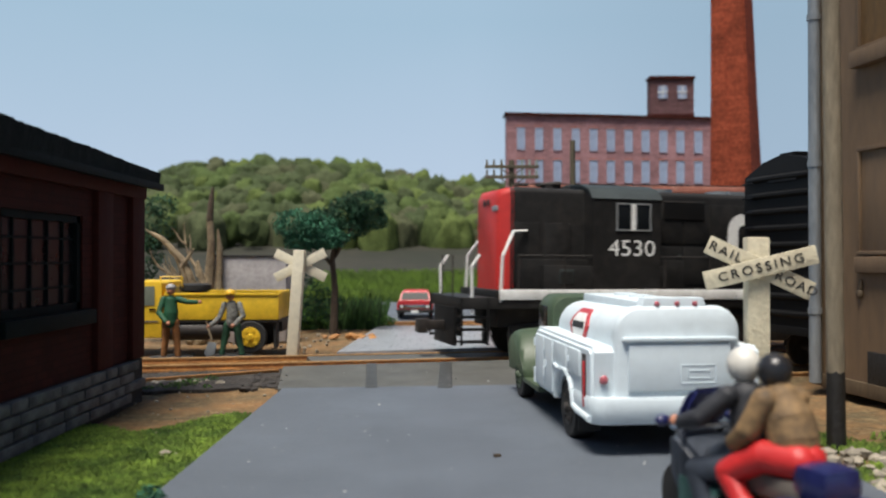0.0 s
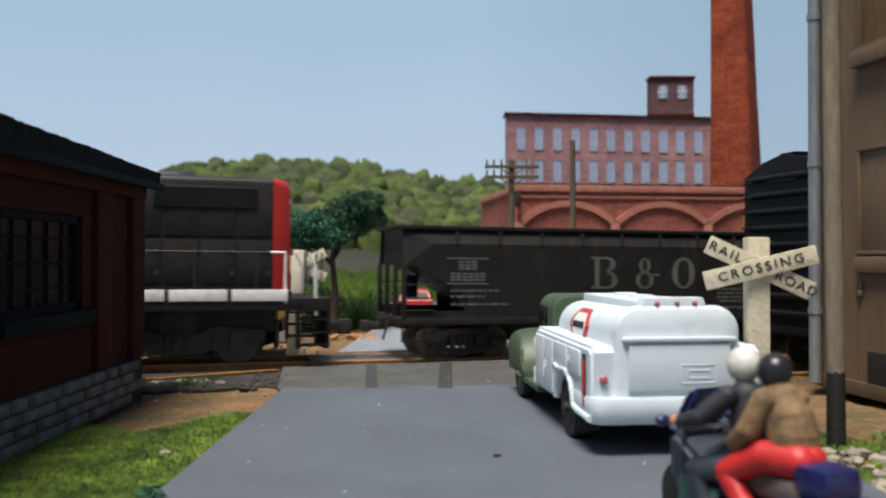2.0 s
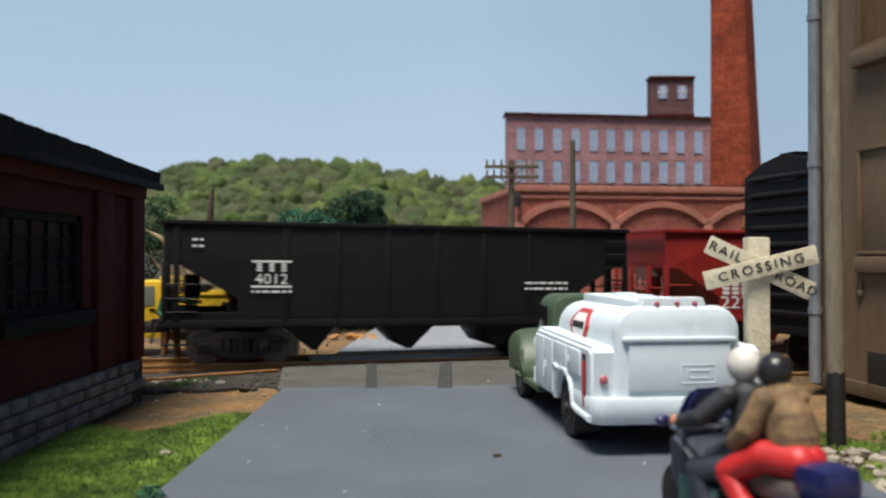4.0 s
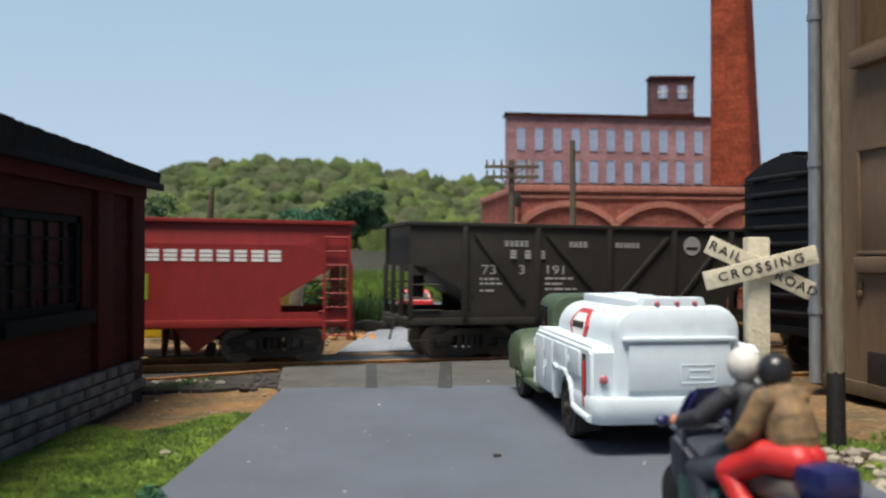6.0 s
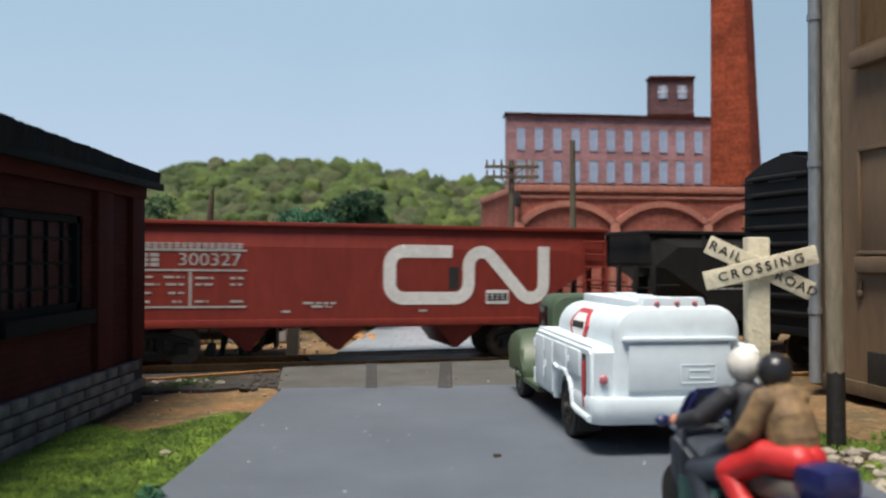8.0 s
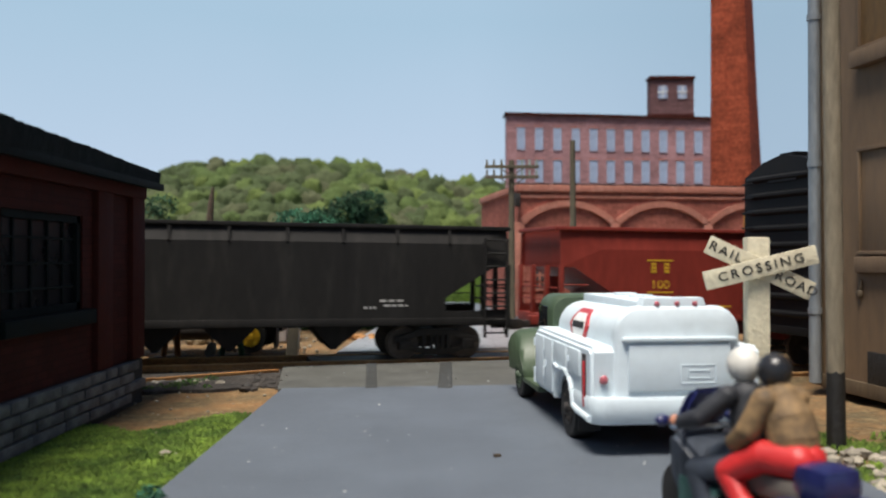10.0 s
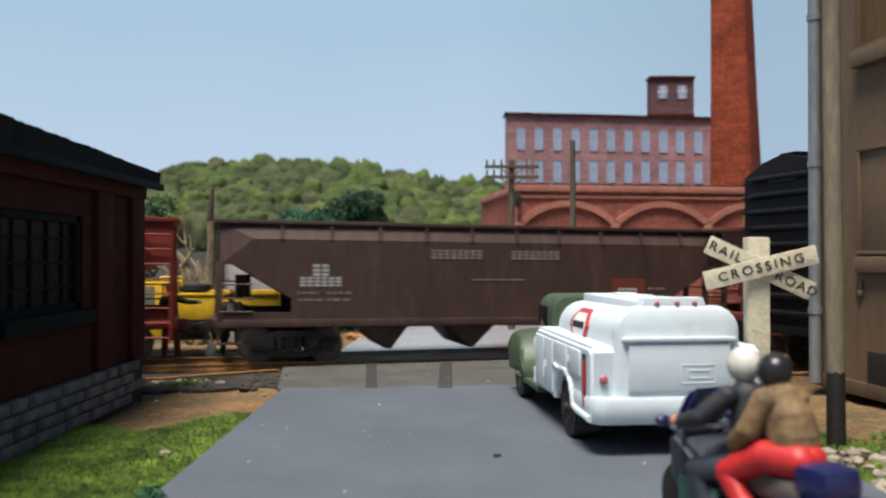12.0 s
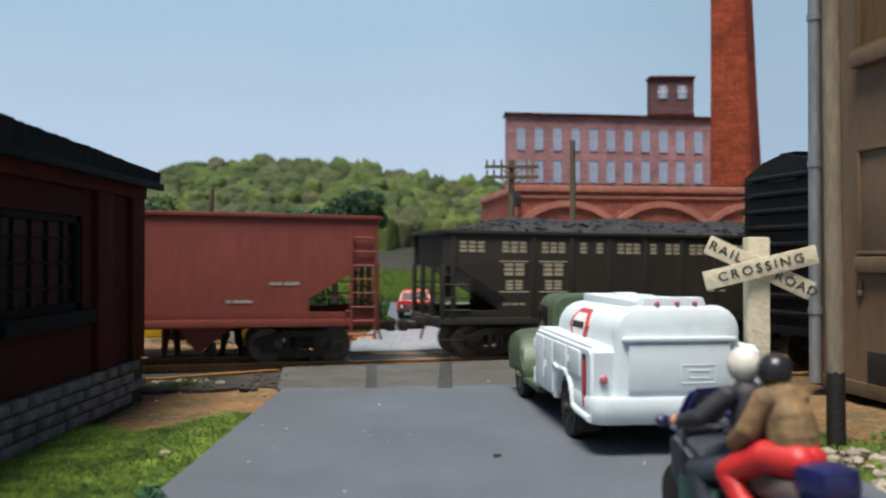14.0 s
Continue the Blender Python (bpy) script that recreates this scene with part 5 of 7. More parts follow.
    bars(cn_car, at(-0.42, y, 0), [(2.05, 2.5, 2.12), (2.7, 3.15, 2.12), (2.1, 2.6, 1.95), (2.75, 3.15, 1.95), (2.1, 2.5, 1.75), (2.8, 3.15, 1.75), (2.1, 2.4, 1.55), (2.9, 3.15, 1.55), (3.4, 3.8, 2.1), (4.2, 4.5, 2.1), (3.4, 3.8, 1.95), (4.2, 4.5, 1.95), (3.4, 3.7, 1.55), (4.2, 4.5, 1.55), (5.9, 6.7, 1.5), (6.1, 6.6, 1.42), (5.4, 5.6, 1.3), (8.8, 9.0, 1.3), (2.0, 2.2, 1.3)], SOFT_WHITE)
    bm = B()
    ribbon(bm, looped(7.46, 11.9, 1.45, 2.95, 0.32), 0.32, y, y + 0.008)
    part("emblem", bm, BRIGHT_INK, cn_car, "large white looped line emblem")
    part("side_plate", box(B(), 9.15, 9.42, y - 0.006, y, 1.85, 2.4), INK, cn_car)
    part("white_plate", box(B(), 10.15, 10.77, y - 0.004, y, 1.46, 1.82), BRIGHT_INK, cn_car)
    blocks(cn_car, at(10.46, y - 0.008, 1.64), "0000", 0.2, INK)
    # black car behind it
    y = F
    blocks(cp_car, at(2.6, y, 2.62), "00", 0.3, SOFT_WHITE)
    blocks(cp_car, at(2.6, y, 2.28), "000000", 0.26, SOFT_WHITE)
    bars(cp_car, at(0, y, 0), [(2.0, 3.2, 2.0), (2.0, 3.0, 1.85), (12.1, 12.7, 1.55), (11.7, 12.0, 1.38), (12.2, 12.8, 1.43)], SOFT_WHITE)
    # red car with yellow lettering
    y = -1.487
    for z, x0, x1 in ((2.62, 2.6, 3.4), (1.75, 2.6, 3.4), (2.72, 7.85, 9.25), (2.0, 7.65, 9.45)):
        rule(sb_car, x0, x1, z, y, YELLOW_INK, 0.045)
    blocks(sb_car, at(3.0, y, 2.42), "0 0", 0.28, YELLOW_INK)
    lettering("100", 0.33, YELLOW_INK, sb_car, at(3.0, y, 1.95, rx=90), "yellow number 100", wide=1.2)
    blocks(sb_car, at(8.53, y, 2.54), "00000", 0.36, YELLOW_INK, 0.22, 0.8)
    blocks(sb_car, at(8.53, y, 2.19), "0000000", 0.36, YELLOW_INK, 0.22, 0.8)
    bars(sb_car, at(0, y, 0), [(2.95, 3.4, 1.6), (3.75, 4.2, 1.6), (3.0, 3.4, 1.48), (3.8, 4.2, 1.48), (3.0, 3.4, 1.35), (3.8, 4.2, 1.35), (4.6, 5.3, 1.35), (6.8, 7.45, 1.55), (6.8, 7.5, 1.45), (7.7, 8.1, 1.38), (9.3, 9.6, 1.6)], YELLOW_INK)
    # brown car
    y = F
    blocks(ct_car, at(5.9, y, 2.72), "00000000", 0.24, FADED_WARM, 0.25)
    blocks(ct_car, at(8.05, y, 2.72), "00000000", 0.24, FADED_WARM, 0.25)
    blocks(ct_car, at(2.45, y, 2.3), "00", 0.3, SOFT_WHITE)
    blocks(ct_car, at(2.45, y, 2.02), "000000", 0.24, SOFT_WHITE)
    rule(ct_car, 6.3, 7.75, 2.08, y, FADED_WARM, 0.035)
    part("warm_patch", box(B(), 10.25, 11.25, y - 0.004, y + 0.002, 1.42, 2.12), ORANGE_RED, ct_car, "orange-brown painted patch")
    part("white_plate", box(B(), 10.45, 11.0, y - 0.008, y, 1.55, 1.87), SOFT_WHITE, ct_car)
    blocks(ct_car, at(10.725, y - 0.012, 1.71), "0000", 0.17, INK)
    bars(ct_car, at(1.0, y, 0), [(0.9, 1.4, 1.75), (1.6, 2.2, 1.75), (0.9, 1.5, 1.58), (1.6, 2.2, 1.58), (10.35, 10.9, 1.85), (10.4, 10.85, 1.65)], FADED_WARM)
    # faded red car
    y = -1.49
    rule(wl_car, 2.0, 3.4, 2.78, y, SOFT_WHITE, 0.05)
    rule(wl_car, 2.15, 3.3, 1.95, y, SOFT_WHITE, 0.04)
    blocks(wl_car, at(2.72, y, 2.6), "0 0 0", 0.4, SOFT_WHITE, 0.25, 0.7)
    blocks(wl_car, at(2.72, y, 2.15), "00000", 0.3, SOFT_WHITE, 0.25, 0.8)
    bars(wl_car, at(-0.28, y, 0), [(2.45, 2.8, 1.8), (3.1, 3.6, 1.8), (2.45, 2.8, 1.65), (3.1, 3.6, 1.65), (2.4, 2.9, 1.5), (3.1, 4.4, 1.52), (9.7, 10.4, 1.98), (8.7, 9.3, 1.55), (9.7, 10.4, 1.96), (8.7, 9.3, 1.53)], SOFT_WHITE)
    # ribbed coal car
    y = -1.485
    for x, s in ((0.85, "000"), (2.0, "000"), (3.1, "000"), (4.2, "0 0"), (5.3, "000"), (6.4, "0 00"), (7.5, "000"), (8.6, "000"), (9.7, "00")):
        blocks(pw_car, at(x, y, 2.93), s, 0.33, CREAM_INK, 0.25, 0.9)
    blocks(pw_car, at(2.0, y, 2.35), "00", 0.42, CREAM_INK, 0.2, 0.8)
    blocks(pw_car, at(3.1, y, 2.35), "00", 0.42, CREAM_INK, 0.2, 0.8)
    blocks(pw_car, at(2.0, y, 1.95), "00", 0.36, CREAM_INK, 0.25, 0.7)
    blocks(pw_car, at(3.1, y, 1.95), "00", 0.36, CREAM_INK, 0.25, 0.7)
    for x0, x1 in ((1.6, 2.4), (2.7, 3.5)):
        rule(pw_car, x0, x1, 2.56, y, CREAM_INK, 0.035)
        rule(pw_car, x0, x1, 1.77, y, CREAM_INK, 0.035)
    bars(pw_car, at(0, y, 0), [(1.7, 2.3, 1.45), (2.8, 3.4, 1.5), (2.8, 3.4, 1.35), (7.7, 8.3, 2.3), (7.8, 8.3, 2.15), (7.8, 8.3, 1.95), (7.8, 8.3, 1.8)], CREAM_INK)


FADED_WARM = mat("faded_warm_paint", (0.24, 0.19, 0.17), 0.7, 0, 0.3, 8, 1.2, 0.05)
letter_cars()


# ---- beside the crossing ----
black_boxcar()


def crossbuck(m, label, faded, scale, lean=(14, -25), wood=None):
    """Post with two crossed boards; the lettered face looks to -y."""
    t = thing("crossing_sign", m, label, "crossing sign", "crossing signs")
    s = scale
    part("post", box(B(), -0.165 * s, 0.165 * s, 0.0, 0.26 * s, -0.3, 2.95 * s, 0.03), wood or CREAM, t)
    for k, (ang, words) in enumerate(((lean[0], ("CROSSING",)), (lean[1], ("RAIL", "ROAD")))):
        b = part("board", box(B(), -0.83 * s, 0.83 * s, -0.05 - 0.05 * (1 - k), -0.005 - 0.05 * (1 - k), -0.138 * s, 0.138 * s, 0.012), wood or CREAM, t)
        b.matrix_basis = at(0, 0, 2.5 * s) @ pose(0, 0, 0, 0, -ang, 0)
        if faded:
            continue
        y = -0.056 - 0.05 * (1 - k)
        if len(words) == 1:
            lettering("CROSSING", 0.195, INK, b, at(0, y, 0, rx=90), "black painted letters", wide=1.1, gap=1.32)
        else:
            lettering("RAIL", 0.195, INK, b, at(-0.55, y, 0, rx=90), "black painted letters", wide=1.1, gap=1.25)
            lettering("ROAD", 0.19, INK, b, at(0.57, y, 0, rx=90), "black painted letters", wide=1.1, gap=1.2)
    return t


crossbuck(at(4.66, 12.5, 0, -4), "weathered cream wooden crossbuck with black letters", False, 1.0)


# ---- on the road ----
def road_wheel(parent, x, y, r, w, rim, side, m_name="wheel"):
    bm = B()
    rings = []
    for dy, rr in ((-w / 2, r * 0.72), (-w / 2, r * 0.94), (-w / 2 + 0.03, r), (w / 2 - 0.03, r), (w / 2, r * 0.94), (w / 2, r * 0.72)):
        rings.append([(dy, rr * math.cos(a), rr * math.sin(a)) for a in [2 * math.pi * i / 24 for i in range(24)]])
    loft(bm, rings)
    wheel = part(m_name, bm, TYRE, parent)
    wheel.matrix_basis = at(x, y, r)
    bm = B()
    s = side
    cyl(bm, (s * w * 0.35, 0, 0), (s * (w / 2 + 0.015), 0, 0), r * 0.66, r * 0.6, 20)
    cyl(bm, (s * w / 2, 0, 0), (s * (w / 2 + 0.07), 0, 0), r * 0.22, r * 0.16, 12)
    for k in range(6):
        a = k * math.pi / 3
        cyl(bm, (s * w / 2, r * 0.42 * math.cos(a), r * 0.42 * math.sin(a)), (s * (w / 2 + 0.04), r * 0.42 * math.cos(a), r * 0.42 * math.sin(a)), 0.035, n=6)
    part("rim", bm, rim, wheel)
    return wheel


def tank_truck():
    t = thing("tank_truck", at(3.0, 12.72, 0, 6.5), "white tank truck with army green cab, waiting at the crossing", "truck")
    # tank: rounded section drawn out along y
    def section(y, half, lo, hi, r, n=7):
        pts = [(-half, y, lo)]
        for cx, cz, a0 in ((-half + r, hi - r, 180), (half - r, hi - r, 90)):
            for k in range(n + 1):
                a = radians(a0 - 90 * k / n)
                pts.append((cx + r * math.cos(a), y, cz + r * math.sin(a)))
        pts.append((half, y, lo))
        return pts
    bm = B()
    loft(bm, [section(-1.27, 0.84, 0.75, 1.93, 0.32), section(-1.2, 0.86, 0.75, 1.95, 0.34), section(1.70, 0.86, 0.75, 1.92, 0.42), section(1.88, 0.80, 0.8, 1.87, 0.42), section(1.95, 0.66, 0.9, 1.74, 0.4)])
    tank = part("tank", bm, WHITE_TRUCK, t, "glossy white rounded tank", angle=50)
    # rear end plate, standing a little proud of the tank
    bm = B()
    loft(bm, [section(-1.36, 0.82, 0.76, 1.95, 0.30), section(-1.33, 0.86, 0.76, 1.985, 0.33), section(-1.24, 0.88, 0.76, 2.0, 0.34), section(-1.16, 0.86, 0.76, 1.97, 0.34)])
    rear = part("rear_plate", bm, WHITE_TRUCK, t, angle=50)
    part("rear_door", box(B(), -0.70, 0.72, -1.40, -1.30, 0.86, 1.50, 0.035), WHITE_TRUCK, rear)
    part("door_rail", box(B(), -0.78, 0.80, -1.425, -1.30, 1.53, 1.585, 0.015), WHITE_TRUCK, rear)
    bm = B()
    for b in ((-0.08, 0.42, 1.205, 1.22), (-0.08, 0.42, 0.965, 0.98), (-0.08, -0.065, 0.965, 1.22), (0.405, 0.42, 0.965, 1.22), (0.02, 0.34, 1.13, 1.145), (0.02, 0.34, 1.03, 1.045), (0.02, 0.035, 1.03, 1.145), (0.325, 0.34, 1.03, 1.145)):
        box(bm, b[0] + 0.1, b[1] + 0.1, -1.408, -1.39, b[2], b[3], 0.004)
    part("plate_frame", bm, WHITE_TRUCK, rear)
    # light bar and walkway on top
    bm = B()
    prism(bm, [(-0.52, 1.9), (0.46, 1.9), (0.38, 2.11), (-0.44, 2.11)], -1.3, -1.05, 0.03)
    bar = part("light_bar", bm, WHITE_TRUCK, t)
    for x in (-0.28, 0.0, 0.25):
        part("marker_lamp", ball(cyl(B(), (x, -1.28, 2.03), (x, -1.33, 2.03), 0.034, n=10), (x, -1.33, 2.035), 0.027, 1), RED_LENS, bar, "small red lamp in silver ring")
    bm = B()
    box(bm, -0.45, 0.4, -1.1, 1.65, 1.86, 2.05, 0.03)
    for y in (-0.6, 0.1, 0.8):
        cyl(bm, (0, y, 2.0), (0, y, 2.09), 0.2, 0.18, 14)
    part("walkway", bm, WHITE_TRUCK, t)
    # side lockers with a wheel arch
    for s in (-1, 1):
        arch = [(0.46 * math.cos(a), 0.46 + 0.5 * math.sin(a)) for a in [radians(8 + 164 * i / 12) for i in range(13)]]
        out = [(-1.30, 0.52), (-1.30, 1.38), (-1.22, 1.45), (1.95, 1.47), (1.95, 0.46), (0.62, 0.46)] + arch + [(-0.55, 0.50)]
        bm = B()
        n = len(out)
        a = [bm.verts.new((s * 0.80, y, z)) for y, z in out]
        b = [bm.verts.new((s * 1.19, y, z)) for y, z in out]
        fs = [bm.faces.new(a), bm.faces.new(b[::-1])]
        for i in range(n):
            bm.faces.new((a[i], b[i], b[(i + 1) % n], a[(i + 1) % n]))
        bmesh.ops.bevel(bm, geom=list(fs[1].edges), offset=0.05, segments=3, affect="EDGES")
        locker = part("side_locker", bm, WHITE_TRUCK, t)
        for y0, y1, z0, z1 in ((1.28, 1.86, 0.55, 1.36), (0.70, 1.20, 0.55, 1.36), (-0.12, 0.62, 1.0, 1.36), (-0.82, -0.2, 1.0, 1.36)):
            part("locker_door", box(B(), min(s * 1.18, s * 1.225), max(s * 1.18, s * 1.225), y0, y1, z0, z1, 0.008), WHITE_TRUCK, locker)
        for y, z in ((1.90, 1.22), (1.90, 0.72), (1.24, 1.22), (1.24, 0.8), (0.67, 1.22), (0.67, 1.1), (1.90, 0.6)):
            part("hinge", cyl(B(), (s * 1.215, y, z - 0.07), (s * 1.215, y, z + 0.07), 0.03, n=8), WHITE_TRUCK, locker)
        bm = B()
        tube(bm, [(s * 1.24, 0.5, 1.02), (s * 1.24, 0.3, 0.98), (s * 1.24, 0.1, 1.0)], 0.03)
        tube(bm, [(s * 1.24, -0.3, 1.15), (s * 1.24, -0.3, 1.24)], 0.03)
        tube(bm, [(s * 1.24, 1.1, 0.9), (s * 1.24, 1.1, 1.0)], 0.025)
        part("latch", bm, WHITE_TRUCK, locker)
        bm = B()
        pts = [(s * 1.2, 0.5 * math.cos(a), 0.46 + 0.54 * math.sin(a)) for a in [radians(5 + 165 * i / 14) for i in range(15)]] + [(s * 1.2, -0.7, 0.52), (s * 1.2, -1.3, 0.50)]
        tube(bm, pts, 0.05, 8)
        part("arch_trim", bm, WHITE_TRUCK, locker)
        part("hose_recess", box(B(), min(s * 1.17, s * 1.2), max(s * 1.17, s * 1.2), -1.08, -0.9, 0.62, 1.33), PITCH, locker)
        part("hose", box(B(), min(s * 1.19, s * 1.22), max(s * 1.19, s * 1.22), -1.06, -0.98, 0.62, 1.24, 0.015), RED, locker, "dark red hose")
        part("tail_lamp", ball(B(), (s * 1.02, -1.335, 1.02), 0.06, 2, (1, 0.6, 1.1)), RED_LENS, locker, "red tail lamp")
        part("mud_flap", box(B(), s * 1.0 - 0.16, s * 1.0 + 0.16, -0.62, -0.58, 0.2, 0.5), TYRE, t)
    # rounded bumper skirt all round the rear
    bm = B()
    rings = []
    for z, e in ((0.43, -0.03), (0.46, 0.0), (0.74, 0.015), (0.79, -0.01)):
        ring = [(-1.2 - e, -0.5, z)]
        for k in range(7):
            a = radians(180 + 90 * k / 6)
            ring.append((-0.98 + (0.22 + e) * math.cos(a), -1.20 + (0.22 + e) * math.sin(a), z))
        for k in range(7):
            a = radians(270 + 90 * k / 6)
            ring.append((0.98 + (0.22 + e) * math.cos(a), -1.20 + (0.22 + e) * math.sin(a), z))
        ring.append((1.2 + e, -0.5, z))
        rings.append(ring)
    loft(bm, rings)
    part("bumper", bm, WHITE_TRUCK, t, angle=50)
    # cab
    def cabring(y, half, lo, hi, r=0.22):
        return section(y, half, lo, hi, r, 5)
    bm = B()
    loft(bm, [cabring(1.62, 0.90, 0.5, 1.96, 0.26), cabring(1.72, 0.95, 0.45, 2.0, 0.26), cabring(2.55, 0.92, 0.45, 2.0, 0.26), cabring(2.72, 0.88, 0.45, 1.93, 0.28)])
    cab = part("cab", bm, GREEN_TRUCK, t, "matt army green cab", at(0, 0.3, 0), 50)
    bm = B()
    loft(bm, [cabring(2.72, 0.92, 0.45, 1.45, 0.25), cabring(3.2, 0.82, 0.45, 1.38, 0.28), cabring(4.05, 0.68, 0.45, 1.30, 0.3), cabring(4.2, 0.58, 0.5, 1.2, 0.3)])
    part("hood", bm, GREEN_TRUCK, cab, angle=50)
    part("windscreen", loft(B(), [[(-0.72, 2.74, 1.95), (0.72, 2.74, 1.95), (0.80, 3.02, 1.44), (-0.80, 3.02, 1.44)], [(-0.7, 2.6, 1.94), (0.7, 2.6, 1.94), (0.78, 2.7, 1.42), (-0.78, 2.7, 1.42)]]), GLASS_DARK, cab)
    for s in (-1, 1):
        bm = B()
        rings = []
        for y, z, h in ((2.75, 0.62, 0.22), (3.0, 0.92, 0.45), (3.25, 1.14, 0.66), (3.6, 1.22, 0.72), (3.95, 1.16, 0.72), (4.22, 0.98, 0.56)):
            rings.append([(s * 0.62, y, z - h), (s * 1.16, y, z - h), (s * 1.20, y, z - 0.06), (s * 1.08, y, z + 0.04), (s * 0.62, y, z + 0.08)])
        loft(bm, rings)
        bmesh.ops.bevel(bm, geom=bm.edges[:], offset=0.03, segments=2, affect="EDGES")
        part("front_fender", bm, GREEN_TRUCK, cab, angle=60)
        part("side_window", box(B(), min(s * 0.86, s * 0.955), max(s * 0.86, s * 0.955), 1.86, 2.5, 1.42, 1.80, 0.02), GLASS_DARK, cab)
        part("running_board", box(B(), min(s * 0.85, s * 1.16), max(s * 0.85, s * 1.16), 1.62, 2.95, 0.34, 0.44, 0.03), GREEN_TRUCK, cab)
        part("headlamp", ball(B(), (s * 0.9, 4.2, 0.85), 0.13, 2), CHROME, cab)
        road_wheel(t, s * 1.02, 3.62, 0.42, 0.24, GREEN_TRUCK, s)
        road_wheel(t, s * 0.98, 0.0, 0.44, 0.34, STEEL_BLACK, s)
    part("front_bumper", box(B(), -1.1, 1.1, 4.28, 4.38, 0.42, 0.62, 0.03), CHROME, cab)
    part("rear_axle", cyl(B(), (-0.9, 0, 0.44), (0.9, 0, 0.44), 0.12), STEEL_BLACK, t)
    part("chassis", box(B(), -0.6, 0.6, -1.1, 4.0, 0.42, 0.6), STEEL_BLACK, t)
    # emblem: a red six-sided mark with a white middle and a black bar, lying on the tank's shoulder
    def shoulder(y, d):
        """A point on the tank's flank and shoulder, d along its outline up from the shoulder's foot."""
        half, r = 0.856, 0.38
        hi = 1.94 - 0.03 * (y + 1.2) / 2.45
        if d < 0:
            return Vector((-half, y, hi - r + d)), Vector((-1, 0, 0))
        a = d / r
        nrm = Vector((-math.cos(a), 0, math.sin(a)))
        return Vector((-half + r, y, hi - r)) + nrm * r, nrm
    def mark(name, material, half, proud):
        """half(v) gives the half width at height v; the mark follows the curve."""
        rings = []
        for k in range(13):
            v = -0.27 + 0.54 * k / 12
            w = half(v)
            if w is None:
                continue
            row = []
            for y in (0.42 - w, 0.42 + w):
                p, nrm = shoulder(y, 0.08 + v)
                row += [p + nrm * proud, p - nrm * 0.05]
            rings.append([row[0], row[2], row[3], row[1]])
        return part(name, loft(B(), rings), material, tank, "red and white six-sided emblem" if name == "emblem" else "")
    mark("emblem", RED, lambda v: 0.50 - 0.85 * abs(v), 0.03)
    mark("emblem_middle", WHITE, lambda v: 0.37 - 0.75 * abs(v) if abs(v) < 0.19 else None, 0.036)
    mark("emblem_bar", INK, lambda v: 0.30 if abs(v) < 0.05 else None, 0.042)


RED_LENS = mat("red_lens", (0.50, 0.13, 0.16), 0.3, 0, 0.2, 10, 2, 0)
tank_truck()

# ---- the motorcycle and its two figures ----
BIKE_BLUE = mat("bike_blue", (0.016, 0.021, 0.10), 0.3, 0, 0.3, 8, 1.5, 0.1, coat=0.3)
BIKE_GREY = mat("bike_grey", (0.05, 0.062, 0.085), 0.5, 0, 0.4, 8, 1.5, 0.1)
BIKE_TEAL = mat("bike_teal", (0.05, 0.13, 0.115), 0.5, 0, 0.4, 8, 1.5, 0.1)
JACKET_BROWN = mat("brown_jacket", (0.27, 0.165, 0.07), 0.75, 0, 0.45, 6, 3.0, 0.3, other=(0.10, 0.065, 0.035))
JACKET_DARK = mat("dark_jacket", (0.03, 0.032, 0.04), 0.65, 0, 0.4, 6, 2, 0.3)
TROUSERS_RED = mat("red_trousers", (0.50, 0.022, 0.022), 0.45, 0, 0.2, 6, 2, 0.2)
HELMET_WHITE = mat("white_helmet", (0.66, 0.64, 0.58), 0.3, 0, 0.15, 6, 2, 0.1)
HELMET_BLACK = mat("black_helmet", (0.02, 0.02, 0.022), 0.3, 0, 0.3, 6, 2, 0.1)
SKIN = mat("flesh_paint", (0.50, 0.22, 0.13), 0.6, 0, 0.2, 10, 2, 0.1)
BAG_GREY = mat("grey_saddle", (0.16, 0.14, 0.12), 0.6, 0, 0.3, 8, 2, 0.2)

BIKE = at(2.73, 7.4, 0, 21)


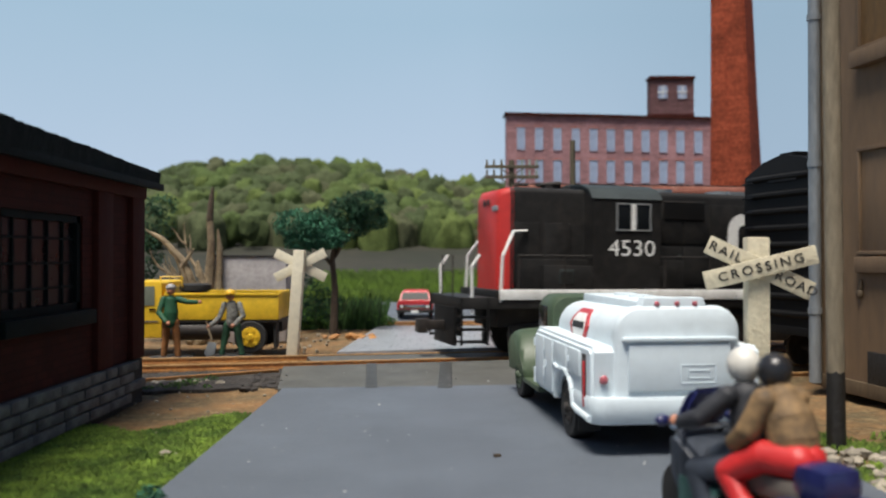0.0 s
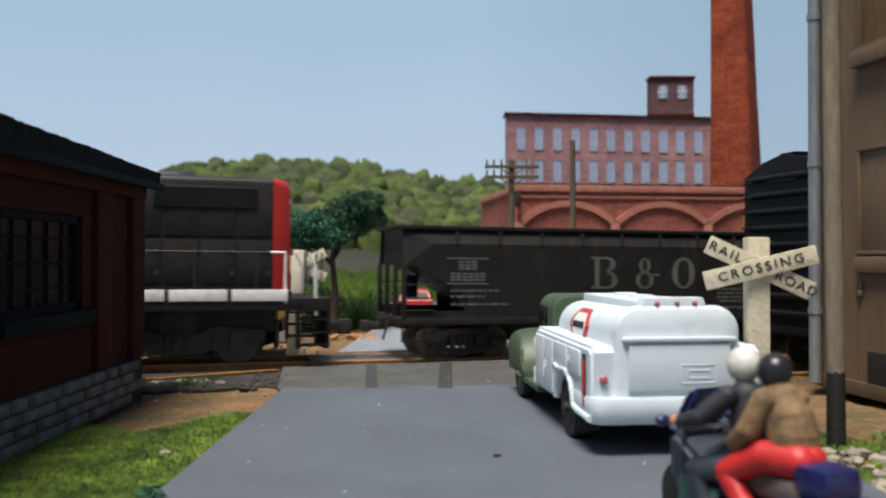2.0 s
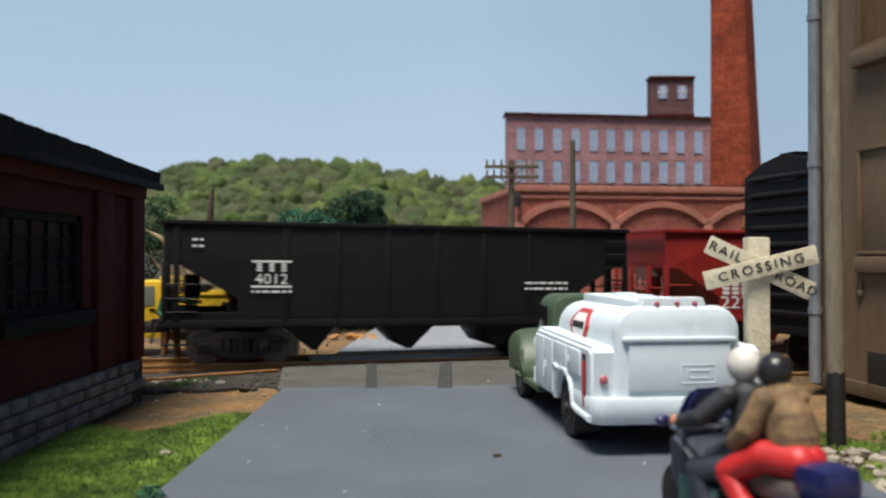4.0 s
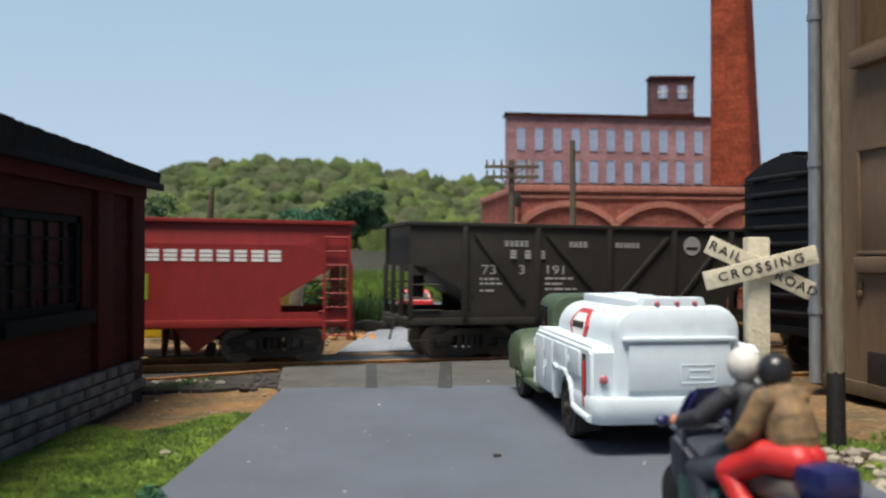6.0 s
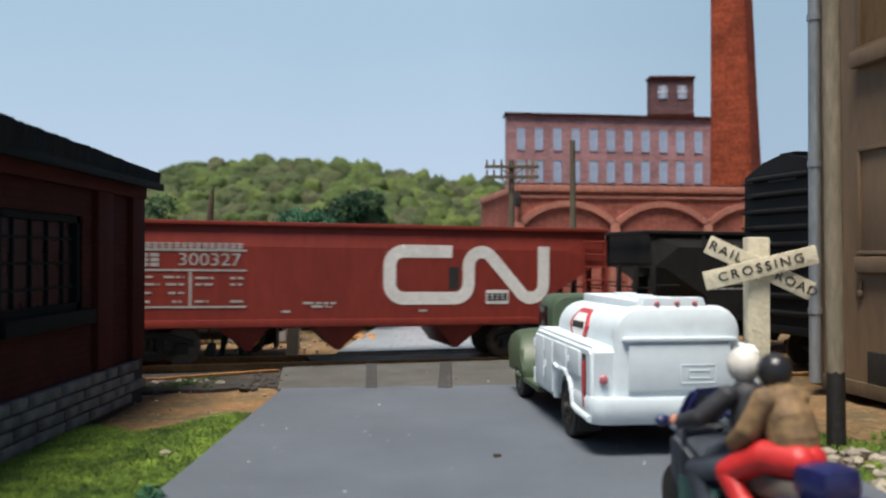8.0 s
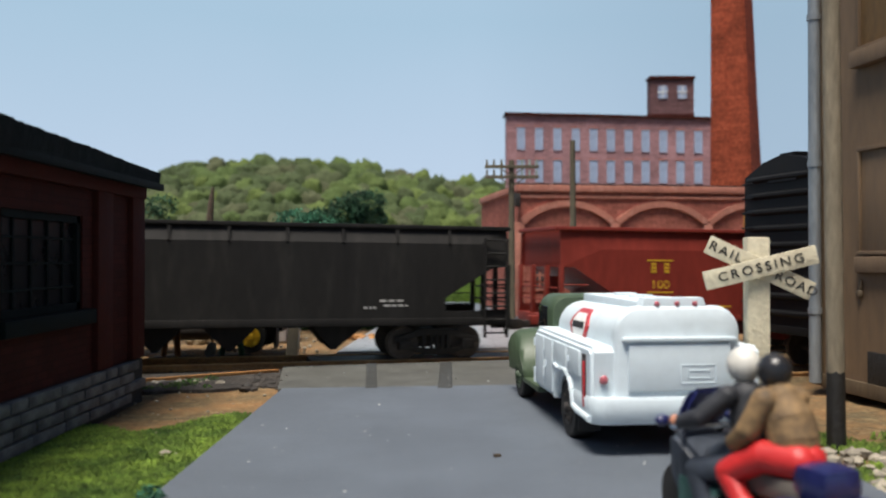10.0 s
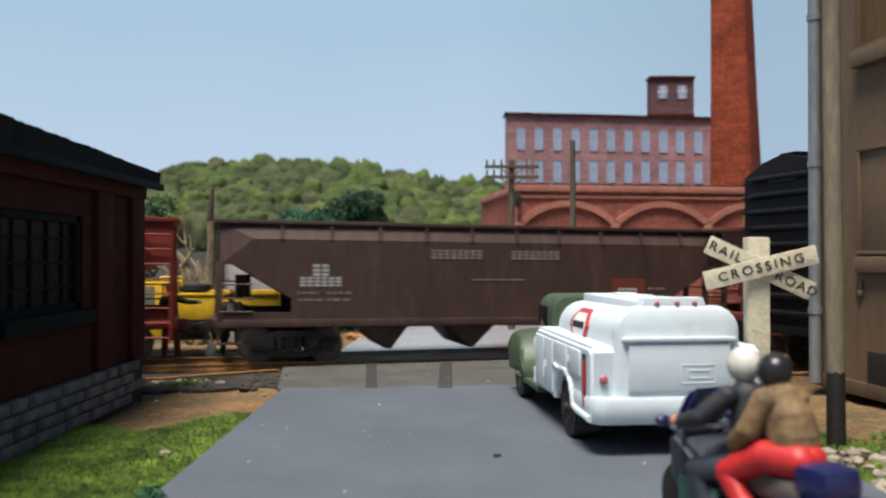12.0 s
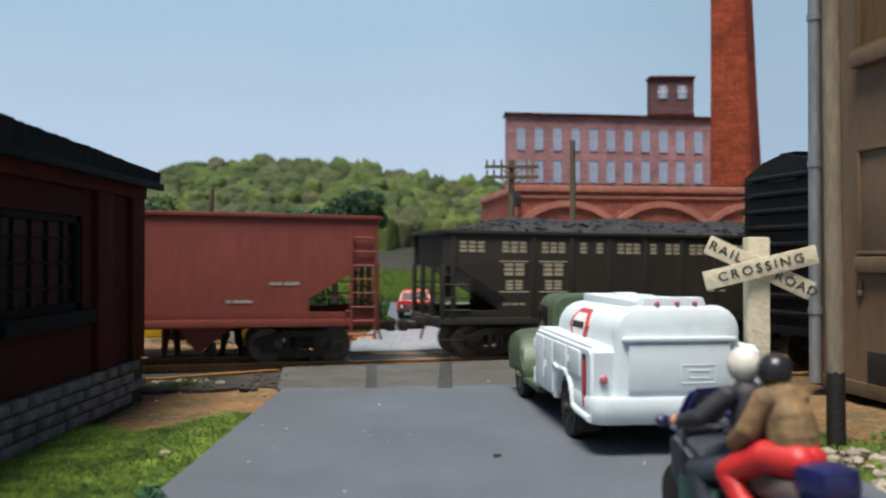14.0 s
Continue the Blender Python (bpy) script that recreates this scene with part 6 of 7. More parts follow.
def motorcycle():
    t = thing("motorcycle", BIKE, "dark blue touring motorcycle with cases, behind the truck", "motorcycle")
    for y in (-0.75, 0.95):
        road_wheel(t, 0, y, 0.34, 0.16, CHROME, 1)
    bm = B()
    ball(bm, (0, 0.25, 0.78), 0.3, 3, (0.62, 1.3, 0.75))
    part("fuel_tank", bm, BIKE_GREY, t)
    bm = B()
    loft(bm, [[(-0.20, 0.45, 0.3), (0.20, 0.45, 0.3), (0.22, 0.45, 0.75), (-0.22, 0.45, 0.75)], [(-0.24, 0.75, 0.35), (0.24, 0.75, 0.35), (0.3, 0.75, 1.0), (-0.3, 0.75, 1.0)], [(-0.14, 1.05, 0.55), (0.14, 1.05, 0.55), (0.2, 0.98, 0.98), (-0.2, 0.98, 0.98)]])
    bmesh.ops.bevel(bm, geom=bm.edges[:], offset=0.06, segments=3, affect="EDGES")
    fairing = part("fairing", bm, BIKE_GREY, t, angle=60)
    bm = B()
    loft(bm, [[(-0.22, 0.72, 1.06), (0.26, 0.72, 1.06), (0.26, 0.84, 1.06), (-0.22, 0.84, 1.06)], [(-0.25, 0.66, 1.26), (0.28, 0.66, 1.26), (0.28, 0.78, 1.26), (-0.25, 0.78, 1.26)], [(-0.17, 0.60, 1.43), (0.2, 0.60, 1.43), (0.2, 0.7, 1.43), (-0.17, 0.7, 1.43)]])
    bmesh.ops.bevel(bm, geom=bm.edges[:], offset=0.04, segments=2, affect="EDGES")
    part("windshield", bm, BIKE_BLUE, t, "glossy dark blue windshield", angle=60)
    bm = B()
    tube(bm, [(-0.46, 0.55, 1.12), (-0.2, 0.72, 1.05), (0.2, 0.72, 1.05), (0.46, 0.55, 1.12)], 0.03, 8)
    bars = part("handlebar", bm, CHROME, t)
    for s in (-1, 1):
        part("mirror", ball(B(), (s * 0.40, 0.80, 1.12), 0.075, 2, (1.1, 0.8, 0.75)), BIKE_BLUE, bars)
        part("lower_fairing", box(B(), s * 0.2 - 0.08, s * 0.2 + 0.08, 0.2, 0.75, 0.28, 0.62, 0.05), BIKE_TEAL, t)
        part("engine", cyl(B(), (s * 0.05, 0.15, 0.42), (s * 0.32, 0.15, 0.42), 0.17, 0.14, 14), CHROME, t)
        part("exhaust", tube(B(), [(s * 0.22, 0.3, 0.25), (s * 0.24, -0.9, 0.27)], 0.055, 10), CHROME, t)
        bm = B()
        box(bm, s * 0.27 - 0.12, s * 0.27 + 0.12, -1.08, -0.55, 0.42, 0.76, 0.09)
        part("pannier", bm, BIKE_BLUE, t, "rounded dark blue case")
    bm = B()
    box(bm, -0.19, 0.19, -0.75, 0.1, 0.66, 0.86, 0.07)
    part("saddle", bm, BAG_GREY, t)
    bm = B()
    box(bm, -0.21, 0.21, -0.98, -0.60, 0.72, 1.04, 0.12)
    part("top_case", bm, BIKE_BLUE, t)
    part("rear_mudguard", box(B(), -0.1, 0.1, -1.12, -0.5, 0.55, 0.68, 0.04), BIKE_BLUE, t)
    tail = part("tail_lamp", box(B(), -0.12, 0.12, -1.24, -1.17, 0.6, 0.7, 0.02), RED_LENS, t)


motorcycle()


def figures_on_bike():
    # driver
    body = B()
    limb(body, [(0, -0.02, 0.85), (0.0, 0.05, 1.15), (0.0, 0.12, 1.42)], [0.18, 0.18, 0.165])
    for s in (-1, 1):
        limb(body, [(s * 0.2, 0.13, 1.44), (s * 0.38, 0.28, 1.24), (s * 0.40, 0.52, 1.16)], [0.1, 0.085, 0.065])
    legs = B()
    for s in (-1, 1):
        limb(legs, [(s * 0.12, 0.0, 0.84), (s * 0.30, 0.42, 0.74), (s * 0.28, 0.28, 0.32)], [0.13, 0.11, 0.08])
    helmet = ball(B(), (0.0, 0.16, 1.70), 0.148, 3, (0.95, 1.05, 1.12))
    fists = B()
    for s in (-1, 1):
        ball(fists, (s * 0.42, 0.57, 1.16), 0.06, 2)
    piece([(body, JACKET_DARK), (legs, BIKE_GREY), (helmet, HELMET_WHITE), (fists, SKIN)], "figurine", "painted toy rider with white helmet and dark jacket", "figurine", BIKE, "figurines")
    # pillion
    body = B()
    limb(body, [(0.03, -0.44, 0.98), (0.03, -0.40, 1.14), (0.03, -0.35, 1.30), (0.03, -0.27, 1.45)], [0.19, 0.215, 0.21, 0.165], 14)
    for s in (-1, 1):
        limb(body, [(s * 0.17 + 0.02, -0.27, 1.46), (s * 0.25, -0.18, 1.20), (s * 0.2, 0.04, 1.05)], [0.11, 0.10, 0.08])
    legs = B()
    for s in (-1, 1):
        limb(legs, [(s * 0.05, -0.54, 1.0), (s * 0.17, -0.28, 1.0), (s * 0.27, 0.04, 0.80), (s * 0.28, -0.14, 0.60), (s * 0.27, -0.40, 0.42)], [0.155, 0.14, 0.115, 0.095, 0.085])
    helmet = ball(B(), (0.03, -0.19, 1.69), 0.142, 3, (1.0, 1.08, 1.08))
    piece([(body, JACKET_BROWN), (legs, TROUSERS_RED), (helmet, HELMET_BLACK)], "figurine", "painted toy passenger with brown jacket and red trousers", "figurine", BIKE, "figurines")


figures_on_bike()


# ---- beyond the main track ----
def dump_truck():
    t = thing("work_truck", at(-7.8, 24.6, -0.02, 1.5), "yellow flatbed work truck with low sides, parked", "truck")
    # local: x to the right is its rear
    bm = B()
    prism(bm, [(-1.55, 0.42), (-1.55, 1.18), (-1.35, 1.26), (-1.1, 1.95), (-0.95, 2.0), (-0.12, 2.0), (-0.05, 1.95), (-0.05, 0.42)], -1.0, 1.0, 0.05)
    cab = part("cab", bm, YELLOW, t)
    part("side_window", prism(B(), [(-1.0, 1.32), (-0.85, 1.86), (-0.25, 1.86), (-0.25, 1.32)], -1.015, -0.99), PALE_GLASS, cab, "window with a pale reflection painted in")
    bm = B()
    prism(bm, [(-2.9, 0.5), (-2.9, 1.15), (-1.55, 1.25), (-1.55, 0.42)], -0.9, 0.9, 0.06)
    part("hood", bm, YELLOW, cab)
    part("door_line", box(B(), -1.45, -0.15, -1.02, -1.0, 0.86, 0.9), BAG_GREY, cab)
    part("handle", box(B(), -0.4, -0.22, -1.03, -1.0, 1.2, 1.24), CHROME, cab)
    for y in (-1.1, 1.02):
        part("side_board", box(B(), 0.06, 3.2, y, y + 0.08, 0.93, 1.68, 0.025), YELLOW, t)
        part("side_rail", box(B(), 0.04, 3.22, y - 0.03, y + 0.11, 1.60, 1.68, 0.02), YELLOW, t)
    part("head_board", box(B(), 0.05, 0.13, -1.02, 1.02, 0.93, 1.85, 0.02), YELLOW, t)
    part("tail_board", box(B(), 3.12, 3.2, -1.02, 1.02, 0.93, 1.68, 0.02), YELLOW, t)
    part("bed", box(B(), 0.05, 3.2, -1.08, 1.08, 0.86, 0.94), STEEL_BLACK, t)
    part("frame", box(B(), -2.7, 3.2, -0.5, 0.5, 0.55, 0.86), STEEL_BLACK, t)
    part("fuel_drum", cyl(B(), (0.15, -0.85, 0.62), (1.75, -0.85, 0.62), 0.27, n=16), STEEL_BLACK, t)
    part("mud_flap", box(B(), 3.05, 3.12, -1.0, -0.55, 0.15, 0.85), TYRE, t)
    part("spare_wheel", loft(B(), [[(0.72 + rr * math.cos(a), -0.4 + rr * math.sin(a), z) for a in [k * math.pi / 10 for k in range(20)]] for rr, z in ((0.34, 1.68), (0.44, 1.73), (0.44, 1.88), (0.34, 1.92))]), TYRE, t)
    bm = B()
    tube(bm, [(-0.15, -0.8, 2.0), (-0.15, -0.8, 2.12), (0.45, -0.8, 2.12), (0.45, -0.8, 1.85)], 0.025)
    part("rack", bm, YELLOW, t)
    for y, s in ((-0.98, -1), (0.98, 1)):
        for x, r in ((2.42, 0.45), (-2.0, 0.45)):
            w = road_wheel(t, x, y, r, 0.25, YELLOW, 1)
            w.matrix_basis = at(x, y, r, 90 * s)


# cab glass with its pale reflection set as base colour
PALE_GLASS = mat("pale_glass", (0.22, 0.25, 0.2), 0.15, 0, 0.3, 3, 1, 0)
dump_truck()

GREEN_COAT = mat("green_coat", (0.01, 0.085, 0.035), 0.7, 0, 0.3, 8, 2, 0.2)
OCHRE_TROUSERS = mat("ochre_trousers", (0.27, 0.11, 0.03), 0.8, 0, 0.3, 8, 2, 0.2)
PLAID = mat("grey_plaid", (0.25, 0.25, 0.22), 0.8, 0, 0.6, 16, 4, 0.2, other=(0.1, 0.1, 0.09))
GREEN_TROUSERS = mat("green_trousers", (0.03, 0.10, 0.05), 0.8, 0, 0.3, 8, 2, 0.2)
HAT_YELLOW = mat("yellow_hat", (0.7, 0.42, 0.02), 0.4, 0, 0.15, 8, 2, 0.1)
HAT_GREY = mat("grey_hat", (0.35, 0.34, 0.33), 0.5, 0, 0.2, 8, 2, 0.1)


def pebble_base(bm):
    return cyl(bm, (0, 0, -0.03), (0, 0, 0.03), 0.62, 0.55, 14)


def workers():
    legs = B()
    for s in (-1, 1):
        limb(legs, [(s * 0.11, 0, 0.95), (s * 0.15, 0.02, 0.5), (s * 0.19, 0, 0.06)], [0.117, 0.094, 0.078])
    coat = B()
    limb(coat, [(0, 0, 0.95), (0, 0, 1.2), (0, 0, 1.52)], [0.187, 0.195, 0.148], 14)
    limb(coat, [(0.2, 0, 1.55), (0.45, -0.05, 1.48), (0.72, -0.1, 1.48)], [0.086, 0.070, 0.058])
    limb(coat, [(-0.2, 0, 1.55), (-0.28, -0.12, 1.2), (-0.05, -0.28, 0.98)], [0.086, 0.078, 0.062])
    face = B()
    ball(face, (0, -0.02, 1.78), 0.12, 2)
    ball(face, (0.8, -0.1, 1.48), 0.06, 1)
    ball(face, (0.02, -0.3, 0.93), 0.065, 1)
    hat = ball(B(), (0, -0.01, 1.86), 0.135, 2, (1, 1.1, 0.8))
    piece([(legs, OCHRE_TROUSERS), (coat, GREEN_COAT), (face, SKIN), (hat, HAT_GREY), (pebble_base(B()), MORTAR)], "figurine", "painted toy worker in green coat pointing an arm", "figurine", at(-7.25, 22.6, -0.02, 0), "figurines")
    legs = B()
    for s in (-1, 1):
        limb(legs, [(s * 0.12, 0, 0.85), (s * 0.2, 0.02, 0.45), (s * 0.27, 0, 0.07)], [0.117, 0.090, 0.078])
    coat = B()
    limb(coat, [(0, 0, 0.9), (0.03, 0, 1.1), (0.0, -0.03, 1.38)], [0.164, 0.172, 0.140], 14)
    limb(coat, [(0.2, 0, 1.4), (0.33, -0.1, 1.1), (0.15, -0.28, 0.88)], [0.078, 0.070, 0.058])
    limb(coat, [(-0.2, 0, 1.4), (-0.3, -0.15, 1.05), (-0.5, -0.25, 0.85)], [0.078, 0.070, 0.058])
    face = B()
    ball(face, (-0.04, -0.05, 1.62), 0.115, 2)
    ball(face, (0.1, -0.32, 0.85), 0.06, 1)
    ball(face, (-0.56, -0.27, 0.82), 0.06, 1)
    hat = cyl(ball(B(), (-0.04, -0.03, 1.7), 0.14, 2, (1, 1.1, 0.8)), (-0.06, -0.05, 1.68), (-0.06, -0.05, 1.7), 0.19, n=14)
    piece([(legs, GREEN_TROUSERS), (coat, PLAID), (face, SKIN), (hat, HAT_YELLOW), (pebble_base(B()), MORTAR)], "figurine", "painted toy worker in plaid jacket and yellow hard hat", "figurine", at(-5.70, 22.9, -0.02, 0), "figurines")
    t = thing("shovel", at(-6.22, 22.62, 0, 0), "wooden-handled shovel held by the worker", "shovel")
    part("shaft", tube(B(), [(-0.1, 0, 0.95), (0.08, -0.02, 0.38)], 0.03, 8), DEAD, t)
    part("blade", prism(B(), [(-0.02, 0.40), (0.2, 0.36), (0.14, 0.06), (-0.06, -0.02), (-0.14, 0.1)], -0.05, -0.01, 0.01), ZINC, t)


workers()


def plain_post_sign():
    t = crossbuck(at(-4.22, 24.0, 0, 176) @ pose(0, 0, 0, 0, -4, 0), "plain back of a cream crossbuck leaning slightly", True, 0.97, (22, -31), CLEAN_CREAM)


plain_post_sign()


def pickup():
    t = thing("pickup", at(-1.2, 36.0, 0.0, 0) @ Matrix.Scale(0.77, 4), "small red pickup with chrome grille facing the crossing", "pickup truck")
    bm = B()
    loft(bm, [[(x * w, y, z) for x, z in ((-0.98, 0.42), (-1.0, 0.8), (-0.92, 1.02), (0.92, 1.02), (1.0, 0.8), (0.98, 0.42))] for y, w in ((0, 0.97), (0.1, 1.0), (4.2, 1.0), (4.4, 0.94))])
    body = part("body", bm, RED, t)
    bm = B()
    loft(bm, [[(-0.92, 0.5, 1.0), (0.92, 0.5, 1.0), (0.92, 2.9, 1.0), (-0.92, 2.9, 1.0)], [(-0.72, 0.85, 1.52), (0.72, 0.85, 1.52), (0.72, 2.3, 1.52), (-0.72, 2.3, 1.52)], [(-0.62, 0.98, 1.58), (0.62, 0.98, 1.58), (0.62, 2.2, 1.58), (-0.62, 2.2, 1.58)]])
    cab = part("cab", bm, RED, t)
    part("windshield", loft(B(), [[(-0.78, 0.52, 1.08), (0.78, 0.52, 1.08), (0.68, 0.78, 1.45), (-0.68, 0.78, 1.45)], [(-0.78, 0.6, 1.08), (0.78, 0.6, 1.08), (0.68, 0.86, 1.45), (-0.68, 0.86, 1.45)]]), INK, cab)
    part("grille", box(B(), -0.88, 0.88, -0.03, 0.02, 0.62, 0.82, 0.02), CHROME, body)
    part("bumper", box(B(), -1.0, 1.0, -0.12, 0.0, 0.38, 0.55, 0.04), STEEL_BLACK, t)
    part("plate", box(B(), -0.2, 0.2, -0.15, -0.11, 0.38, 0.52), WHITE, t)
    for s in (-1, 1):
        part("headlamp", cyl(B(), (s * 0.72, -0.05, 0.72), (s * 0.72, 0.0, 0.72), 0.09, n=12), WHITE, body)
        for y in (0.9, 3.5):
            road_wheel(t, s * 0.85, y, 0.34, 0.22, CHROME, s)


pickup()


def telephone_pole():
    t = thing("telephone_pole", at(2.55, 31.5, 0), "dark wooden telephone pole with two crossarms and insulators", "telephone pole")
    part("pole", cyl(B(), (0, 0, -0.2), (0, 0, 6.25), 0.14, 0.10, 10), POLE_FAR, t)
    for z, w in ((6.0, 1.0), (5.62, 1.0)):
        arm = part("crossarm", box(B(), -w, w, -0.16, -0.06, z - 0.06, z + 0.06, 0.01), POLE_FAR, t)
        for x in (-0.92, -0.66, -0.38, 0.38, 0.66, 0.92):
            part("insulator", cyl(B(), (x, -0.11, z + 0.05), (x, -0.11, z + 0.26), 0.045, 0.035, 8), PALE_INSULATOR if x > 0 else POLE_FAR, arm)
        bm = B()
        tube(bm, [(-0.5, -0.15, z - 0.02), (0, -0.15, z - 0.35)], 0.025)
        tube(bm, [(0.5, -0.15, z - 0.02), (0, -0.15, z - 0.35)], 0.025)
        part("brace", bm, POLE_FAR, arm)
    t = thing("bare_pole", at(4.98, 32.3, 0), "bare olive wooden pole before the brick hall", "pole")
    part("pole", cyl(B(), (0, 0, -0.2), (-0.04, 0, 7.1), 0.15, 0.10, 10), POLE_FAR, t)


PALE_INSULATOR = mat("pale_insulator", (0.30, 0.36, 0.33), 0.3, 0, 0.2, 10, 2, 0)
telephone_pole()


def near_pole():
    t = thing("utility_pole", at(5.72, 12.35, 0), "grey weathered utility pole with pitch black foot", "utility pole")
    bm = B()
    rings = []
    rng = random.Random(2)
    for z, r in ((0.95, 0.125), (2, 0.125), (4, 0.122), (6, 0.12), (9, 0.115)):
        rings.append([(-0.008 * z + r * math.cos(a) * rng.uniform(0.95, 1.05), r * math.sin(a), z) for a in [k * math.pi / 8 for k in range(16)]])
    loft(bm, rings)
    part("shaft", bm, POLE, t)
    bm = B()
    rings = []
    for z, r in ((-0.3, 0.135), (0.4, 0.132), (0.8, 0.13), (0.98, 0.127)):
        rings.append([(-0.008 * z + r * math.cos(a), r * math.sin(a), z + (rng.uniform(-0.02, 0.03) if z > 0.9 else 0)) for a in [k * math.pi / 8 for k in range(16)]])
    loft(bm, rings)
    part("foot", bm, PITCH, t, "pitch black tarred foot")


near_pole()


def grey_block():
    t = thing("grey_shed", at(-5.7, 27.5, 0, 2), "plain pale grey panelled shed behind the truck", "shed")
    part("body", box(B(), -1.85, 0.6, 0, 1.6, -0.1, 2.68, 0.02), GREYBOX, t)
    part("roof_edge", box(B(), -1.88, 0.63, -0.04, 1.64, 2.66, 2.72, 0.015), MORTAR, t, "dark roof edge")


grey_block()


# ---- trees, grass and litter ----
def leaf_crown(bm, blobs, count, size, rng):
    """Many small leaf clumps on the skins of a few uneven masses."""
    for c, r, s in blobs:
        for k in range(int(count * r * r)):
            d = Vector((rng.gauss(0, 1), rng.gauss(0, 1), rng.gauss(0, 1))).normalized()
            rr = r * (0.62 + 0.42 * rng.random()) * (1 + 0.22 * noise.noise(d * 2.2 + Vector(c)))
            p = Vector(c) + Vector((d.x * s[0], d.y * s[1], d.z * s[2])) * rr
            e = size * rng.uniform(0.6, 1.5)
            u, v = Vector((rng.gauss(0, 1), rng.gauss(0, 1), rng.gauss(0, 1))).normalized(), Vector((rng.gauss(0, 1), rng.gauss(0, 1), rng.gauss(0, 1))).normalized()
            w = u.cross(v)
            a = [bm.verts.new(p + x) for x in (u * e, v * e, -u * e * 0.8, w * e)]
            bm.faces.new((a[0], a[1], a[3]))
            bm.faces.new((a[1], a[2], a[3]))
            bm.faces.new((a[0], a[3], a[2]))
    return bm


def green_tree():
    t = thing("tree", at(-4.15, 31.0, 0.28), "small tree with dense blue-green foliage", "tree")
    rng = random.Random(6)
    bm = B()
    limb(bm, [(0.15, 0, -0.5), (0.2, 0, 1.2), (0.1, 0, 2.3), (0.3, 0, 3.4)], [0.16, 0.12, 0.1, 0.06], 8)
    limb(bm, [(0.15, 0, 2.0), (-0.6, 0.1, 2.9), (-1.2, 0, 3.3)], [0.08, 0.06, 0.03], 6)
    limb(bm, [(0.2, 0, 2.4), (0.8, -0.1, 3.4), (1.2, 0, 4.1)], [0.08, 0.06, 0.03], 6)
    part("trunk", bm, BARK, t)
    bm = B()
    leaf_crown(bm, [((1.25, 0, 4.25), 0.72, (1.2, 1, 0.85)), ((0.55, 0.2, 4.0), 0.66, (1.1, 1, 0.9)), ((1.5, 0.1, 3.75), 0.6, (1.1, 1, 0.7)), ((-0.3, 0, 3.75), 0.55, (1.2, 1, 0.8)), ((0.75, 0, 3.4), 0.55, (1.2, 1, 0.7)), ((0.1, 0.1, 3.0), 0.45, (1.2, 1, 0.7))], 2900, 0.055, rng)
    crown = part("crown", bm, LEAF_DARK, t, "dark green crown", angle=10)
    bm = B()
    leaf_crown(bm, [((-1.25, -0.3, 3.55), 0.62, (1.25, 1, 0.85)), ((-0.45, -0.4, 3.5), 0.6, (1.2, 1, 0.8)), ((0.2, -0.4, 3.05), 0.5, (1.1, 1, 0.75)), ((-1.0, -0.3, 2.95), 0.55, (1.1, 1, 0.7)), ((-0.35, -0.4, 3.0), 0.5, (1.2, 1, 0.8))], 2900, 0.055, rng)
    part("crown", bm, LEAF, t, "blue-green lower crown", angle=10)


green_tree()


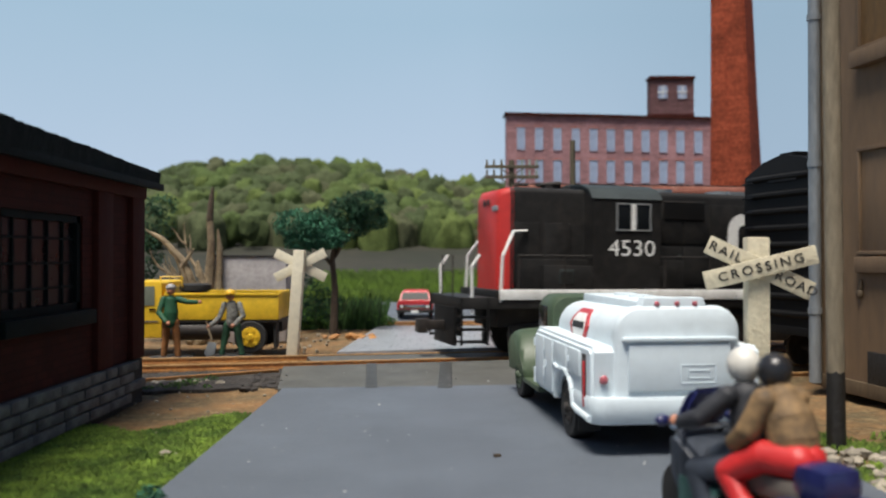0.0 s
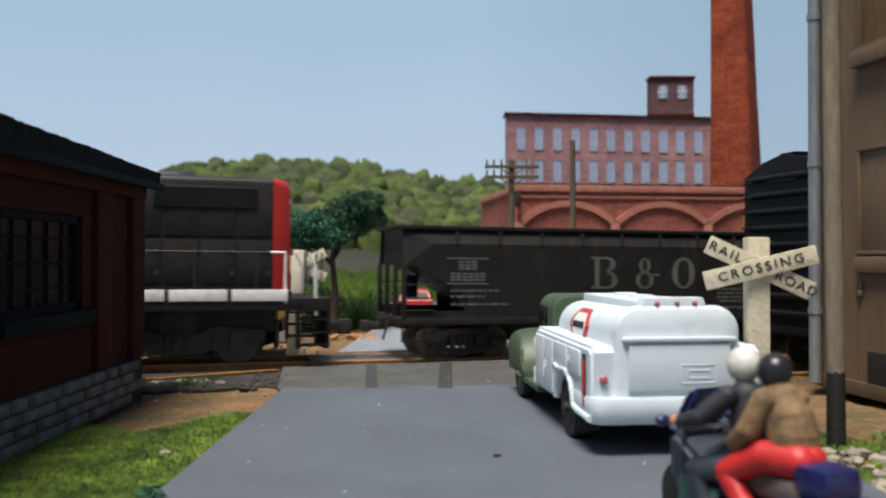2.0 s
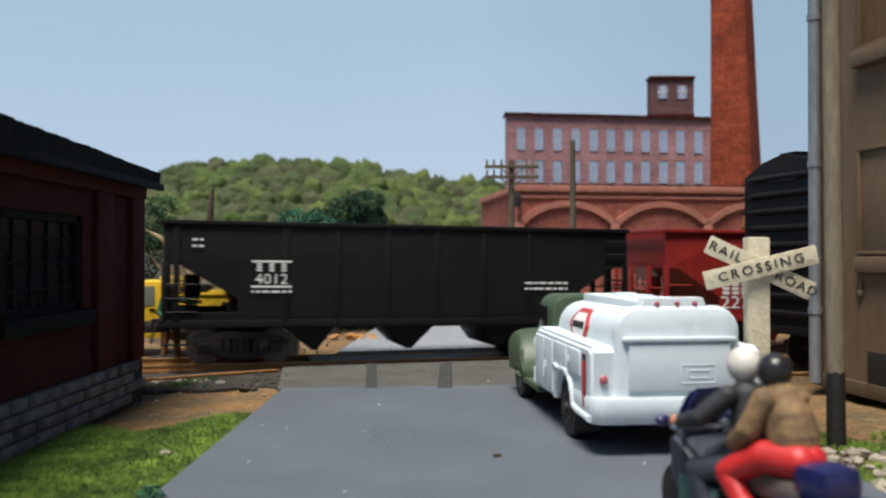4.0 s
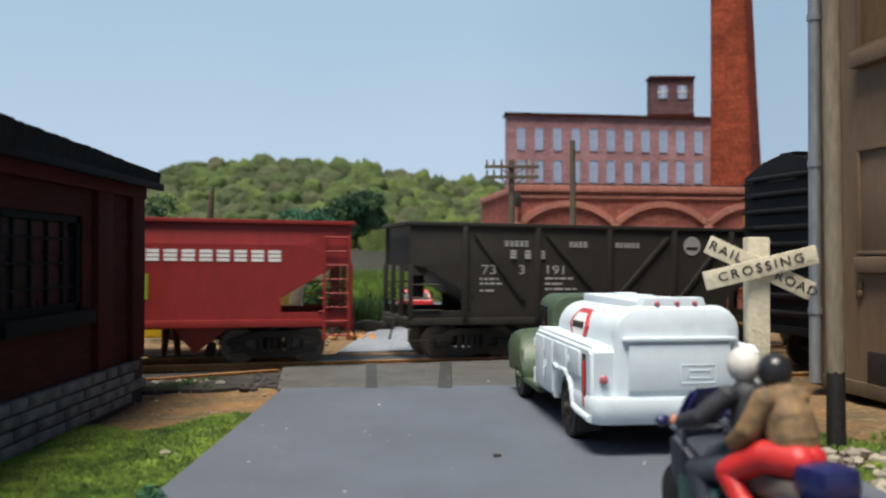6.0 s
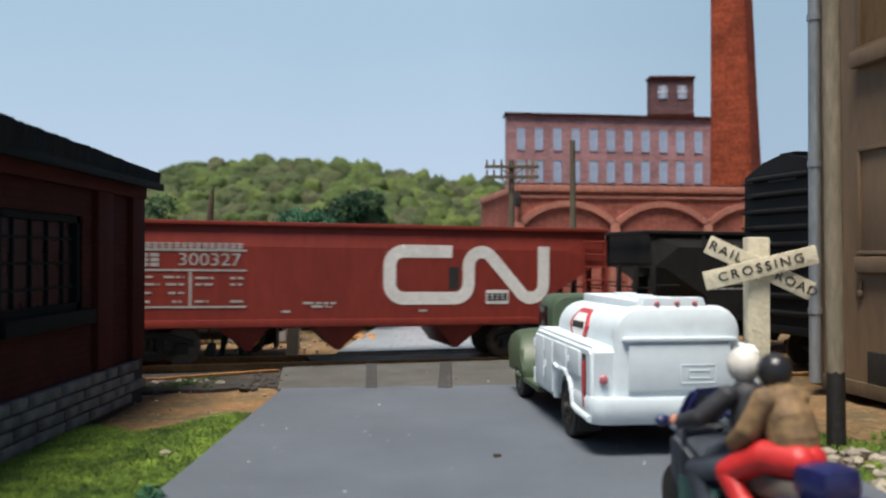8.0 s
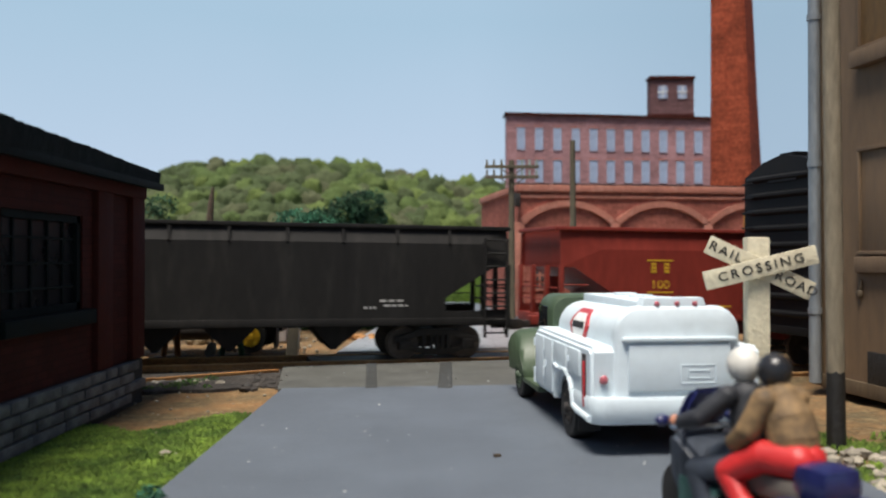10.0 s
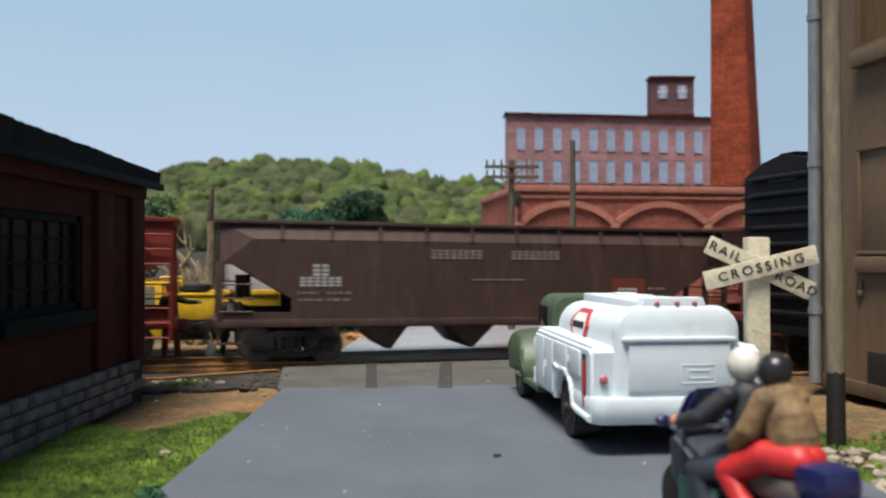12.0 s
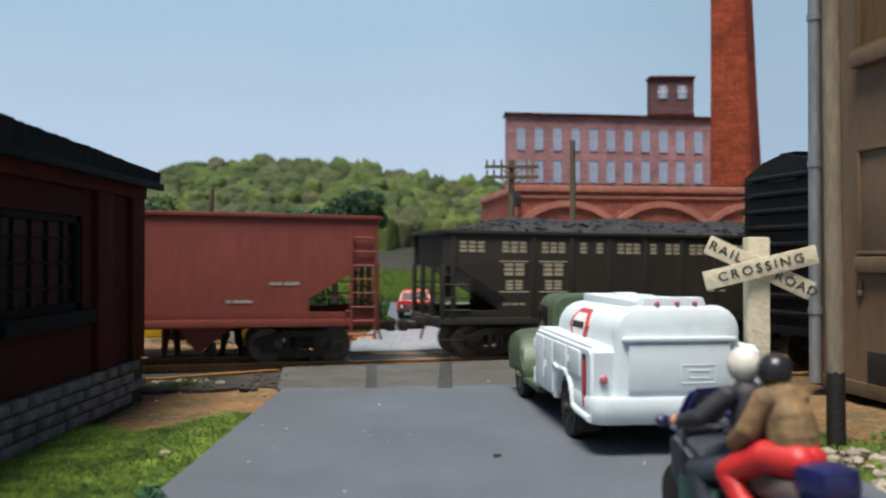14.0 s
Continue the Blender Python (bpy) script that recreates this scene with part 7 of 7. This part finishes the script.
def dead_tree():
    t = thing("dead_tree", at(-7.85, 27.2, 0), "bare dead tree with tangled pale branches", "dead tree")
    rng = random.Random(15)
    bm = B()
    limb(bm, [(0.35, 0, -0.2), (0.32, 0, 1.6), (0.42, 0, 3.0), (0.36, 0, 3.9)], [0.22, 0.18, 0.13, 0.10], 8)
    limb(bm, [(0.6, 0.1, -0.1), (0.62, 0.1, 1.7), (0.66, 0.1, 2.9), (0.60, 0.1, 3.5)], [0.17, 0.14, 0.10, 0.04], 8)
    limb(bm, [(0.0, -0.1, -0.1), (-0.05, -0.1, 1.5), (-0.45, -0.1, 2.5), (-1.15, -0.1, 3.25), (-1.75, 0, 3.55)], [0.2, 0.17, 0.13, 0.09, 0.03], 8)
    limb(bm, [(-0.2, -0.2, 0), (-0.35, -0.2, 1.6), (-0.5, -0.2, 2.3), (-0.1, -0.2, 2.9)], [0.15, 0.13, 0.09, 0.03], 8)
    limb(bm, [(0.2, -0.25, 0), (0.22, -0.25, 1.8), (0.05, -0.25, 2.5)], [0.14, 0.12, 0.05], 8)
    part("stub", limb(B(), [(0.36, 0, 3.85), (0.40, 0, 4.35), (0.46, 0, 4.85)], [0.115, 0.10, 0.05], 8), BARK, t, "dark broken trunk top")
    def grow(p, d, length, r, level):
        pts, radii = [p], [r]
        for k in range(3):
            d = (d + Vector((rng.uniform(-0.35, 0.35), rng.uniform(-0.25, 0.25), rng.uniform(-0.1, 0.3)))).normalized()
            p = p + d * length / 3
            pts.append(p)
            radii.append(r * (1 - 0.25 * (k + 1)))
        for (a, ra), (b, rb) in zip(zip(pts, radii), list(zip(pts, radii))[1:]):
            cyl(bm, a, b, ra, rb, 6)
        if level:
            for k in range(3):
                q = pts[rng.choice((1, 2, 3))]
                grow(q, (d + Vector((rng.uniform(-0.9, 0.9), rng.uniform(-0.4, 0.4), rng.uniform(-0.3, 0.6)))).normalized(), length * 0.6, r * 0.55, level - 1)
    for z, dx in ((1.3, -1), (1.6, -0.8), (1.1, -1.1), (1.2, -0.5), (2.0, -0.4)):
        grow(Vector((0.05, -0.1, z)), Vector((dx, rng.uniform(-0.3, 0.2), rng.uniform(0.3, 0.9))).normalized(), rng.uniform(0.9, 1.4), 0.08, 1)
    part("trunk", bm, DEAD, t)
    bm = B()
    leaf_crown(bm, [((-1.35, 0.5, 4.35), 0.42, (1.3, 1, 0.8)), ((-1.7, 0.5, 3.6), 0.62, (1.1, 1, 1.1)), ((-1.9, 0.6, 2.6), 0.6, (0.9, 1, 1.2))], 1500, 0.055, rng)
    part("leaf_clump", bm, LEAF_DARK, t, "dark leaf clump")


dead_tree()


def tufts(name, label, category, material, areas, high, wide, seed, lean=0.5, floor=lambda x, y: -0.18):
    """Short blades of static grass, one mesh."""
    rng = random.Random(seed)
    verts, faces = [], []
    for x0, x1, y0, y1, n, test in areas:
        for k in range(n):
            x, y = rng.uniform(x0, x1), rng.uniform(y0, y1)
            if not test(x, y):
                continue
            if noise.noise((x * 0.9, y * 0.9, seed)) + rng.uniform(-0.5, 0.5) < -0.25:
                continue
            h, w, a = high * rng.uniform(0.5, 1.3), wide * rng.uniform(0.6, 1.4), rng.uniform(0, math.pi)
            dx, dy = math.cos(a) * w, math.sin(a) * w
            lx, ly = rng.uniform(-lean, lean) * h, rng.uniform(-lean, lean) * h
            n0 = len(verts)
            z = floor(x, y)
            verts += [((x - dx) * K, (y - dy) * K, z * K), ((x + dx) * K, (y + dy) * K, z * K), ((x + lx + dx * 0.3) * K, (y + ly + dy * 0.3) * K, (z + h + 0.08) * K), ((x + lx * 1.6) * K, (y + ly * 1.6) * K, (z + h * 1.25 + 0.08) * K)]
            faces += [[n0, n0 + 1, n0 + 2], [n0, n0 + 2, n0 + 3]]
    me = bpy.data.meshes.new(name)
    me.from_pydata(verts, [], faces)
    me.materials.append(material)
    return tagged(new(name, me), label, category, kind="stuff")


tufts("grass", "green scenic turf beside the road and shed", "grass", GRASS, [(-6.6, -3.2, 6.0, 15.2, 110000, lambda x, y: y < 13.6 + 0.5 * math.sin(x * 3) + 0.5 * (x + 5)), (5.0, 7.6, 7.5, 13.2, 16000, lambda x, y: noise.noise((x, y, 3)) > -0.05)], 0.05, 0.02, 3, 0.9)
tufts("meadow_grass", "bright green meadow grass beyond the second track", "grass", MEADOW, [(-8.5, 8.5, 50.2, 60, 30000, lambda x, y: True)], 0.5, 0.05, 5, 0.3, lambda x, y: -0.08 + max(0, y - 52) * 4.1 / 28)


tufts("reeds", "tall dark green reeds around the small tree", "reeds", REED, [(-6.2, -2.3, 32.6, 34.0, 1500, lambda x, y: True)], 0.8, 0.035, 8, 0.25)


def weeds():
    rng = random.Random(21)
    bm = B()
    leaf_crown(bm, [((-4.6, 33.0, 0.15), 0.6, (1.6, 0.6, 0.5)), ((-3.3, 33.0, 0.15), 0.5, (1.5, 0.6, 0.6)), ((-2.4, 33.1, 0.1), 0.45, (1.2, 0.6, 0.6)), ((-5.6, 32.6, 0.2), 0.5, (1.2, 0.6, 0.9))], 1500, 0.07, rng)
    tagged(single("weeds", bm, WEED, "leafy green weeds along the second track", "weeds", angle=10), kind="stuff")
    bm = B()
    leaf_crown(bm, [((-5.1, 31.8, 1.2), 0.6, (1.0, 0.6, 1.6)), ((-4.3, 31.8, 0.9), 0.5, (1.0, 0.6, 1.4))], 1200, 0.06, rng)
    tagged(single("tall_weeds", bm, LEAF_DARK, "tall dark green weeds under the tree", "weeds", angle=10), kind="stuff")
    bm = B()
    leaf_crown(bm, [((-3.22, 9.35, -0.05), 0.16, (1, 1, 1.3))], 9000, 0.03, rng)
    tagged(single("weeds", bm, LEAF, "small blue-green weed at the road edge", "weeds", angle=10), kind="stuff")


weeds()


def stones(name, label, material, areas, seed):
    rng = random.Random(seed)
    bm = B()
    for x0, x1, y0, y1, n, r0, r1 in areas:
        for k in range(n):
            r = rng.uniform(r0, r1)
            ball(bm, (rng.uniform(x0, x1), rng.uniform(y0, y1), -0.13 + r * 0.3), r, 1, (1, rng.uniform(0.7, 1.2), rng.uniform(0.5, 0.9)), 0.25, rng)
    return single(name, bm, material, label, "stones", kind="stuff", angle=20)


PALE_STONE = mat("pale_stone", (0.36, 0.32, 0.25), 0.9, 0, 0.35, 10, 2, 0.5, island=0.4)
GRIT = mat("white_grit", (0.42, 0.43, 0.42), 0.9, 0, 0.3, 10, 2, 0.2, island=0.3)
DARK_STONE = mat("dark_stone", (0.035, 0.028, 0.022), 0.7, 0, 0.4, 10, 2, 0.5, island=0.4)
stones("gravel", "pale gravel and rocks at the road edge", PALE_STONE, [(-6, -3.4, 14.5, 18, 30, 0.012, 0.04), (-4.6, -3.4, 9, 13.5, 10, 0.02, 0.05), (5.0, 6.4, 8.5, 11.9, 130, 0.05, 0.17), (-6.3, -4.8, 18.2, 18.8, 14, 0.05, 0.14), (-8, -3.5, 24, 32, 60, 0.03, 0.08)], 9)
stones("track_rubble", "dark rubble below the rails", DARK_STONE, [(-8.0, -3.4, 17.9, 20.4, 420, 0.03, 0.08), (-4.3, -3.4, 17.6, 20.2, 70, 0.05, 0.13)], 10)


def litter():
    rng = random.Random(52)
    bm = B()
    for k in range(22):
        r = rng.uniform(0.05, 0.14)
        ball(bm, (rng.gauss(0, 0.45), rng.gauss(0, 0.4), r * 0.5), r, 1, (1.3, 1, 0.8), 0.3, rng)
    single("rubble", bm, RUST, "orange-brown rubble scattered near the far road", "rubble", at(-3.1, 28.6, -0.1), kind="stuff", angle=20)
    t = single("brick_scrap", box(B(), -0.05, 0.05, -0.03, 0.03, 0, 0.04, 0.01), BARK, "small brown scrap lying on the asphalt", "scrap", at(0.72, 11.3, 0.0, 30))


def pale_rock():
    rng = random.Random(61)
    bm = B()
    for c, r in (((0, 0, 0.04), 0.10), ((0.13, 0.05, 0.02), 0.07)):
        ball(bm, c, r, 2, (1.3, 1, 0.8), 0.15, rng)
    single("rock", bm, PALE_STONE, "pale grey rock lying in the turf", "rock", at(-3.86, 11.8, -0.14), angle=20)


def road_grit():
    rng = random.Random(17)
    bm = B()
    for k in range(60):
        r = rng.uniform(0.008, 0.022)
        ball(bm, (rng.uniform(-3.1, 3.2), rng.uniform(8.5, 21.0), 0.0), r, 1, (1.2, 1, 0.6), 0.3, rng)
    single("road_grit", bm, GRIT, "tiny pale grit specks on the asphalt", "grit", kind="stuff", angle=20)


def loose_rail():
    t = thing("loose_rail", at(-3.9, 20.15, 0, 180 + 31), "orange-rusty length of rail lying beside the track", "rail")
    part("rail", box(B(), 0, 4.2, -0.035, 0.035, -0.04, 0.0, 0.01), RUST, t)
    part("rail_web", box(B(), 0, 4.2, -0.02, 0.02, -0.14, -0.04), RUST, t)
    part("rail_foot", box(B(), 0, 4.2, -0.08, 0.08, -0.2, -0.14, 0.01), RUST, t)


def track_weeds():
    rng = random.Random(44)
    bm = B()
    leaf_crown(bm, [((rng.uniform(-6.4, -4.0), rng.uniform(17.6, 18.9), -0.08), rng.uniform(0.08, 0.18), (1.3, 1, 0.8)) for k in range(7)], 6000, 0.025, rng)
    single("weeds", bm, WEED, "small green weeds in the dirt before the rails", "weeds", kind="stuff", angle=10)


loose_rail()
track_weeds()
litter()
pale_rock()
road_grit()


# ---- what moves: the train rolls through, its wheels turn ----
def motions():
    for car, q, length in TRAIN:
        walk(car, [(0.5 * i, on_track(q - s, length)) for i, s in enumerate(GONE)])
    for w in WHEELS:
        x, y, z = w.matrix_basis.translation
        rows = []
        for i in range(14 * 20 + 1):
            t = i / 20
            k = min(int(t * 2), len(GONE) - 2)
            s = GONE[k] + (GONE[k + 1] - GONE[k]) * (t * 2 - k)
            rows.append((t, pose(x, y, z, 0, -math.degrees(s / z * K) % 360, 0)))
        walk(w, rows)


motions()
